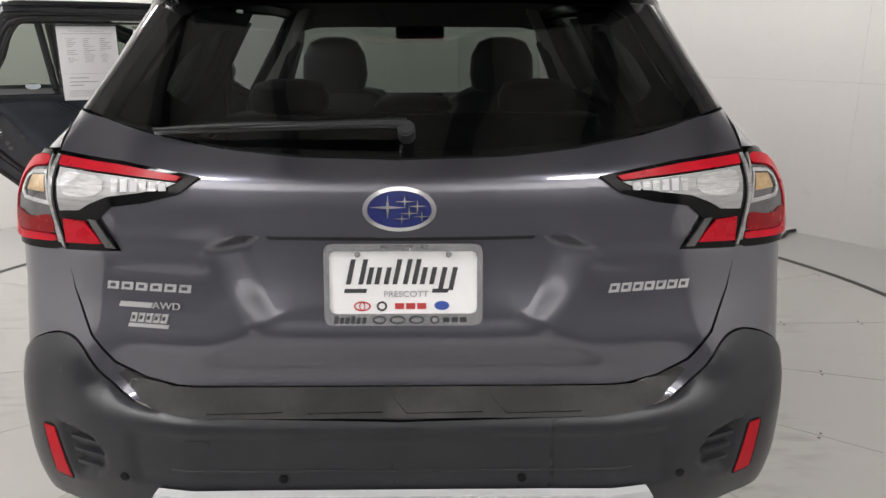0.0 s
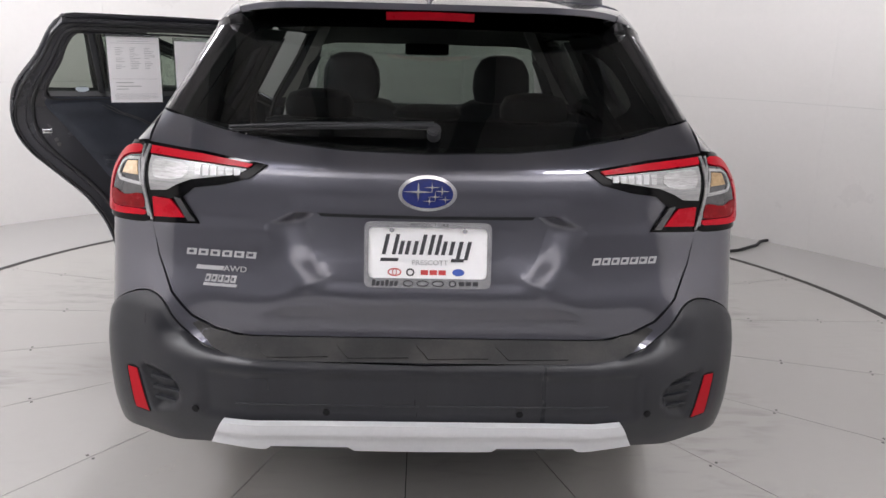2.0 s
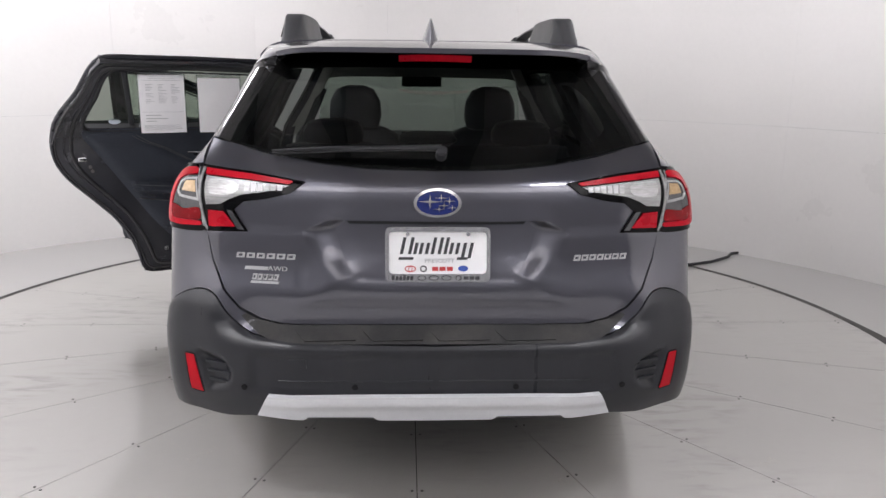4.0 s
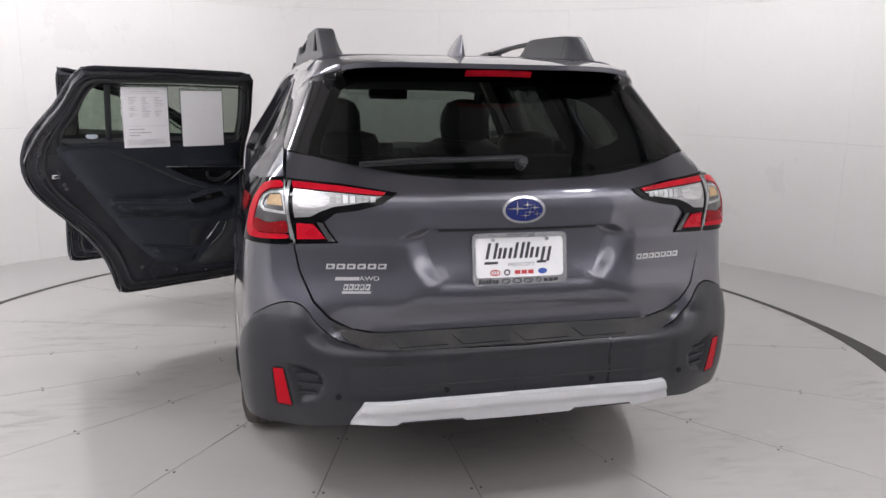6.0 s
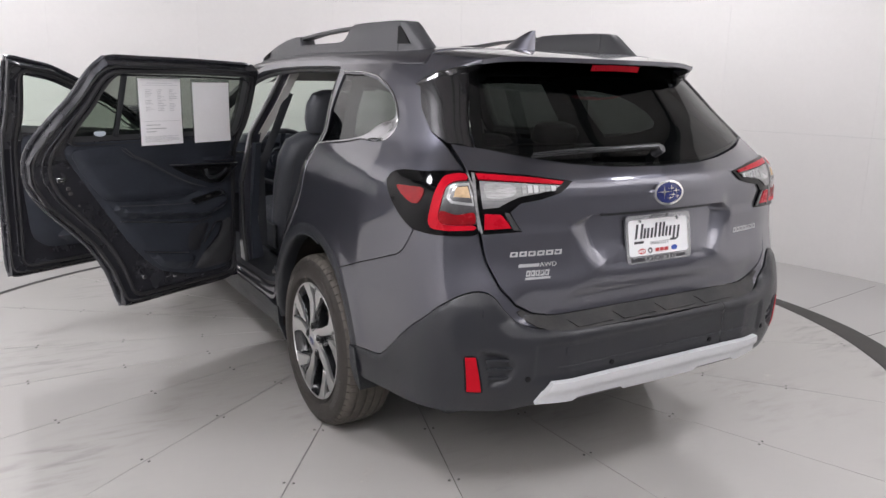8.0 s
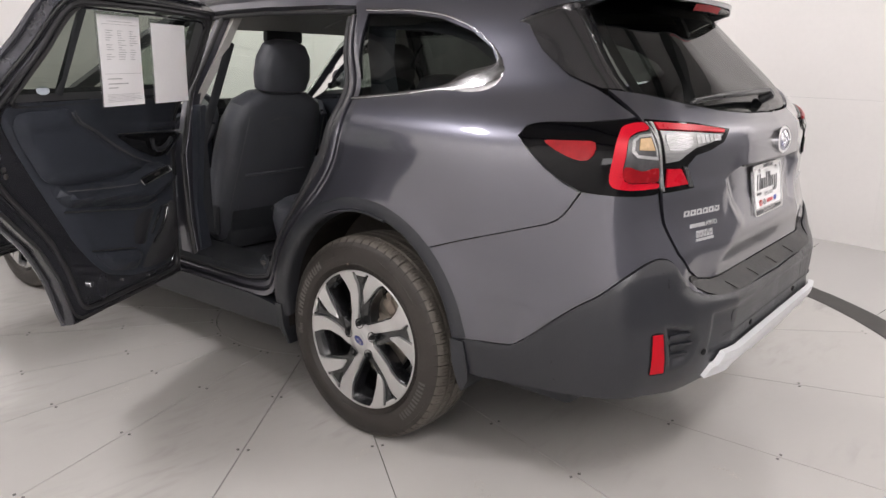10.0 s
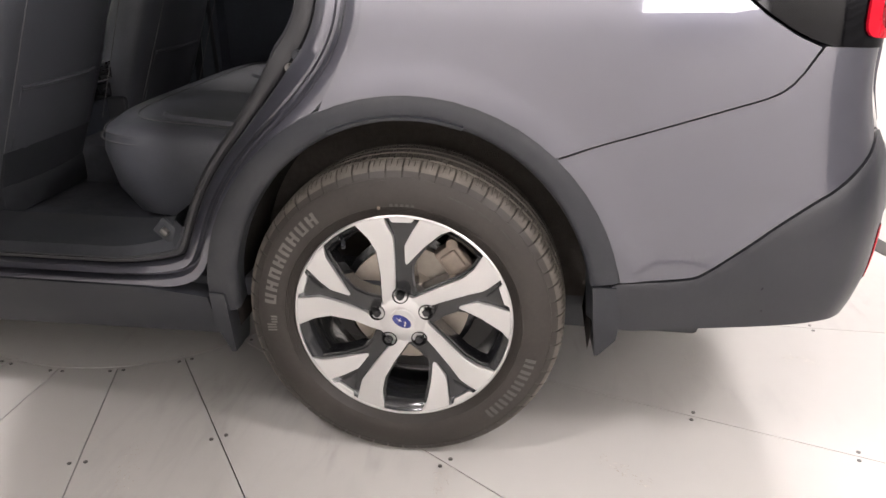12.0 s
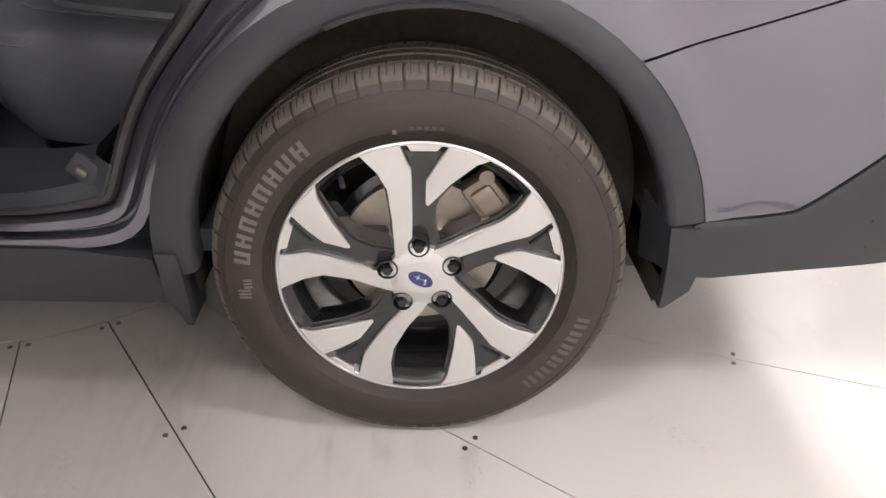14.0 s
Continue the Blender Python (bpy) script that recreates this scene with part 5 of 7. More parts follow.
bm = net(lambda u, v: spoiler_at(u, -0.446 + (tail_edge(u) + 0.446) * v, -0.001 - 0.006 * v * v), EDGE_STEPS, span(0, 1, 8), flip=True)
bmesh.ops.recalc_face_normals(bm, faces=bm.faces)
spoiler = part("roof_spoiler", solid(bm, 0.016), PAINT, car, "grey roof spoiler over the rear window")
for side in (1, -1):
    bm = net(lambda t, v: Vector((side, 1, 1)) * (along(WING_EDGE, t) * (1 - v) + (spoiler_at(-1, -0.446 + (tail_edge(1) + 0.446) * t) - Vector((0, 0, 0.002))) * v) + Vector((-0.006 * side * v * (1 - v), -0.01 * v * (1 - v), 0)), span(0, 1, 20), span(0, 1, 6), flip=side == -1)
    part("spoiler_cheek", bm, PAINT, spoiler)
bm = net(lambda u, v: Vector((u * 0.50, tail_edge(u) + 0.008 + 0.14 * v, ROOF_Z(tail_edge(u)) - 0.026 - 0.010 * v - 0.014 * abs(u) ** 3)), span(-1, 1, 24), span(0, 1, 4))
part("spoiler_underside", solid(bm, 0.01), BLACKGLOSS, spoiler)
bm = net(lambda u, v: Vector((0.115 * u, tail_edge(0.2 * u) - 0.004 - 0.006 * (1 - u * u) + 0.010 * v, 1.500 - 0.020 * v - 0.002 * u * u)), span(-1, 1, 10), span(0, 1, 3))
part("high_stop_lamp", solid(bm, 0.012), RED, spoiler, "red high-level stop lamp")

# --- antenna fin ---
rings = []
for k in range(9):
    t = k / 8
    back, front = -0.298 + 0.004 * t, -0.298 + 0.040 + 0.195 * (1 - t ** 1.8)
    cy, hl, hw, z = (back + front) / 2, (front - back) / 2, 0.034 * (1 - t) ** 0.9 + 0.003, 1.552 + 0.092 * t
    rings.append([(hw * math.cos(a) * (1 - 0.35 * max(0, math.sin(a))), cy + hl * math.sin(a), z) for a in [2 * math.pi * i / 16 for i in range(16)]])
part("antenna_fin", loft(rings), PAINT, car, "grey shark-fin antenna")

# --- roof rails ---
FLANGE_Z = curve1([(-0.30, 1.522), (0.09, 1.538), (0.66, 1.545), (1.12, 1.533), (1.48, 1.512), (1.64, 1.498)])
for side in (-1, 1):
    def rail_ring(y, z0, z1, wb, wt, wi=0.0):
        """Cross-section of the rail: wide foot, slimmer rounded top."""
        wm, zm = 0.35 * wb + 0.65 * wt, z0 + (z1 - z0) * 0.5
        pts = [(wb, z0), (wm, zm), (wt, z1 - 0.008), (wt - 0.007, z1), (-wt + 0.007, z1), (-wt, z1 - 0.008), (-wm - 0.45 * wi, zm), (-wb - wi, z0)]
        return [(side * (0.519 + x), y, z) for x, z in pts]

    def rail_piece(name, prof, parent, label=""):
        return part(name, loft([rail_ring(y, (FLANGE_Z(y) - 0.006) if z0 is None else z0, z1, wb, wt, *more) for y, z0, z1, wb, wt, *more in prof]), RAIL, parent, label, smooth=50)
    rail = rail_piece("roof_rail", [(-0.156, None, 1.661, 0.052, 0.035), (-0.10, None, 1.664, 0.053, 0.036), (0.05, None, 1.667, 0.053, 0.036), (0.20, None, 1.669, 0.053, 0.036), (0.285, None, 1.667, 0.053, 0.036), (0.310, None, 1.655, 0.053, 0.037), (0.345, None, 1.625, 0.053, 0.040), (0.385, None, 1.603, 0.053, 0.042), (0.44, None, 1.597, 0.053, 0.043), (0.65, None, 1.598, 0.053, 0.043), (0.86, None, 1.599, 0.053, 0.043), (0.905, None, 1.602, 0.053, 0.043), (0.922, None, 1.641, 0.053, 0.038), (1.00, None, 1.642, 0.053, 0.036), (1.15, None, 1.630, 0.053, 0.034), (1.30, None, 1.606, 0.052, 0.033), (1.42, None, 1.580, 0.051, 0.032), (1.52, None, 1.548, 0.050, 0.031), (1.59, None, 1.518, 0.047, 0.030), (1.62, None, 1.506, 0.040, 0.028)], car, "dark grey raised roof rail with a slim bar")
    rail_piece("rail_end", [(-0.355, None, 1.540, 0.036, 0.024, 0.02), (-0.335, None, 1.560, 0.045, 0.029, 0.035), (-0.315, None, 1.574, 0.047, 0.030, 0.04), (-0.285, None, 1.595, 0.049, 0.031, 0.04), (-0.250, None, 1.620, 0.050, 0.032, 0.04), (-0.220, None, 1.642, 0.051, 0.033, 0.03), (-0.192, None, 1.657, 0.052, 0.034, 0.02), (-0.160, None, 1.661, 0.052, 0.035, 0.0)], rail)
    rail_piece("rail_bar", [(0.26, 1.646, 1.663, 0.030, 0.028), (0.45, 1.649, 1.662, 0.026, 0.024), (0.70, 1.642, 1.655, 0.026, 0.024), (0.94, 1.624, 1.639, 0.030, 0.028)], rail)

    def rail_x(z):
        return 0.519 + 0.052 + (0.040 - 0.052) * min(1.0, (z - 1.52) / 0.07) + (0.035 - 0.040) * max(0.0, (z - 1.59) / 0.06)
    # no hollows are cut: black plates stand for the shade inside them
    for tri in (((-0.152, 1.574), (-0.146, 1.640), (-0.160, 1.642), (-0.185, 1.626), (-0.215, 1.600), (-0.248, 1.571)), ((1.40, 1.546), (1.38, 1.572), (1.45, 1.550), (1.47, 1.536))):
        part("rail_hollow_shade", loft([[(side * (rail_x(z) + k), y, z) for y, z in tri] for k in (-0.02, 0.0030)]), MATTBLACK, rail, "black plate standing for the shade of a rail hollow")
    ys = span(-0.325, 1.63, 40)
    part("rail_flange", loft([[(side * x, y, FLANGE_Z(y) + dz) for x, dz in ((0.586, -0.016), (0.585, 0.002), (0.578, 0.009), (0.560, 0.012), (0.48, 0.010), (0.47, -0.016))] for y in ys]), RAIL, rail)

# ---- wheels ----
TYREDULL = surf("worn_tyre_marks", (0.068, 0.065, 0.061), 0.72, var=0.15, scale=20)
WX, WZ = 0.772, 0.358


def build_wheel():
    """Wheel on the origin, its face towards -x."""
    wheel = empty("wheel", "", "")
    def wall(r):
        """Outer wall's place along the axle."""
        return -0.092 - 0.0215 * sstep((r - 0.225) / 0.06) + 0.0085 * sstep((r - 0.295) / 0.045)
    prof = [(0.238, -0.090), (0.2445, -0.0925)]
    for r in (0.2465, 0.2500, 0.2535, 0.2570, 0.2605, 0.2640, 0.2675):
        prof += [(r - 0.0009, wall(r)), (r, wall(r) - 0.0014), (r + 0.0009, wall(r))]
    prof += [(r, wall(r)) for r in (0.276, 0.285, 0.300, 0.312, 0.322)]
    k_sh = len(prof)
    prof += [(0.331, -0.1045), (0.3315, -0.1055), (0.345, -0.0985), (0.3525, -0.0905), (0.3578, -0.079), (0.3605, -0.067), (0.3608, -0.0600), (0.3535, -0.0585), (0.3535, -0.0525), (0.3615, -0.0505), (0.3628, -0.030), (0.3628, -0.0230), (0.355, -0.0215), (0.355, -0.0135), (0.3632, -0.0115), (0.364, 0.0)]
    half_n = len(prof)
    prof = prof + [(r, -x) for r, x in prof[-2::-1]]
    n = len(prof)
    # sixty pitches round the tyre, each with a narrow cross groove and finer slits
    cuts = [0.0, 0.12, 0.62, 0.74, 2.0, 2.1, 2.35, 2.45, 4.0, 4.1, 4.35, 4.45]
    angles = [radians(6 * p + c) for p in range(60) for c in cuts]
    bm = bmesh.new()
    rows = []
    for i, (r, x) in enumerate(prof):
        k = min(i, n - 1 - i)
        row = []
        for j, a in enumerate(angles):
            c = j % len(cuts)
            rr = r
            if k_sh + 2 <= k <= k_sh + 6 and c in (1, 2):
                rr -= 0.0058 if k > k_sh + 2 else 0.003
            elif k_sh + 4 <= k <= k_sh + 5 and c in (5, 6, 9, 10):
                rr -= 0.0025
            elif k in (k_sh + 9, k_sh + 10) and c in (5, 6):
                rr -= 0.005
            elif k == k_sh + 10 and c in (1, 2, 9, 10):
                rr -= 0.004
            elif k == half_n - 1 and c in (1, 2, 5, 6):
                rr -= 0.004
            row.append(bm.verts.new((x, rr * math.cos(a), rr * math.sin(a))))
        rows.append(row)
    for ra, rb in zip(rows, rows[1:]):
        for j in range(len(angles)):
            q = (j + 1) % len(angles)
            bm.faces.new((ra[j], ra[q], rb[q], rb[j]))
    bmesh.ops.recalc_face_normals(bm, faces=bm.faces)
    for f in bm.faces:
        f.material_index = 1 if all(math.hypot(v.co.y, v.co.z) > 0.3445 for v in f.verts) else 0
    part("tyre", bm, [TYRE, TREAD], wheel, "dusty black road tyre with ribbed shoulders", smooth=30)
    # raised rings, name bars and a coloured dot on the outer wall
    def wall_bar(a0, a1, r0, r1, mt, lift=0.0016):
        bm = bmesh.new()
        k = max(1, int((a1 - a0) / 3))
        g = []
        for i in range(k + 1):
            a = radians(a0 + (a1 - a0) * i / k)
            row = []
            for r in (r0, (r0 + r1) / 2, r1):
                x = wall(r) - lift
                row.append(bm.verts.new((x, -r * math.cos(a), r * math.sin(a))))
            g.append(row)
        for i in range(k):
            for q in range(2):
                bm.faces.new((g[i][q], g[i + 1][q], g[i + 1][q + 1], g[i][q + 1]))
        bmesh.ops.recalc_face_normals(bm, faces=bm.faces)
        for f in bm.faces:
            if f.normal.x > 0:
                f.normal_flip()
        part("sidewall_mark", solid(bm, 0.003), mt, wheel)
    # angles seen from outside: 0 is towards the tail, 90 up, 180 towards the nose
    for k in range(8):
        # plain paired strokes where the maker's name stands
        a = 175 - k * 6.1
        wall_bar(a - 1.5, a, 0.287, 0.314, TYREMARK)
        wall_bar(a - 4.4, a - 2.9, 0.287, 0.314, TYREMARK)
        r0 = 0.299 if k % 2 else (0.309 if k % 3 else 0.287)
        wall_bar(a - 2.9, a - 1.5, r0, r0 + 0.005, TYREMARK)
    for k in range(6):
        a = -14 - k * 6.0
        wall_bar(a - 1.3, a + 0.2, 0.288, 0.312, TYREDULL)
        wall_bar(a - 4.0, a - 2.6, 0.288, 0.312, TYREDULL)
    for k in range(6):
        wall_bar(181 + k * 1.3, 181.6 + k * 1.3, 0.286 + 0.004 * (k // 3), 0.300 + 0.012 * (k // 3), TYREMARK)
    wall_bar(36, 74, 0.3085, 0.3175, TYRE, 0.0009)
    # wear rating moulded along the plaque
    text = "TREADWEAR 600  TRACTION A  TEMPERATURE A"
    for k, ch in enumerate(text):
        if ch == " ":
            continue
        a = radians(71 - 33 * k / (len(text) - 1))
        turn = Matrix(((0, 0, -1, 0), (-1, 0, 0, 0), (0, 1, 0, 0), (0, 0, 0, 1)))
        m = Matrix.Translation((wall(0.313) - 0.0012, -0.313 * math.cos(a), 0.313 * math.sin(a))) @ turn @ Matrix.Rotation(a - math.pi / 2, 4, "Z")
        words(ch, 0.0058, m, TYREDULL, wheel, "moulded_letter", 0.0006)
    wall_bar(112, 124, 0.300, 0.316, TYRE, 0.0009)
    wall_bar(96, 108, 0.322, 0.327, TYRE, 0.0009)
    for k in range(5):
        wall_bar(84 + k * 2.4, 85.4 + k * 2.4, 0.2705, 0.2765, TYREDULL, 0.0006)
    dot = cyl(0.004, 0.002, (-0.1125, 0.27 * -math.cos(radians(100)), 0.27 * math.sin(radians(100))), "x", 12)
    part("sidewall_dot", dot, CALIPER, wheel)

    tyre_parts = set(wheel.children)
    rim = part("rim", lathe([(0.238, -0.088), (0.2425, -0.094), (0.2412, -0.1005), (0.2385, -0.1022), (0.2355, -0.1015), (0.2345, -0.0985)], 96), ALLOY, wheel, "five double-spoke alloy wheel, machined faces over dark grey")
    part("barrel", lathe([(0.2350, -0.0990), (0.2335, -0.0965), (0.229, -0.093), (0.219, -0.085), (0.206, -0.05), (0.204, 0.02), (0.215, 0.08), (0.23, 0.095)], 72), ALLOYDARK, wheel)
    left = [(-0.100, 0.2130), (-0.070, 0.2265), (-0.038, 0.2325), (-0.029, 0.211), (-0.020, 0.191), (-0.018, 0.154), (-0.016, 0.102), (-0.016, 0.060), (-0.022, 0.045), (-0.030, 0.030), (-0.040, 0.016), (-0.044, 0.048), (-0.049, 0.101), (-0.057, 0.153), (-0.073, 0.184)]
    right = [(0.038, 0.2325), (0.019, 0.200), (0.004, 0.170), (0.0045, 0.130), (0.0085, 0.125), (0.043, 0.166), (0.072, 0.194), (0.082, 0.203), (0.102, 0.2110), (0.072, 0.2245)]
    under = [(-0.1035, 0.2095), (-0.070, 0.2270), (-0.029, 0.2340), (0.0, 0.2350), (0.040, 0.2325), (0.075, 0.2235), (0.1060, 0.2075), (0.088, 0.199), (0.077, 0.189), (0.048, 0.160), (0.028, 0.132), (0.022, 0.118), (0.023, 0.090), (0.030, 0.062), (0.044, 0.040), (0.020, 0.020), (-0.030, 0.020), (-0.047, 0.016), (-0.0490, 0.048), (-0.0540, 0.100), (-0.0620, 0.151), (-0.0780, 0.181)]
    pocket = [(-0.021, 0.2235), (0.019, 0.2245), (0.004, 0.200), (-0.002, 0.188), (-0.008, 0.200)]
    tab = [(-0.030, 0.2365), (0.030, 0.2365), (0.019, 0.2250), (-0.021, 0.2240)]
    face = Matrix(((0, 0, -1, 0), (-1, 0, 0, 0), (0, 1, 0, 0), (0, 0, 0, 1)))

    def spoke(name, poly, depth, x, turn, mt, bev, parent):
        bm = prism(poly, depth, bev)
        # dish: faces fall back a little towards the hub's edge
        for v in bm.verts:
            r = math.hypot(v.co.x, v.co.y)
            v.co.z -= 0.012 * sstep((r - 0.05) / 0.08) * sstep((0.235 - r) / 0.1)
        m = Matrix.Translation((x, 0, 0)) @ face @ Matrix.Rotation(radians(turn), 4, "Z")
        return part(name, place(bm, m), mt, parent, smooth=30)
    for k in range(5):
        turn = 72 * k
        arm = spoke("spoke", under, 0.050, -0.0885, turn, ALLOYDARK, 0.005, wheel)
        spoke("spoke_face", left, 0.016, -0.1010, turn, ALLOY, 0.0015, wheel)
        spoke("spoke_face", right, 0.016, -0.1010, turn, ALLOY, 0.0015, wheel)
        spoke("spoke_pocket", pocket, 0.012, -0.0960, turn, ALLOYDARK, 0.002, wheel)
        spoke("rim_tab", tab, 0.010, -0.1010, turn, ALLOY, 0.0012, wheel)
        a = radians(94.5 + turn)
        y, z = -0.0572 * math.cos(a), 0.0572 * math.sin(a)
        well = lathe([(0.0185, -0.085), (0.0185, -0.1010), (0.0175, -0.1035), (0.0160, -0.1035), (0.0145, -0.1010), (0.0140, -0.088)], 28)
        part("nut_well", place(well, Matrix.Translation((0, y, z))), ALLOYDARK, wheel)
        nut = cyl(0.0098, 0.020, (-0.0960, y, z), "x", 6, bevel=0.002)
        cyl(0.0070, 0.004, (-0.1075, y, z), "x", 16, into=nut)
        part("wheel_nut", nut, NUT, wheel)
    hub = lathe([(0.0, -0.1035), (0.030, -0.1035), (0.048, -0.1015), (0.056, -0.0985), (0.058, -0.088)], 48)
    bmesh.ops.remove_doubles(hub, verts=hub.verts, dist=1e-5)
    part("hub_face", hub, ALLOY, wheel)
    part("centre_cap", cyl(0.029, 0.006, (-0.1055, 0, 0), "x", 40, bevel=0.002), ALLOY, wheel, "silver centre cap with a blue oval")
    ov = bmesh.new()
    bmesh.ops.create_circle(ov, cap_ends=True, segments=24, radius=1.0)
    place(ov, Matrix.Translation((-0.1090, 0, 0)) @ Matrix.Rotation(radians(28), 4, "X") @ Matrix.Diagonal((1, 0.0225, 0.0130, 1)) @ Matrix.Rotation(radians(-90), 4, "Y"))
    part("cap_oval", solid(ov, 0.001), BADGEBLUE, wheel)
    for u, v, r in ((0.006, 0.001, 0.009), (-0.008, 0.002, 0.006), (-0.010, -0.004, 0.005)):
        st = bmesh.new()
        st.faces.new([st.verts.new((-0.1102, (u + (r if k % 2 == 0 else r * 0.2) * math.cos(k * math.pi / 4)) * 1.0, v + (r if k % 2 == 0 else r * 0.2) * 0.7 * math.sin(k * math.pi / 4))) for k in range(8)])
        part("cap_star", place(st, Matrix.Rotation(radians(28), 4, "X")), CHROME, wheel, smooth=0)
    part("valve", tube([(-0.080, 0.131, 0.168), (-0.098, 0.126, 0.161)], 0.0045, 8), BLACK, wheel)
    for ob in wheel.children:
        if ob not in tyre_parts:
            ob.scale = (1, 1.028, 1.028)
    part("brake_disc", lathe([(0.06, -0.03), (0.075, -0.032), (0.082, -0.012), (0.142, -0.012), (0.143, 0.004), (0.082, 0.004)], 64), DISC, wheel, "worn steel brake disc")
    part("disc_hat", lathe([(0.0, -0.055), (0.055, -0.055), (0.075, -0.045), (0.078, -0.012)], 40), DISC, wheel)
    cal = box(0.055, 0.075, 0.095, (-0.022, 0, 0), 0.012)
    box(0.02, 0.05, 0.06, (-0.05, 0.0, 0.0), 0.008, into=cal)
    cyl(0.016, 0.03, (-0.046, -0.03, 0.045), "x", 14, into=cal)
    cyl(0.016, 0.03, (-0.046, 0.03, -0.045), "x", 14, into=cal)
    part("caliper", place(cal, Matrix.Translation((-0.022, -0.108, 0.132)) @ Matrix.Rotation(radians(-38), 4, "X") @ Matrix.Scale(0.8, 4)), CALIPER, wheel, "cast brake caliper")
    part("splash_shield", lathe([(0.06, 0.012), (0.150, 0.010), (0.160, 0.014)], 48), ALLOYDARK, wheel)
    part("axle_hub", cyl(0.085, 0.10, (0.07, 0, 0), "x", 24), BLACK, wheel)
    return wheel


rear_left = build_wheel()
spots = [(-WX, 0.004, 0), (WX, 0.004, 180), (-WX - 0.005, 2.70, 0), (WX + 0.005, 2.70, 180)]
for i, (x, y, turn) in enumerate(spots[1:]):
    c = copy_thing(rear_left, pose(x, y, WZ, 0, 0, turn))
    c.parent = car
rear_left.parent = car
rear_left.matrix_basis = pose(*spots[0][:2], WZ)

# ---- wheel arches, flaps, sills ----
for cy in (0.0, 2.70):
    for side in (1, -1):
        # flared lip: profile swept round the arch
        rings = []
        a0, a1 = (-4, 168) if cy == 0 else (4, 184)
        for k in range(41):
            a = a0 + (a1 - a0) * k / 40
            ring = []
            for r, o in ((0.404, -0.055), (0.399, -0.012), (0.4005, -0.002), (0.405, 0.004), (0.413, 0.0085), (0.425, 0.011), (0.470, 0.010), (0.494, 0.005), (0.498, -0.012)):
                y, z = arch_pt(cy, r, a)
                s, _ = by_y(y, z)
                p = skin(s, z, o)
                ring.append(p if side == 1 else Vector((-p.x, p.y, p.z)))
            rings.append(ring)
        lip = part("arch_cladding", loft(rings, closed=False, caps=False), CLAD, car, "dark plastic wheel arch cladding")
        # recessed grip line over the wheel
        groove = []
        for k in range(17):
            a = 66 + 40 * k / 16
            ring = []
            for r, o in ((0.400, 0.004), (0.403, 0.0150), (0.4150, 0.0175), (0.4200, 0.0100)):
                y, z = arch_pt(cy, r, a)
                s, _ = by_y(y, z)
                p = skin(s, z, o)
                ring.append(p if side == 1 else Vector((-p.x, p.y, p.z)))
            groove.append(ring)
        part("arch_ridge", loft(groove, closed=True), CLAD, lip)
        # liner behind the wheel
        bm = net(lambda a, x: Vector((-side * x, cy - 0.012 + 0.402 * math.cos(radians(a)), 0.388 + 0.428 * math.sin(radians(a)))), span(-10, 190, 30), [0.56, 0.87])
        part("arch_liner", solid(bm, 0.01), LINER, car)
        bm = net(lambda r, a: Vector((-side * 0.646, cy - 0.012 + 0.98 * r * math.cos(radians(a)), max(0.29, 0.388 + 1.043 * r * math.sin(radians(a))))), [0.02, 0.41], span(-8, 188, 24))
        part("liner_wall", bm, LINER, car)
        # flaps before and behind the wheel
        back = loft([[(-side * x, cy + y, z) for x, y, z in q] for q in (
            [(0.895, -0.405, 0.475), (0.895, -0.455, 0.475), (0.74, -0.440, 0.475), (0.74, -0.400, 0.475)],
            [(0.893, -0.412, 0.40), (0.893, -0.470, 0.40), (0.74, -0.425, 0.40), (0.74, -0.405, 0.40)],
            [(0.880, -0.420, 0.34), (0.880, -0.465, 0.345), (0.74, -0.425, 0.34), (0.74, -0.410, 0.34)],
            [(0.862, -0.425, 0.296), (0.862, -0.432, 0.296), (0.75, -0.428, 0.296), (0.75, -0.420, 0.296)])])
        part("mud_flap", back, CLAD, car, "dark plastic mud flap")
        if cy == 0:
            fl = loft([[(-side * x, y, z) for x, y, z in q] for q in (
                [(0.888, 0.410, 0.40), (0.888, 0.445, 0.40), (0.76, 0.445, 0.40), (0.76, 0.410, 0.40)],
                [(0.885, 0.402, 0.32), (0.885, 0.440, 0.32), (0.76, 0.440, 0.32), (0.76, 0.402, 0.32)],
                [(0.850, 0.410, 0.232), (0.850, 0.420, 0.232), (0.76, 0.420, 0.232), (0.76, 0.410, 0.232)])])
            part("front_flap", fl, CLAD, car)

for side in (1, -1):
    sill_poly = L((0.455, 0.385), (0.60, 0.402), (1.1, 0.402), (2.24, 0.405), (2.24, 0.31), (2.0, 0.285), (1.0, 0.275), (0.44, 0.285))
    flank("sill_cladding", sill_poly, [], 0.05, CLAD, car, off=0.008, depth=0.05, edge=0.04, sides=(side,), label="dark plastic sill cladding")
# underbody
part("underbody", box(1.30, 3.9, 0.10, (0, 1.25, 0.30), 0.02), BLACK, car, "black underbody")
part("rear_underside", box(1.25, 0.55, 0.10, (0, -0.72, 0.46), 0.03), BLACK, car)
part("exhaust_box", cyl(0.06, 0.5, (0.35, -0.66, 0.40), "x", 20, bevel=0.01), DISC, car)

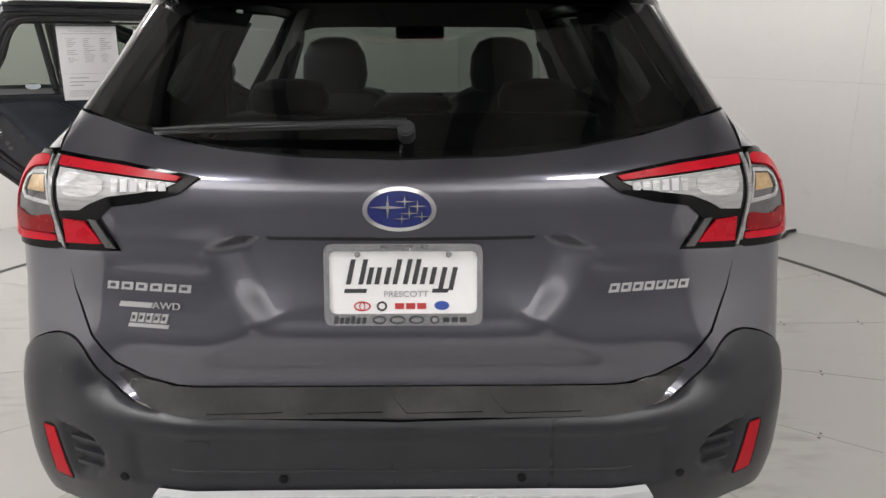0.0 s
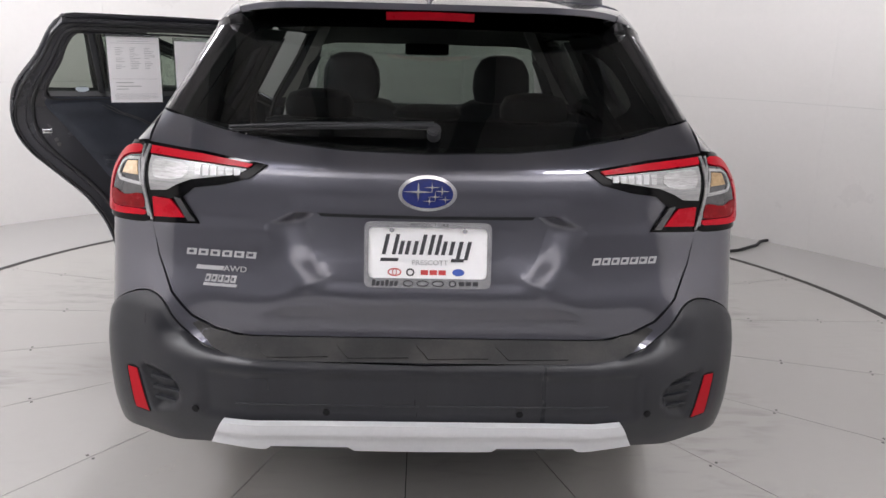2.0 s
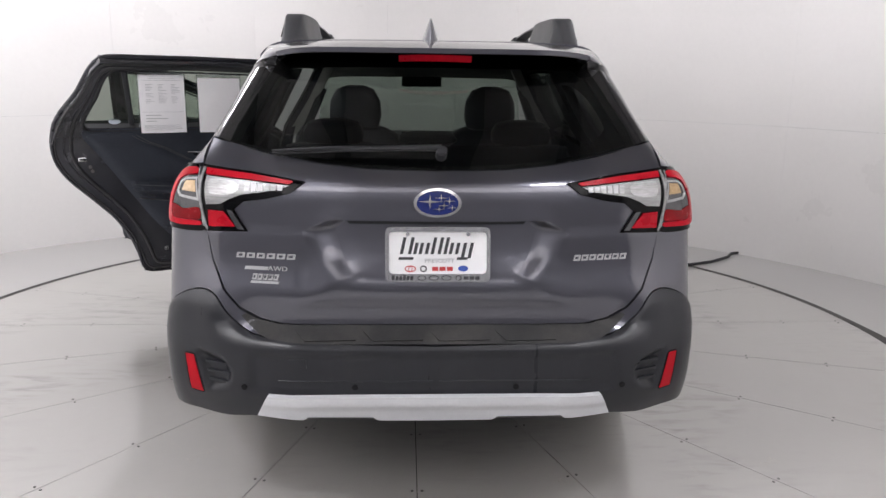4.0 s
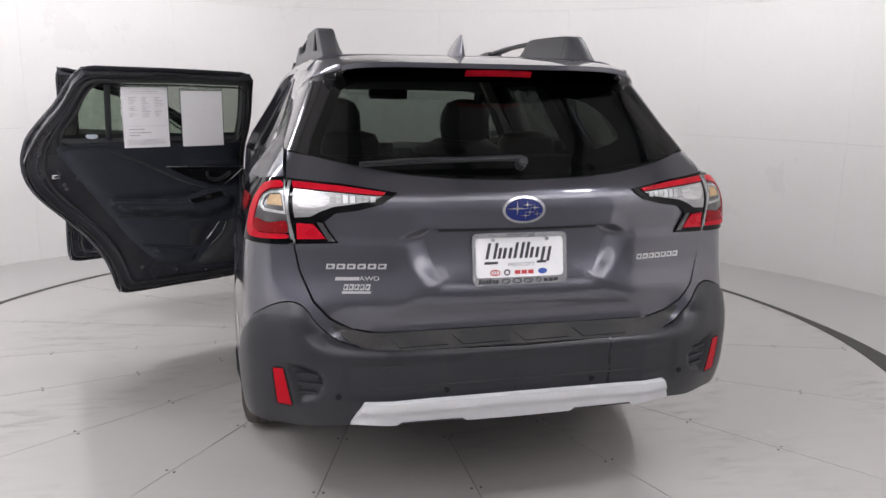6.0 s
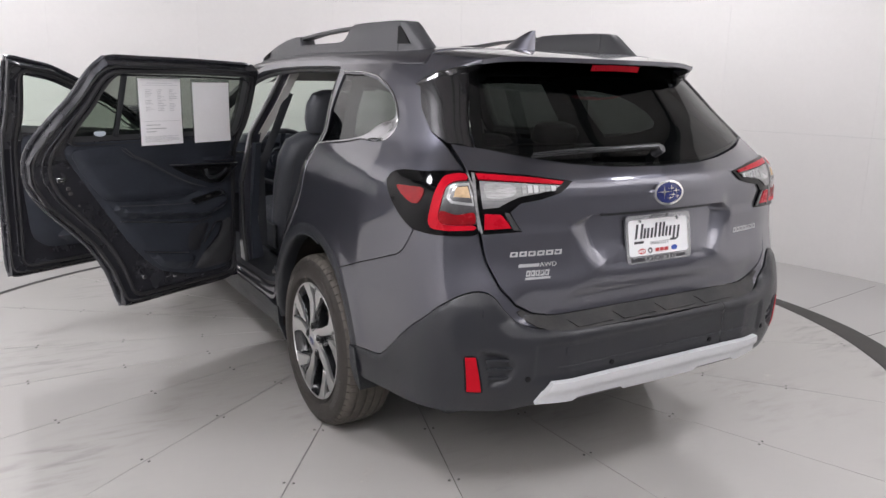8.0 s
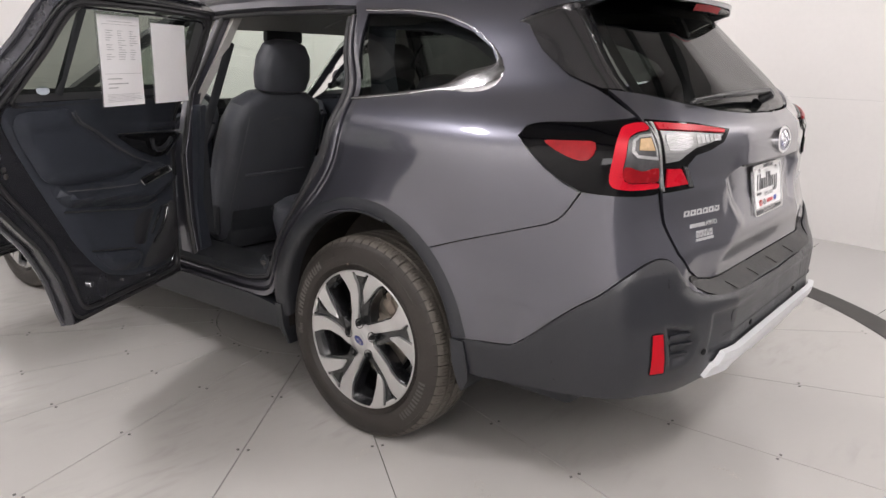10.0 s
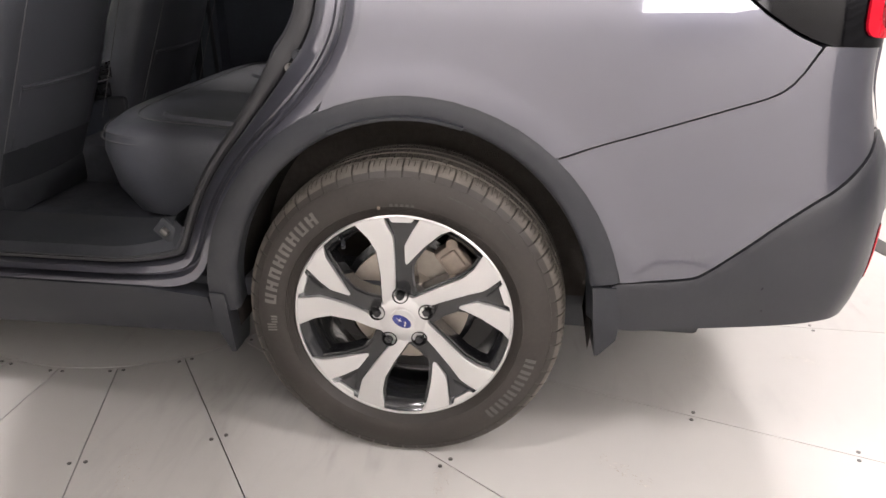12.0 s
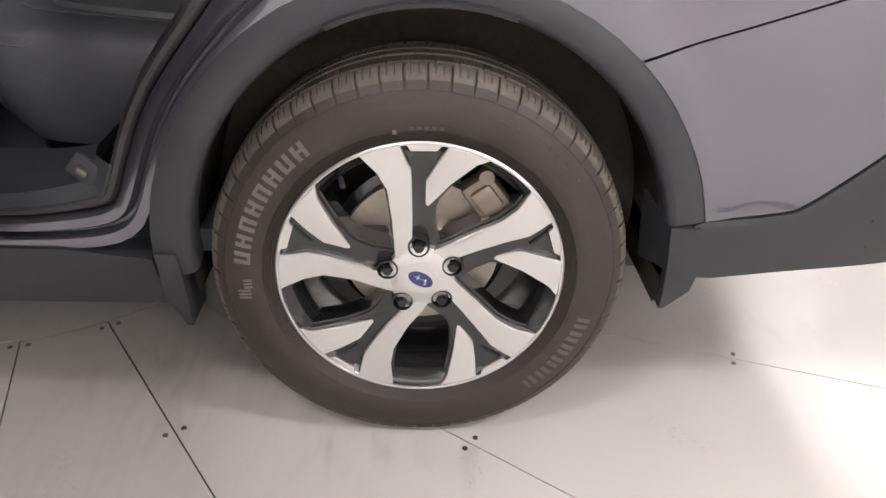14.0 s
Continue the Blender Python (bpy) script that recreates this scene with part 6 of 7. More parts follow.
# ---- doors ----
# the open door's skin laps over its opening along the rear edge
LAPPED_DOOR = REAR_DOOR[:6] + [(0.270, 1.500), (0.222, 1.445), (0.140, 1.300), (0.058, 1.17), (0.034, 1.08), (0.044, 0.98), (0.098, 0.885), (0.198, 0.785), (0.314, 0.665), (0.384, 0.545), (0.418, 0.44), (0.426, 0.362)]
REAR_WIN = [(1.065, 1.175), (1.055, 1.30), (1.035, 1.452), (0.70, 1.458), (0.325, 1.452), (0.28, 1.39), (0.205, 1.235), (0.18, 1.18)]
FRONT_WIN = [(2.03, 1.09), (1.60, 1.295), (1.28, 1.418), (1.15, 1.448), (1.17, 1.30), (1.185, 1.155), (1.6, 1.13)]


def door_shell(name, outline, window, hinge, turn, side=1, label=""):
    """A door in its closed place, then turned about its hinge. Returns the door and a chart for its inner face."""
    poly, win = L(*outline), L(*window)
    back = Matrix.Translation((-hinge[0], -hinge[1], 0))

    def put(s, z, off=0.0):
        p = skin(s, z, off)
        if side == -1:
            p.x = -p.x
        return back @ p if turn is not None else p
    skin_poly = offset_poly(poly, 0.004)
    door = part(name, sheet(skin_poly, [win], 0.04, lambda s, z, o=0.0: put(s, z, o), 0.016, 0.03, 0), PAINT, car, label)
    if turn is not None:
        door.matrix_basis = Matrix.Translation((hinge[0], hinge[1], 0.014)) @ Matrix.Rotation(radians(turn), 4, "Z")
    return door, put


def window_frame(door, put, outline, window, thick):
    poly, win = L(*outline), L(*window)
    # inner face all over in the darkened paint, with the pressed flange and the hollow edge
    part("inner_panel", sheet(offset_poly(poly, 0.012), [win], 0.04, lambda s, z, o=0.0: put(s, z, o - thick), 0.0, 0.03), PAINTSHADE, door)
    rim = bmesh.new()
    edge = subdivide(offset_poly(poly, 0.006), 0.03)
    rings = []
    for i in range(len(edge)):
        s, z = edge[i]
        rings.append([rim.verts.new(put(s, z, -0.012)), rim.verts.new(put(s, z, -thick * 0.6)), rim.verts.new(put(s, z, -thick - 0.0005))])
    for i in range(len(rings)):
        a, b = rings[i], rings[(i + 1) % len(rings)]
        for q in range(2):
            rim.faces.new((a[q], b[q], b[q + 1], a[q + 1]))
    bmesh.ops.recalc_face_normals(rim, faces=rim.faces)
    part("door_edge", rim, PAINTSHADE, door)
    # reveal of the window opening
    rev = bmesh.new()
    w2 = subdivide(win, 0.04)
    rows = [[rev.verts.new(put(s, z, o)) for o in (0.001, -thick * 0.5, -thick - 0.001)] for s, z in w2]
    for i in range(len(rows)):
        a, b = rows[i], rows[(i + 1) % len(rows)]
        for q in range(2):
            rev.faces.new((a[q], b[q], b[q + 1], a[q + 1]))
    bmesh.ops.recalc_face_normals(rev, faces=rev.faces)
    part("window_reveal", rev, RUBBER, door)


def seal(door, put, pts, off, r, name="door_seal", mt=None):
    p = subdivide(pts, 0.03)
    p = soften(p, 3)
    part(name, tube([put(s, z, off) for s, z in p + p[:1]], r, 8), mt or RUBBER, door)


# the car's grey paint, darkened to put the open door's shade into it
PAINTSHADE = surf("shaded_paint_inside_door", (0.050, 0.051, 0.060), 0.26, metal=0.5, coat=0.6, var=0.08, scale=5)
HOLDER = surf("dark_holder_plastic", (0.045, 0.045, 0.051), 0.3, metal=0.4, var=0.05, scale=5)
STICKER = surf("pale_blue_sticker", (0.50, 0.56, 0.62), 0.5, var=0.1, scale=40)
TRIMGLOSS = surf("piano_black_trim", (0.010, 0.010, 0.011), 0.10, coat=0.8, var=0.2, scale=20)
MESHGREY = surf("speaker_grille", (0.03, 0.03, 0.033), 0.55, var=0.3, scale=300, fine=900, bump=0.8, bscale=1500)


def patch(name, pts, put, off, depth, mt, door, step=0.04, edge=0.025, rounds=2, rise=None, label=""):
    """Raised pad on the door's inner face; depth counts away from the inside."""
    bm = sheet(L(*pts), [], step, lambda s, z, o=0.0: put(s, z, off - o), depth, edge, rounds, rise)
    bmesh.ops.recalc_face_normals(bm, faces=bm.faces)
    return part(name, bm, mt, door, label)


def dress_rear_door(door, put, thick):
    t0 = -thick
    poly = L(*REAR_DOOR)
    seal(door, put, offset_poly(poly, 0.030), t0 - 0.004, 0.009)
    seal(door, put, offset_poly(L(*REAR_WIN), -0.012), t0 - 0.002, 0.007, "window_seal")
    # trim board: upper, middle, armrest, lower pocket
    board = [(1.098, 0.535), (1.102, 0.80), (1.088, 1.165), (0.60, 1.175), (0.165, 1.176), (0.170, 1.14), (0.225, 1.045), (0.35, 0.860), (0.488, 0.655), (0.565, 0.565), (0.645, 0.495), (0.796, 0.448), (0.95, 0.434), (1.045, 0.440), (1.085, 0.478)]

    def swell(s, z):
        e = dist_poly(s, z, bpoly)
        return 0.018 * sstep(e / 0.03) + 0.012 * sstep((z - 0.9) / 0.1) * sstep(e / 0.06)
    bpoly = soften(subdivide(L(*board), 0.025), 2)
    patch("trim_board", board, put, t0 - 0.003, 0.004, TRIM, door, 0.03, rise=swell, label="black moulded inner door trim")

    def raised(name, pts, off, height, soft, mt, label="", step=0.025, rounds=2):
        q = soften(subdivide(L(*pts), 0.025), 2)
        return patch(name, pts, put, t0 - off, 0.004, mt, door, step, rounds=rounds, rise=lambda s, z: height * sstep(dist_poly(s, z, q) / soft), label=label)

    def line(name, pts, off, r, mt, ease=1):
        q = []
        c = L(*pts)
        for a, b in zip(c, c[1:]):
            q += [(a[0] + (b[0] - a[0]) * k / 6, a[1] + (b[1] - a[1]) * k / 6) for k in range(6)]
        q.append(c[-1])
        for _ in range(ease):
            q = [q[0]] + [((q[i - 1][0] + 2 * q[i][0] + q[i + 1][0]) / 4, (q[i - 1][1] + 2 * q[i][1] + q[i + 1][1]) / 4) for i in range(1, len(q) - 1)] + [q[-1]]
        return part(name, tube([put(s, z, t0 - off) for s, z in q], r, 8), mt, door)
    raised("trim_insert", [(0.185, 1.165), (0.415, 1.170), (0.52, 1.092), (0.646, 1.003), (0.74, 0.952), (0.825, 0.913), (0.90, 0.888), (0.86, 0.866), (0.60, 0.858), (0.40, 0.874), (0.345, 0.890), (0.245, 1.03)], 0.026, 0.022, 0.03, TRIM, "padded black upper trim")
    line("stitched_fold", [(0.425, 1.168), (0.53, 1.088), (0.656, 0.999), (0.75, 0.948), (0.835, 0.910), (0.905, 0.890)], 0.0385, 0.0024, STITCH, 3)
    line("stitched_fold", [(0.405, 1.168), (0.51, 1.092), (0.636, 1.003), (0.73, 0.952), (0.815, 0.914)], 0.0435, 0.0018, STITCH, 3)
    raised("trim_ledge", [(0.66, 1.050), (0.82, 1.066), (1.085, 1.050), (1.090, 1.010), (0.70, 1.036)], 0.030, 0.014, 0.02, TRIM)
    raised("armrest", [(0.365, 0.872), (0.60, 0.848), (0.767, 0.838), (0.88, 0.884), (1.00, 0.880), (1.060, 0.835), (1.050, 0.775), (0.90, 0.728), (0.70, 0.748), (0.43, 0.788)], 0.020, 0.048, 0.04, TRIM, "padded black armrest", 0.02)
    line("armrest_seam", [(0.40, 0.858), (0.60, 0.838), (0.767, 0.824), (0.86, 0.84)], 0.066, 0.0018, STITCH, 3)
    line("trim_joint", [(0.43, 0.776), (0.65, 0.742), (0.857, 0.711), (0.95, 0.728)], 0.024, 0.0035, SATINDARK, 3)
    raised("door_bowl", [(0.692, 1.016), (0.90, 1.006), (1.092, 0.992), (1.070, 0.962), (1.000, 0.906), (0.930, 0.906), (0.80, 0.956)], 0.036, 0.004, 0.01, TRIMGLOSS, "gloss black pull recess", rounds=1)
    line("chrome_strip", [(0.675, 1.029), (0.90, 1.016), (1.097, 1.002)], 0.046, 0.0045, CHROME, 0)
    line("chrome_strip", [(1.092, 0.990), (1.05, 0.952), (0.990, 0.908)], 0.046, 0.0045, CHROME, 0)
    line("inner_handle", [(0.891, 0.987), (0.898, 0.958), (0.915, 0.942), (0.955, 0.940), (0.99, 0.954), (1.022, 0.978)], 0.050, 0.0085, BLACK, 2)
    line("handle_rim", [(0.897, 0.948), (0.915, 0.932), (0.955, 0.930), (0.992, 0.944), (1.025, 0.968)], 0.054, 0.003, CHROME, 2)
    sw = [(0.778, 0.842), (0.803, 0.817), (0.985, 0.850), (0.960, 0.874)]
    patch("switch_panel", sw, put, t0 - 0.070, 0.006, TRIMGLOSS, door, 0.02, rounds=1)
    line("switch_frame", sw + sw[:1], 0.074, 0.003, CHROME, 0)
    patch("window_switch", [(0.905, 0.860), (0.865, 0.852), (0.870, 0.838), (0.910, 0.846)], put, t0 - 0.076, 0.006, SCREW, door, 0.02, rounds=1)
    raised("speaker_grille", [(1.020, 0.705), (1.085, 0.715), (1.088, 0.53), (1.050, 0.462), (0.88, 0.458), (0.815, 0.472), (0.892, 0.550), (0.980, 0.625)], 0.020, 0.020, 0.03, MESHGREY, "black speaker cover")
    raised("bottle_holder", [(0.790, 0.575), (0.798, 0.665), (0.868, 0.706), (0.948, 0.700), (0.878, 0.604), (0.868, 0.562)], 0.020, 0.010, 0.02, HOLDER, rounds=1)
    line("pocket_trim", [(0.880, 0.604), (0.918, 0.650), (0.954, 0.699)], 0.040, 0.0042, SATIN, 0)
    line("pocket_trim", [(0.954, 0.701), (1.000, 0.703), (0.975, 0.640), (0.930, 0.598), (0.887, 0.565)], 0.042, 0.0048, SATIN, 2)
    raised("door_pocket", [(0.56, 0.603), (0.79, 0.560), (0.862, 0.552), (0.800, 0.472), (0.645, 0.512)], 0.018, 0.026, 0.03, TRIM)
    line("pocket_edge", [(0.545, 0.613), (0.66, 0.590), (0.791, 0.566)], 0.026, 0.0030, SATINDARK, 2)
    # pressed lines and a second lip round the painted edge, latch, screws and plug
    for ins, off, r, mt in ((0.014, 0.002, 0.005, RUBBER), (0.052, 0.001, 0.0045, PAINTSHADE)):
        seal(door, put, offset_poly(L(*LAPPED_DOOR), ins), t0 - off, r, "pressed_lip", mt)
    # hem in the darkened paint, hiding the skin's paler edge
    seal(door, put, offset_poly(L(*LAPPED_DOOR), 0.002), -0.010, 0.0105, "folded_hem", PAINTSHADE)
    lp = put(*by_y(0.172, 0.992), t0 - 0.002)
    part("latch", box(0.012, 0.042, 0.020, lp, 0.003), CHROME, door)
    part("latch_slot", box(0.014, 0.022, 0.008, lp, 0.001), GAP, door)
    for y, z in ((0.205, 0.950), (0.214, 0.928)):
        part("latch_bolt", cyl(0.009, 0.012, put(*by_y(y, z), t0), "x", 12, bevel=0.002), SCREW, door)
    part("door_plug", cyl(0.012, 0.014, put(*by_y(0.545, 0.487), t0 - 0.004), "x", 14, bevel=0.002), CHROME, door)
    for y, z in ((0.72, 0.452), (0.88, 0.426)):
        part("door_screw", cyl(0.006, 0.010, put(*by_y(y, z), t0 - 0.004), "x", 10, bevel=0.001), CHROME, door)
    # pale oval sticker on the small pane
    sp = put(*by_y(0.330, 1.193), -thick * 0.5)
    st = bmesh.new()
    bmesh.ops.create_circle(st, cap_ends=True, segments=24, radius=1.0)
    place(st, Matrix.Translation(sp) @ Matrix.Rotation(radians(-12), 4, "Y") @ Matrix.Rotation(radians(90), 4, "Y") @ Matrix.Diagonal((0.013, 0.028, 1, 1)))
    part("window_sticker", solid(st, 0.001), STICKER, door, "pale blue oval window sticker")
    # fixed divider and small pane
    s1, s2 = by_y(0.375, 1.46), by_y(0.412, 1.17)
    part("window_divider", tube([put(s1[0], s1[1], -thick * 0.5), put(s2[0], s2[1], -thick * 0.5)], 0.014, 8, flat=0.7), BLACK, door)
    part("window_pane", sheet(offset_poly(L(*REAR_WIN), -0.006), [], 0.06, lambda s, z, o=0.0: put(s, z, o - thick * 0.4), 0.0, 0.05), GLASSDOOR, door, "tinted door window")
    # outer handle and door cladding
    part("outer_handle", tube([put(*by_y(0.35 - 0.02 * k, 1.0), 0.03 if 0 < k < 9 else 0.004) for k in range(10)], 0.012, 8), PAINT, door)
    patch_out = L((1.09, 0.40), (1.09, 0.50), (0.50, 0.50), (0.502, 0.40))
    part("door_cladding", sheet(patch_out, [], 0.05, lambda s, z, o=0.0: put(s, z, o + 0.012), 0.012, 0.04), CLAD, door)


def dress_front_door(door, put, thick):
    t0 = -thick
    seal(door, put, offset_poly(L(*FRONT_DOOR), 0.030), t0 - 0.004, 0.009)
    for ins, off, r, mt in ((0.014, 0.002, 0.005, RUBBER), (0.052, 0.001, 0.0045, PAINTSHADE)):
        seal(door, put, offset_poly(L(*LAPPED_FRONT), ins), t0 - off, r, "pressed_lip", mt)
    # same darkened hem round this door's skin
    seal(door, put, offset_poly(L(*LAPPED_FRONT), 0.002), -0.010, 0.0105, "folded_hem", PAINTSHADE)
    board = [(2.06, 0.50), (2.08, 0.80), (2.06, 1.04), (1.6, 1.11), (1.20, 1.14), (1.20, 0.80), (1.22, 0.55), (1.30, 0.48), (1.7, 0.47)]
    bpoly = soften(subdivide(L(*board), 0.025), 2)
    patch("trim_board", board, put, t0 - 0.003, 0.004, TRIM, door, 0.05, rise=lambda s, z: 0.03 * sstep(dist_poly(s, z, bpoly) / 0.04), label="black moulded inner door trim")
    arm = [(2.0, 0.80), (1.5, 0.86), (1.35, 0.84), (1.3, 0.78), (1.6, 0.72), (2.0, 0.72)]
    apoly = soften(subdivide(L(*arm), 0.025), 2)
    patch("armrest", arm, put, t0 - 0.025, 0.004, TRIM, door, 0.03, rise=lambda s, z: 0.06 * sstep(dist_poly(s, z, apoly) / 0.05))
    pocket = [(1.95, 0.62), (1.4, 0.60), (1.32, 0.54), (1.4, 0.495), (1.95, 0.49)]
    ppoly = soften(subdivide(L(*pocket), 0.025), 2)
    patch("door_pocket", pocket, put, t0 - 0.025, 0.004, TRIM, door, 0.03, rise=lambda s, z: 0.04 * sstep(dist_poly(s, z, ppoly) / 0.04))
    part("latch", box(0.03, 0.012, 0.05, put(*by_y(1.125, 0.98), -thick * 0.5), 0.003), CHROME, door)
    part("window_pane", sheet(offset_poly(L(*FRONT_WIN), -0.006), [], 0.06, lambda s, z, o=0.0: put(s, z, o - thick * 0.4), 0.0, 0.05), GLASSFRONT, door, "pale green door window")
    part("outer_handle", tube([put(*by_y(1.36 - 0.02 * k, 1.0), 0.03 if 0 < k < 9 else 0.004) for k in range(10)], 0.012, 8), PAINT, door)
    part("door_cladding", sheet(L((2.12, 0.41), (2.12, 0.50), (1.12, 0.50), (1.115, 0.40)), [], 0.06, lambda s, z, o=0.0: put(s, z, o + 0.012), 0.012, 0.04), CLAD, door)


def wing_mirror(door, put):
    p = put(*by_y(1.98, 1.13), 0.02)
    sg = -1 if p.x < 0.3 and door.matrix_basis.translation.x < -0.1 else (1 if p.x > 0 else -1)
    rings = []
    for k in range(7):
        t = k / 6
        r = 0.5 + 0.5 * math.sin(math.pi * (0.15 + 0.7 * t))
        cx = sg * (0.05 + 0.20 * t)
        rings.append([(p.x + cx, p.y - 0.02 + 0.07 * r * math.cos(a), p.z + 0.03 + 0.075 * r * math.sin(a)) for a in [2 * math.pi * i / 14 for i in range(14)]])
    part("mirror_housing", loft(rings), PAINT, door, "grey door mirror")
    part("mirror_stalk", tube([(p.x, p.y, p.z - 0.02), (p.x + sg * 0.07, p.y, p.z + 0.0)], 0.022, 8), BLACK, door)
    gl = box(0.17, 0.004, 0.11, (p.x + sg * 0.15, p.y - 0.090, p.z + 0.03), 0.0)
    part("mirror_glass", gl, MIRROR, door)


MIRROR = surf("mirror_glass", (0.85, 0.87, 0.86), 0.02, metal=1.0, var=0.01, scale=4, rvar=0.0)
RH, FH = (-0.873, 1.145), (-0.935, 2.20)
RD, rput = door_shell("rear_door", LAPPED_DOOR, REAR_WIN, RH, -64, label="open grey rear door showing its black inner trim")
window_frame(RD, rput, LAPPED_DOOR, REAR_WIN, 0.055)
dress_rear_door(RD, rput, 0.055)
LAPPED_FRONT = FRONT_DOOR[:6] + [(1.065, 1.515), (1.080, 1.30), (1.095, 1.10), (1.095, 0.60), (1.085, 0.345)]
FD, fput = door_shell("front_door", LAPPED_FRONT, FRONT_WIN, FH, -68, label="open grey front door with black inner trim")
window_frame(FD, fput, LAPPED_FRONT, FRONT_WIN, 0.055)
dress_front_door(FD, fput, 0.055)
wing_mirror(FD, fput)
# right-hand doors stay shut
RD2, rput2 = door_shell("rear_door", REAR_DOOR, REAR_WIN, (0, 0), None, -1, "closed grey rear door")
window_frame(RD2, rput2, REAR_DOOR, REAR_WIN, 0.055)
part("window_pane", sheet(offset_poly(L(*REAR_WIN), -0.006), [], 0.06, lambda s, z, o=0.0: rput2(s, z, o - 0.02), 0.0, 0.05), GLASSREAR, RD2)
part("trim_board", sheet(L((1.06, 0.46), (1.06, 1.165), (0.19, 1.17), (0.17, 1.05), (0.55, 0.5)), [], 0.06, lambda s, z, o=0.0: rput2(s, z, o - 0.075), 0.0, 0.04), TRIM, RD2)
FD2, fput2 = door_shell("front_door", FRONT_DOOR, FRONT_WIN, (0, 0), None, -1, "closed grey front door")
window_frame(FD2, fput2, FRONT_DOOR, FRONT_WIN, 0.055)
part("window_pane", sheet(offset_poly(L(*FRONT_WIN), -0.006), [], 0.06, lambda s, z, o=0.0: fput2(s, z, o - 0.02), 0.0, 0.05), GLASSFRONT, FD2)
part("trim_board", sheet(L((2.06, 0.5), (2.06, 1.05), (1.2, 1.14), (1.2, 0.5)), [], 0.06, lambda s, z, o=0.0: fput2(s, z, o - 0.075), 0.0, 0.04), TRIM, FD2)
wing_mirror(FD2, fput2)


# ---- sheets of paper stuck inside the rear door's window ----
def paper_sheet(x, y, z, w, h, printed, label):
    """x, y, z is the lower outer corner; the sheet hangs straight down along the open door."""
    ux = Vector((0.899, 0.438, 0.0))
    uz = Vector((0, 0, 1))
    un = ux.cross(uz).normalized()
    m = Matrix((ux, uz, un)).transposed().to_4x4()
    m.translation = (x, y, z)
    bm = net(lambda u, v: Vector((u * w, v * h, 0.003 * math.sin(3 * u + 2 * v) * (1 - v))), span(0, 1, 8), span(0, 1, 8))
    bmesh.ops.recalc_face_normals(bm, faces=bm.faces)
    root = part("paper_sheet", solid(bm, 0.0006), PAPER)
    root.matrix_basis = m
    tagged(root, label, "paper", group="papers on the door window")
    part("plastic_sleeve", box(w + 0.012, h + 0.02, 0.0008, (w / 2, h / 2 + 0.006, -0.0025)), SLEEVE, root)
    if printed:
        rows = []
        for col in range(3):
            for r in range(13):
                if random.random() < 0.9:
                    x = w * (0.14 + 0.28 * col)
                    ll = w * random.uniform(0.08, 0.2)
                    rows.append((x, x + ll, h * (0.83 - 0.026 * r), 0.0018))
        rows += [(w * 0.08, w * 0.92, h * 0.90, 0.0012), (w * 0.2, w * 0.8, h * 0.93, 0.0015), (w * 0.06, w * 0.94, h * 0.36, 0.001), (w * 0.12, w * 0.45, h * 0.30, 0.003), (w * 0.12, w * 0.6, h * 0.245, 0.003), (w * 0.12, w * 0.35, h * 0.20, 0.003)]
        rows += [(w * 0.08, w * random.uniform(0.7, 0.92), h * (0.13 - 0.016 * k), 0.0012) for k in range(6)]
        bm = bmesh.new()
        for x0, x1, y, t in rows:
            bm.faces.new([bm.verts.new((x, yy, 0.0042)) for x, yy in ((x0, y), (x1, y), (x1, y + t), (x0, y + t))])
        part("printed_text", bm, INKPALE, root, smooth=0)
    return root


SLEEVE = pane("clear_plastic_sleeve", (0.86, 0.87, 0.87), 0.6, 0.05)
paper_sheet(-1.400, 0.612, 1.138, 0.216, 0.284, True, "printed white form in a clear sleeve on the door window")
paper_sheet(-1.147, 0.735, 1.136, 0.212, 0.272, False, "blank white sheet in a clear sleeve on the door window")

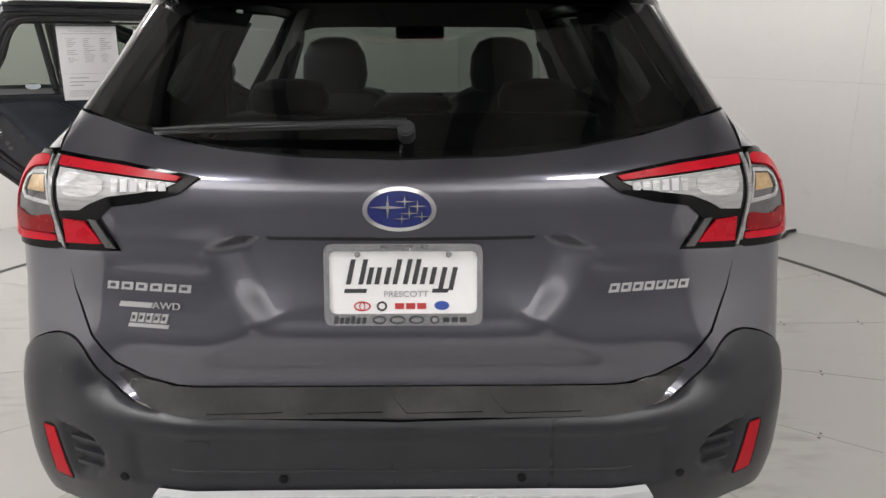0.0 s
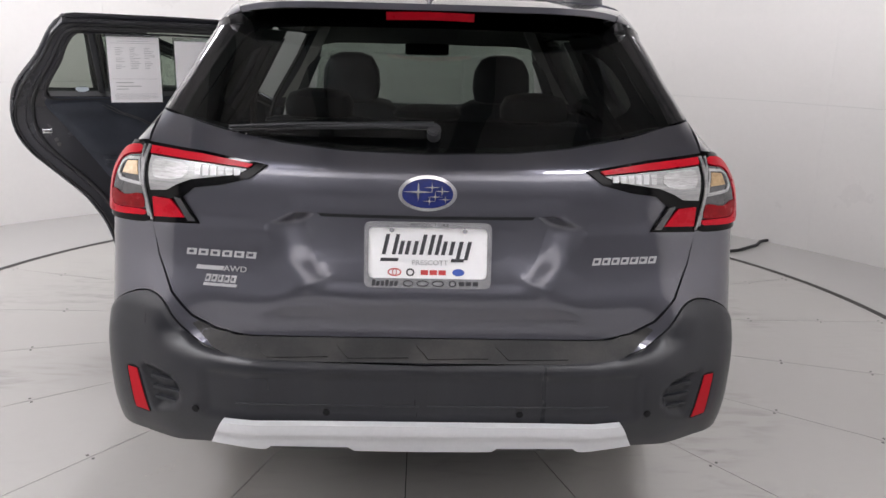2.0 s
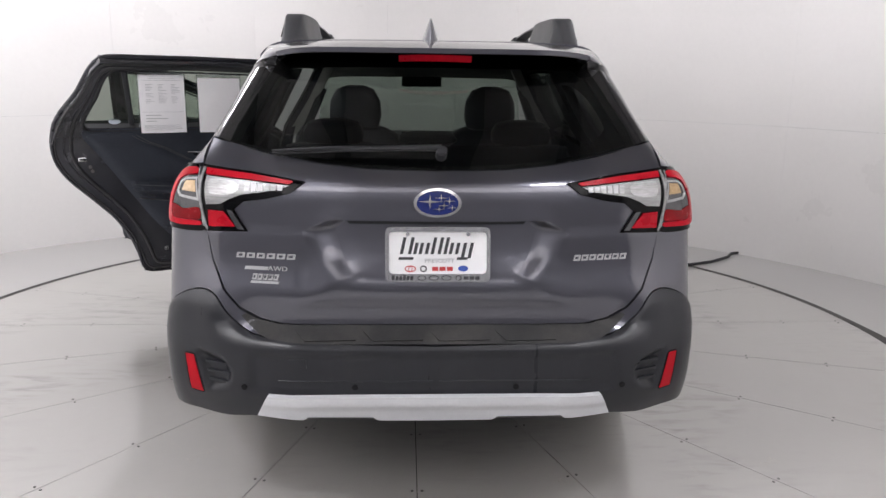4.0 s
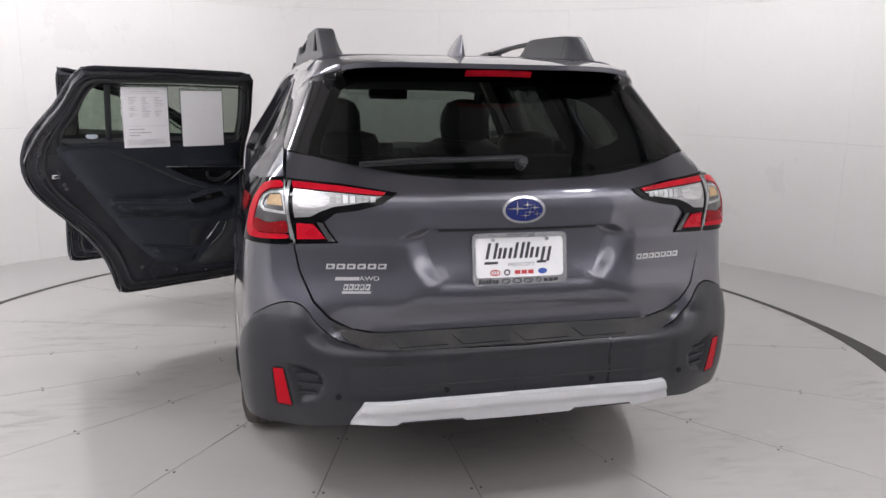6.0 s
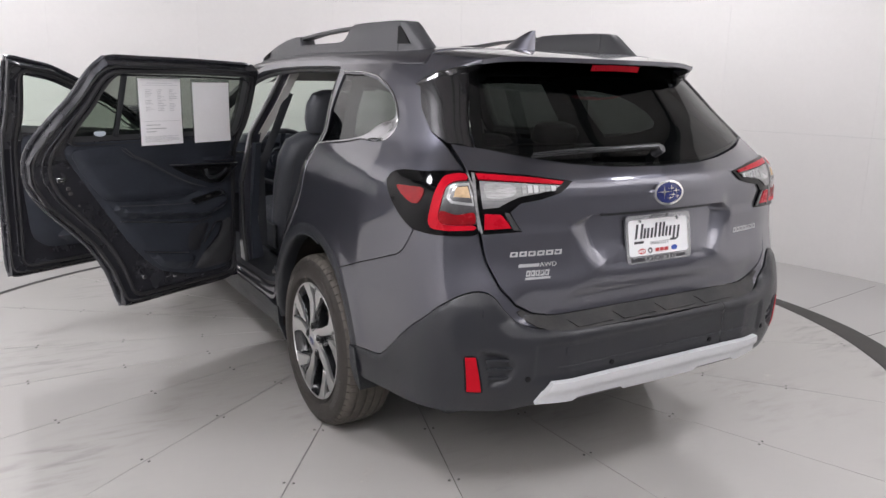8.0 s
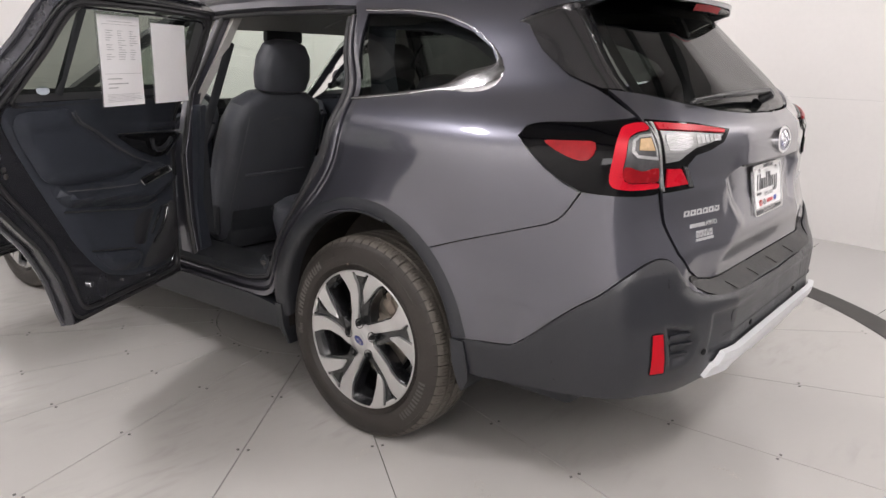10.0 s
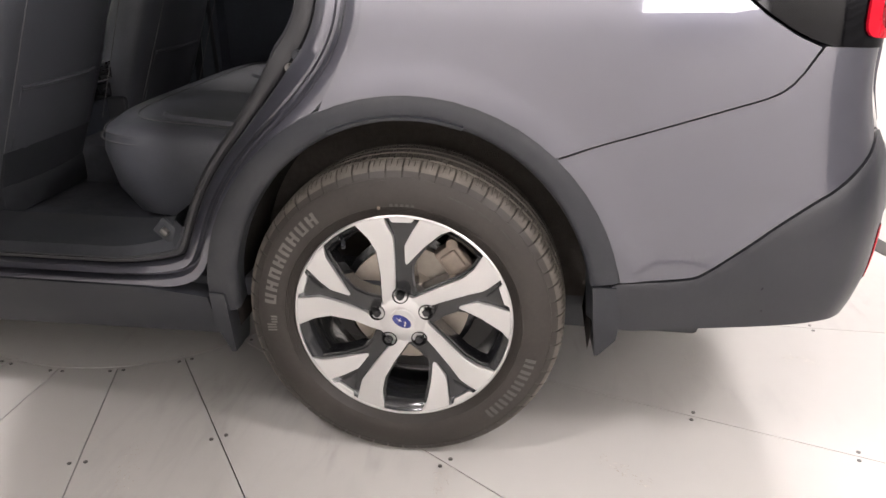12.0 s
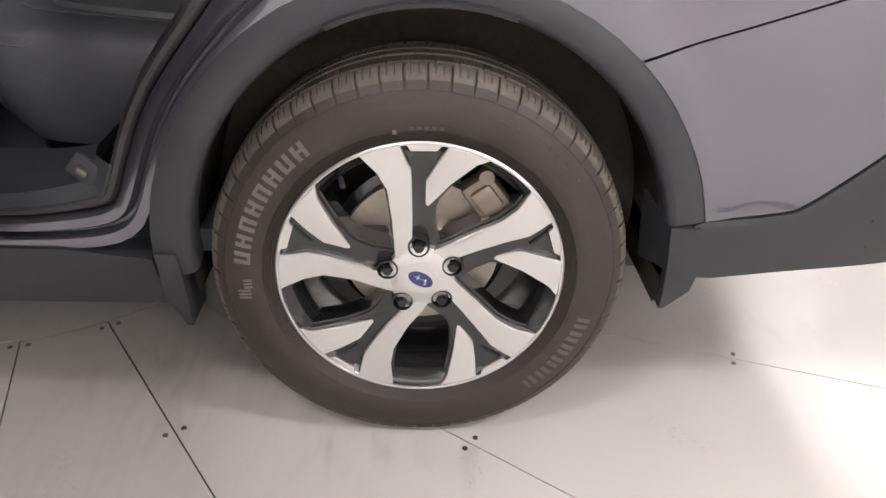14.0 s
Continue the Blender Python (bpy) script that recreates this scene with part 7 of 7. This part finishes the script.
# ---- body openings, sill and pillars on the open side; plain twin on the closed side ----
part("floor_pan", box(1.62, 2.6, 0.05, (0, 1.0, 0.385), 0.01), CARPET, car, "black carpeted floor")
part("cargo_floor", box(1.16, 1.02, 0.03, (0, -0.42, 0.66), 0.005), CARPET, car)
for side in (1, -1):
    sd = lambda p: Vector((-side * p[0], p[1], p[2]))
    # stepped channel that follows the arch down and runs on along the sill
    line = L((0.235, 1.46), (0.17, 1.30), (0.105, 1.17), (0.09, 1.08), (0.10, 0.98), (0.135, 0.90)) + L(*arch(0, 0.499, 62, 10, 9)) + L((0.475, 0.428), (0.53, 0.410), (0.62, 0.404), (1.1, 0.402), (2.2, 0.404))
    pts = []
    for a, b in zip(line, line[1:]):
        n = max(1, int(math.hypot(b[0] - a[0], b[1] - a[1]) / 0.025))
        pts += [(a[0] + (b[0] - a[0]) * i / n, a[1] + (b[1] - a[1]) * i / n) for i in range(n)]
    pts.append(line[-1])
    for _ in range(3):
        pts = [pts[0]] + [(0.25 * pts[i - 1][0] + 0.5 * pts[i][0] + 0.25 * pts[i + 1][0], 0.25 * pts[i - 1][1] + 0.5 * pts[i][1] + 0.25 * pts[i + 1][1]) for i in range(1, len(pts) - 1)] + [pts[-1]]

    def channel(profile, sel, closed=False):
        """Sweeps (towards the opening, outwards) pairs along the door opening's edge."""
        rings = []
        for i in sel:
            s, z = pts[i]
            a, b = pts[max(0, i - 1)], pts[min(len(pts) - 1, i + 1)]
            d = Vector((b[0] - a[0], b[1] - a[1])).normalized()
            y = skin0(s, z).y
            wide = 1 + 0.75 * sstep((z - 0.70) / 0.16) * (1 - 0.5 * sstep((z - 1.05) / 0.2)) - 0.25 * sstep((y - 0.5) / 0.2)
            ring = []
            for k, o in profile:
                q = skin(s - d.y * k * wide, z + d.x * k * wide, o)
                ring.append(q if side == 1 else Vector((-q.x, q.y, q.z)))
            rings.append(ring)
        return loft(rings, closed=closed, caps=closed)
    every = range(len(pts))
    part("door_jamb", channel([(-0.008, 0.001), (0.0, 0.0), (0.010, -0.003), (0.0125, -0.008), (0.014, -0.022), (0.019, -0.024), (0.0225, -0.021), (0.024, -0.012), (0.027, -0.009), (0.043, -0.013), (0.047, -0.018), (0.049, -0.036), (0.056, -0.042), (0.072, -0.048), (0.082, -0.07)], every), PAINT, car, "stepped grey painted door jamb and sill")
    part("jamb_seal", channel([(0.062 + 0.013 * math.cos(t), -0.038 + 0.016 * math.sin(t)) for t in span(0, 2 * math.pi * 9 / 10, 9)], every, True), RUBBER, car, "black rubber door seal")
    part("sill_trim", channel([(0.058, -0.040), (0.066, -0.026), (0.074, -0.024), (0.100, -0.040), (0.108, -0.07), (0.108, -0.20)], [i for i in every if pts[i][1] < 0.545 and i > 20]), BLACK, car, "black plastic sill trim")
    part("striker_plate", place(box(0.012, 0.055, 0.042, (0, 0, 0), 0.004), Matrix.Translation(sd((0.842, 0.548, 0.528))) @ Matrix.Rotation(radians(40), 4, "X")), BLACK, car)
    part("door_striker", place(box(0.022, 0.020, 0.014, (0, 0, 0), 0.005), Matrix.Translation(sd((0.850, 0.550, 0.530))) @ Matrix.Rotation(radians(40), 4, "X")), SCREW, car, "steel door striker")
    for y, z, r in ((0.236, 0.904, 0.0105), (0.219, 0.930, 0.012)):
        p = skin(*by_y(y, z), -0.030)
        part("jamb_bolt", cyl(r, 0.02, sd((-p.x, p.y, p.z)), "x", 14, bevel=0.003), SCREW if r < 0.011 else BLACK, car)
    p = skin(*by_y(0.168, 0.992), -0.030)
    part("latch_loop", place(box(0.016, 0.034, 0.012, (0, 0, 0), 0.004), Matrix.Translation(sd((-p.x, p.y, p.z))) @ Matrix.Rotation(radians(-20), 4, "X")), CHROME, car)
    # centre pillar
    rings, pillar_edge = [], []
    for z, y, w, dp in ((0.44, 1.085, 0.13, 0.06), (0.62, 1.095, 0.085, 0.05), (0.90, 1.110, 0.065, 0.04), (1.15, 1.125, 0.056, 0.04), (1.35, 1.125, 0.052, 0.055), (1.49, 1.120, 0.055, 0.05)):
        x = HALF_W(z) - 0.055
        pillar_edge.append(sd((x + 0.012, y - w * 0.42, z)))
        rings.append([sd((x, y - w / 2, z)), sd((x + 0.018, y - w * 0.3, z)), sd((x + 0.018, y + w * 0.3, z)), sd((x, y + w / 2, z)), sd((x - dp, y + w * 0.35, z)), sd((x - dp, y - w * 0.35, z))])
    pil = part("centre_pillar", loft(rings), PAINT, car, "grey centre door pillar")
    rings = []
    for z, y, w, dp in ((0.47, 1.10, 0.12, 0.07), (0.70, 1.10, 0.10, 0.045), (1.10, 1.085, 0.08, 0.035)):
        x = HALF_W(z) - 0.075
        rings.append([sd((x, y - w * 0.62, z)), sd((x, y + w * 0.62, z)), sd((x - dp, y + w * 0.4, z)), sd((x - dp, y - w * 0.4, z))])
    part("pillar_trim", loft(rings), TRIM, pil)
    part("pillar_seal", tube(pillar_edge, 0.011, 8), RUBBER, pil)
    rings = []
    for z, y, w, dp in ((1.10, 1.145, 0.07, 0.05), (1.30, 1.130, 0.06, 0.05), (1.50, 1.105, 0.06, 0.05)):
        x = HALF_W(z) - 0.080
        rings.append([sd((x, y - w * 0.6, z)), sd((x, y + w * 0.6, z)), sd((x - dp, y + w * 0.4, z)), sd((x - dp, y - w * 0.4, z))])
    part("pillar_cloth", loft(rings), PILLARCLOTH, pil, "pale upper pillar trim")
    part("seat_belt", tube([sd((HALF_W(1.38) - 0.125, 1.105, 1.36)), sd((HALF_W(1.0) - 0.135, 1.085, 0.95)), sd((HALF_W(0.6) - 0.150, 1.065, 0.55))], 0.022, 8, flat=0.12, up=Vector((0, 1, 0))), BLACK, pil)
    # rails over the doors, and the front pillar
    rings = []
    for y, z, k in ((0.16, 1.484, 0.2), (0.28, 1.496, 0.75), (0.42, 1.503, 1), (0.8, 1.503, 1), (1.05, 1.497, 1), (1.30, 1.480, 1), (1.48, 1.440, 1), (1.66, 1.360, 1), (2.02, 1.140, 1), (2.20, 1.03, 1)):
        x = HALF_W(min(z, 1.5)) - 0.012 * (1 - k)
        rings.append([sd((x + dx * k, y + dy, z + dz * k)) for dx, dy, dz in ((0.004, 0, -0.010), (-0.005, 0.008, 0.016), (-0.045, 0.012, 0.024), (-0.075, 0, -0.012), (-0.045, -0.012, -0.035))])
    part("roof_frame", loft(rings), PAINT, car, "grey roof frame over the doors")
    pts = [sd((HALF_W(z) - 0.03, y, z - 0.022)) for y, z in ((0.30, 1.492), (0.8, 1.495), (1.04, 1.488), (1.30, 1.466), (1.48, 1.425), (1.62, 1.365))]
    part("roof_seal", tube(pts, 0.010, 8), RUBBER, car)

# ---- seats ----
def pad(rings, n=20, power=3.0):
    """Cushion form: rings of (centre x, y, z, half width, half depth, tilt)."""
    out = []
    for cx, cy, cz, hw, hd, tilt in rings:
        ring = []
        for i in range(n):
            a = 2 * math.pi * i / n
            c, s = math.cos(a), math.sin(a)
            u = hw * math.copysign(abs(c) ** (2 / power), c)
            v = hd * math.copysign(abs(s) ** (2 / power), s)
            ring.append((cx + u, cy + v * math.cos(tilt), cz + v * math.sin(tilt)))
        out.append(ring)
    return loft(out)


def build_front_seat(x0, name_label):
    seat = part("front_seat", pad([(x0, 1.40, 0.56, 0.20, 0.20, 0.05), (x0, 1.40, 0.60, 0.245, 0.245, 0.06), (x0, 1.40, 0.68, 0.25, 0.25, 0.08), (x0, 1.40, 0.715, 0.235, 0.235, 0.09), (x0, 1.41, 0.725, 0.15, 0.15, 0.1)]), LEATHER, car, name_label)
    back = [(x0, 1.245, 0.47, 0.225, 0.05, 0.3), (x0, 1.235, 0.50, 0.255, 0.072, 0.3), (x0, 1.205, 0.60, 0.268, 0.080, 0.3), (x0, 1.165, 0.72, 0.272, 0.088, 0.3), (x0, 1.115, 0.88, 0.274, 0.092, 0.3), (x0, 1.065, 1.02, 0.266, 0.084, 0.3), (x0, 1.035, 1.105, 0.232, 0.074, 0.3), (x0, 1.022, 1.145, 0.16, 0.055, 0.3), (x0, 1.015, 1.16, 0.07, 0.03, 0.3)]
    part("backrest", pad(back, 24, 3.4), LEATHER, seat)
    # stitched back cover with a map pocket, hard panel below
    def back_put(u, z, off=0.0):
        return Vector((x0 + u, 1.128 - 0.345 * (z - 0.60) + 0.16 * u * u - off, z))

    def arch_line(w, z1, n=14):
        return [(w, 0.613)] + [(w * max(-1, min(1, 1.06 * math.cos(t))), z1 - 0.16 + 0.16 * math.sin(t)) for t in span(0, math.pi, n)] + [(-w, 0.613)]
    part("back_panel", sheet(arch_line(0.170, 1.03), [], 0.03, lambda u, z, o=0.0: back_put(u, z, o + 0.004), 0.012, 0.02), LEATHER, seat)
    part("map_pocket", sheet([(0.176, 0.613), (0.172, 0.783), (0.0, 0.779), (-0.172, 0.783), (-0.176, 0.613)], [], 0.03, lambda u, z, o=0.0: back_put(u, z, o + 0.011 + 0.012 * sstep((z - 0.62) / 0.15) * (1 - (u / 0.19) ** 2)), 0.010, 0.02), LEATHER, seat)
    part("pocket_edge", tube([back_put(u, 0.783, 0.010 + 0.013 * (1 - (u / 0.19) ** 2)) for u in span(-0.172, 0.172, 14)], 0.007, 8), LEATHER, seat)
    part("lower_panel", sheet([(0.19, 0.470), (0.200, 0.612), (-0.200, 0.612), (-0.19, 0.470)], [], 0.04, lambda u, z, o=0.0: back_put(u, z, o + 0.010), 0.03, 0.03), BLACK, seat, "hard black plastic lower panel")
    part("seam", tube([back_put(u, z, 0.0045) for u, z in arch_line(0.178, 1.038)], 0.0016, 6), STITCH, seat)
    for u in (-0.238, 0.238):
        part("seam", tube([(x0 + u * (1 - 0.1 * t), 1.13 - 0.145 * t - 0.035, 0.62 + 0.43 * t) for t in span(0, 1, 8)], 0.0014, 6), STITCH, seat)
    head = [(x0, 1.008, 1.150, 0.105, 0.045, 0.2), (x0, 1.003, 1.165, 0.128, 0.060, 0.2), (x0, 0.990, 1.22, 0.142, 0.066, 0.2), (x0, 0.976, 1.30, 0.135, 0.062, 0.2), (x0, 0.970, 1.355, 0.105, 0.048, 0.2), (x0, 0.970, 1.375, 0.055, 0.025, 0.2)]
    part("headrest", pad(head, 20, 3.0), LEATHER, seat)
    for dx in (-0.05, 0.05):
        part("headrest_post", tube([(x0 + dx, 1.015, 1.12), (x0 + dx, 1.0, 1.21)], 0.006, 8), CHROME, seat)
    part("side_shield", box(0.03, 0.40, 0.14, (x0 - math.copysign(0.0, x0) - 0.275, 1.33, 0.575), 0.015), BLACK, seat)
    part("seat_rail", box(0.40, 0.5, 0.09, (x0, 1.40, 0.47), 0.01), BLACK, seat)
    return seat


build_front_seat(-0.368, "black leather driver's seat with a map pocket")
build_front_seat(0.368, "black leather passenger's seat with a map pocket")

# rear bench
bench = part("rear_bench", pad([(0, 0.53, 0.455, 0.56, 0.24, 0), (0, 0.535, 0.475, 0.600, 0.290, 0.0), (0, 0.54, 0.54, 0.622, 0.330, 0.0), (0, 0.545, 0.62, 0.630, 0.348, 0.04), (0, 0.545, 0.668, 0.624, 0.340, 0.06), (0, 0.54, 0.692, 0.60, 0.310, 0.07), (0, 0.53, 0.702, 0.52, 0.24, 0.07)], 40, 5.0), LEATHER, car, "black leather rear bench seat")
for dx in (-0.33, 0.33):
    part("bench_hollow", pad([(dx, 0.53, 0.69, 0.20, 0.20, 0.07), (dx, 0.53, 0.712, 0.19, 0.19, 0.07), (dx, 0.53, 0.716, 0.12, 0.12, 0.07)], 24, 5), LEATHER, bench)
for z0, hw0, hd0, r in ((0.672, 0.616, 0.334, 0.0014), (0.654, 0.622, 0.342, 0.0014), (0.703, 0.545, 0.262, 0.0014)):
    seam = []
    for a in span(-0.35 * math.pi, 1.35 * math.pi, 70):
        c, s = math.cos(a), math.sin(a)
        u, v = hw0 * math.copysign(abs(c) ** (1 / 3), c), hd0 * math.copysign(abs(s) ** (1 / 3), s)
        seam.append((u, 0.543 + v, z0 + 0.055 * v))
    part("seam", tube(seam, r, 6), STITCH, bench)
for dx, hw in ((-0.40, 0.235), (0.0, 0.15), (0.40, 0.235)):
    part("bench_back", pad([(dx, 0.24, 0.66, hw * 0.9, 0.06, 0.3), (dx, 0.22, 0.70, hw, 0.08, 0.3), (dx, 0.12, 0.95, hw, 0.085, 0.3), (dx, 0.06, 1.10, hw * 0.96, 0.075, 0.3), (dx, 0.05, 1.135, hw * 0.8, 0.05, 0.3)], 24, 4.5), LEATHER, bench)
    part("bench_headrest", pad([(dx, 0.045, 1.15, 0.10, 0.04, 0.2), (dx, 0.04, 1.165, 0.125, 0.06, 0.2), (dx, 0.03, 1.20 if dx else 1.17, 0.128, 0.062, 0.2), (dx, 0.025, 1.235 if dx else 1.19, 0.11, 0.05, 0.2), (dx, 0.025, 1.25 if dx else 1.2, 0.06, 0.025, 0.2)], 18, 3.2), LEATHER, bench)
part("bench_back_panel", place(box(1.18, 0.03, 0.52, (0, 0, 0), 0.01), Matrix.Translation((0, 0.03, 0.90)) @ Matrix.Rotation(radians(16), 4, "X")), CARPET, bench)
part("tunnel", box(0.30, 1.3, 0.16, (0, 1.2, 0.46), 0.04), CARPET, car)

# console, dashboard, wheel, mirror
console = part("centre_console", box(0.24, 0.74, 0.36, (0, 1.565, 0.60), 0.03), TRIM, car, "black centre console with rear air vents")
for dx in (-0.055, 0.055):
    part("air_vent", box(0.090, 0.02, 0.062, (dx, 1.192, 0.735), 0.006), TRIMGLOSS, console)
    part("vent_rim", tube([(dx - 0.043, 1.178, 0.705), (dx - 0.043, 1.178, 0.764), (dx + 0.043, 1.178, 0.764), (dx + 0.043, 1.178, 0.705), (dx - 0.043, 1.178, 0.705)], 0.0035, 6), CHROME, console)
    for k in range(3):
        part("vent_slat", box(0.078, 0.008, 0.003, (dx, 1.180, 0.722 + 0.014 * k)), BLACK, console)
    part("seat_heater_key", box(0.045, 0.012, 0.024, (dx, 1.184, 0.668), 0.004), SATIN, console)
part("socket_panel", box(0.19, 0.014, 0.05, (0, 1.188, 0.668), 0.006), TRIMGLOSS, console)
dash = part("dashboard", loft([[(x, y, z) for y, z in ((2.12, 0.72), (2.02, 0.70), (1.93, 0.80), (1.90, 0.95), (1.95, 1.03), (2.08, 1.06), (2.25, 1.03))] for x in (-0.74, -0.3, 0.3, 0.74)]), TRIM, car, "black dashboard")
part("dash_strip", tube([(x, 1.90, 0.975) for x in (-0.70, 0.0, 0.70)], 0.006, 8), SATIN, dash)
part("instrument_hood", pad([(-0.385, 1.98, 1.03, 0.19, 0.10, 0.0), (-0.385, 1.98, 1.08, 0.17, 0.08, 0), (-0.385, 1.98, 1.095, 0.1, 0.05, 0)], 18, 4), TRIM, dash)
part("centre_screen", box(0.24, 0.02, 0.34, (0, 1.91, 0.90), 0.008), TRIMGLOSS, dash)
ringpts = [(0.185 * math.cos(a), 0.185 * math.sin(a)) for a in span(0, 2 * math.pi, 32)]
sw_m = Matrix.Translation((-0.385, 1.76, 0.95)) @ Matrix.Rotation(radians(-66), 4, "X")
swheel = part("steering_wheel", tube([sw_m @ Vector((x, y, 0)) for x, y in ringpts], 0.016, 10), LEATHER, car, "black leather steering wheel")
part("wheel_boss", place(cyl(0.075, 0.05, seg=20, bevel=0.015), sw_m), TRIM, swheel)
for a in (0, 180, 270):
    part("wheel_spoke", tube([sw_m @ Vector((0.06 * math.cos(radians(a)), 0.06 * math.sin(radians(a)), 0)), sw_m @ Vector((0.18 * math.cos(radians(a)), 0.18 * math.sin(radians(a)), 0))], 0.016, 8, flat=0.5), TRIM, swheel)
part("column", tube([(-0.385, 1.78, 0.94), (-0.385, 2.0, 0.85)], 0.04, 10), TRIM, swheel)
part("rear_view_mirror", box(0.24, 0.035, 0.065, (0.0, 1.42, 1.40), 0.015), BLACK, car, "black rear-view mirror")
part("mirror_stem", tube([(0, 1.44, 1.42), (0, 1.50, 1.48)], 0.012, 8), BLACK, car)
part("camera_box", box(0.26, 0.09, 0.05, (0.0, 1.40, 1.475), 0.015), BLACK, car)
for sx in (-0.33, 0.33):
    part("sun_visor", place(box(0.34, 0.14, 0.02, (0, 0, 0), 0.008), Matrix.Translation((sx, 1.22, 1.475)) @ Matrix.Rotation(radians(-18), 4, "X")), HEADLINER, car)

# ---- nose: windscreen, bonnet, wings, front ----
bm = net(lambda u, v: Vector((u * (0.575 + 0.125 * v), 1.435 + 0.72 * v - 0.10 * u * u * v, 1.520 - 0.478 * v - 0.012 * u * u)), span(-1, 1, 10), span(0, 1, 8))
bmesh.ops.recalc_face_normals(bm, faces=bm.faces)
part("windscreen", bm, GLASSFRONT, car, "pale green windscreen")
part("cowl", box(1.45, 0.22, 0.05, (0, 2.20, 1.0), 0.02), BLACK, car)
BON = curve1([(2.16, 1.035), (2.5, 1.03), (2.9, 1.0), (3.3, 0.94), (3.52, 0.86), (3.60, 0.78)])
bm = net(lambda u, v: Vector((u * 0.80 * NOSE_W(2.16 + 1.44 * v) * (1.0 - 0.05 * v), 2.16 + 1.44 * v - 0.18 * v * u * u, BON(2.16 + 1.44 * v) - 0.05 * u * u)), span(-1, 1, 16), span(0, 1, 18))
bmesh.ops.recalc_face_normals(bm, faces=bm.faces)
part("bonnet", solid(bm, 0.02), PAINT, car, "grey painted bonnet")
front_poly = L((2.165, 0.42), (2.165, 1.02), (2.6, 1.0), (3.0, 0.95), (3.35, 0.86), (3.6, 0.74), (3.655, 0.70), (3.655, 0.60)) + L((3.4, 0.56), (3.26, 0.52)) + L(*arch(2.70, 0.487, 18, 168, 16))
flank("front_wing", front_poly, [], 0.06, PAINT, car, depth=0.02, edge=0.04, label="grey painted front wing")
flank("front_bumper", L((3.655, 0.595), (3.4, 0.555), (3.26, 0.515), (3.18, 0.44), (3.15, 0.30), (3.4, 0.24), (3.655, 0.24)), [], 0.06, CLAD, car, off=0.006, depth=0.03, edge=0.04, label="dark plastic front bumper")
part("grille", box(0.9, 0.05, 0.28, (0, 3.52, 0.70), 0.02), BLACKGLOSS, car, "black front grille")
for sx in (-0.6, 0.6):
    part("head_lamp", box(0.26, 0.16, 0.12, (sx, 3.38, 0.80), 0.03), CLEARLAMP, car, "clear head lamp")
part("engine_bay", box(1.3, 1.2, 0.4, (0, 2.85, 0.60), 0.03), BLACK, car)
part("bulkhead", box(1.5, 0.04, 0.6, (0, 2.20, 0.68), 0.0), BLACK, car)

# window panes let the daylight of the studio through
for ob in list(scene.objects):
    if ob.type == "MESH" and ob.data.materials and ob.data.materials[0] in (GLASSREAR, GLASSDOOR, GLASSFRONT, SLEEVE):
        ob.visible_shadow = False
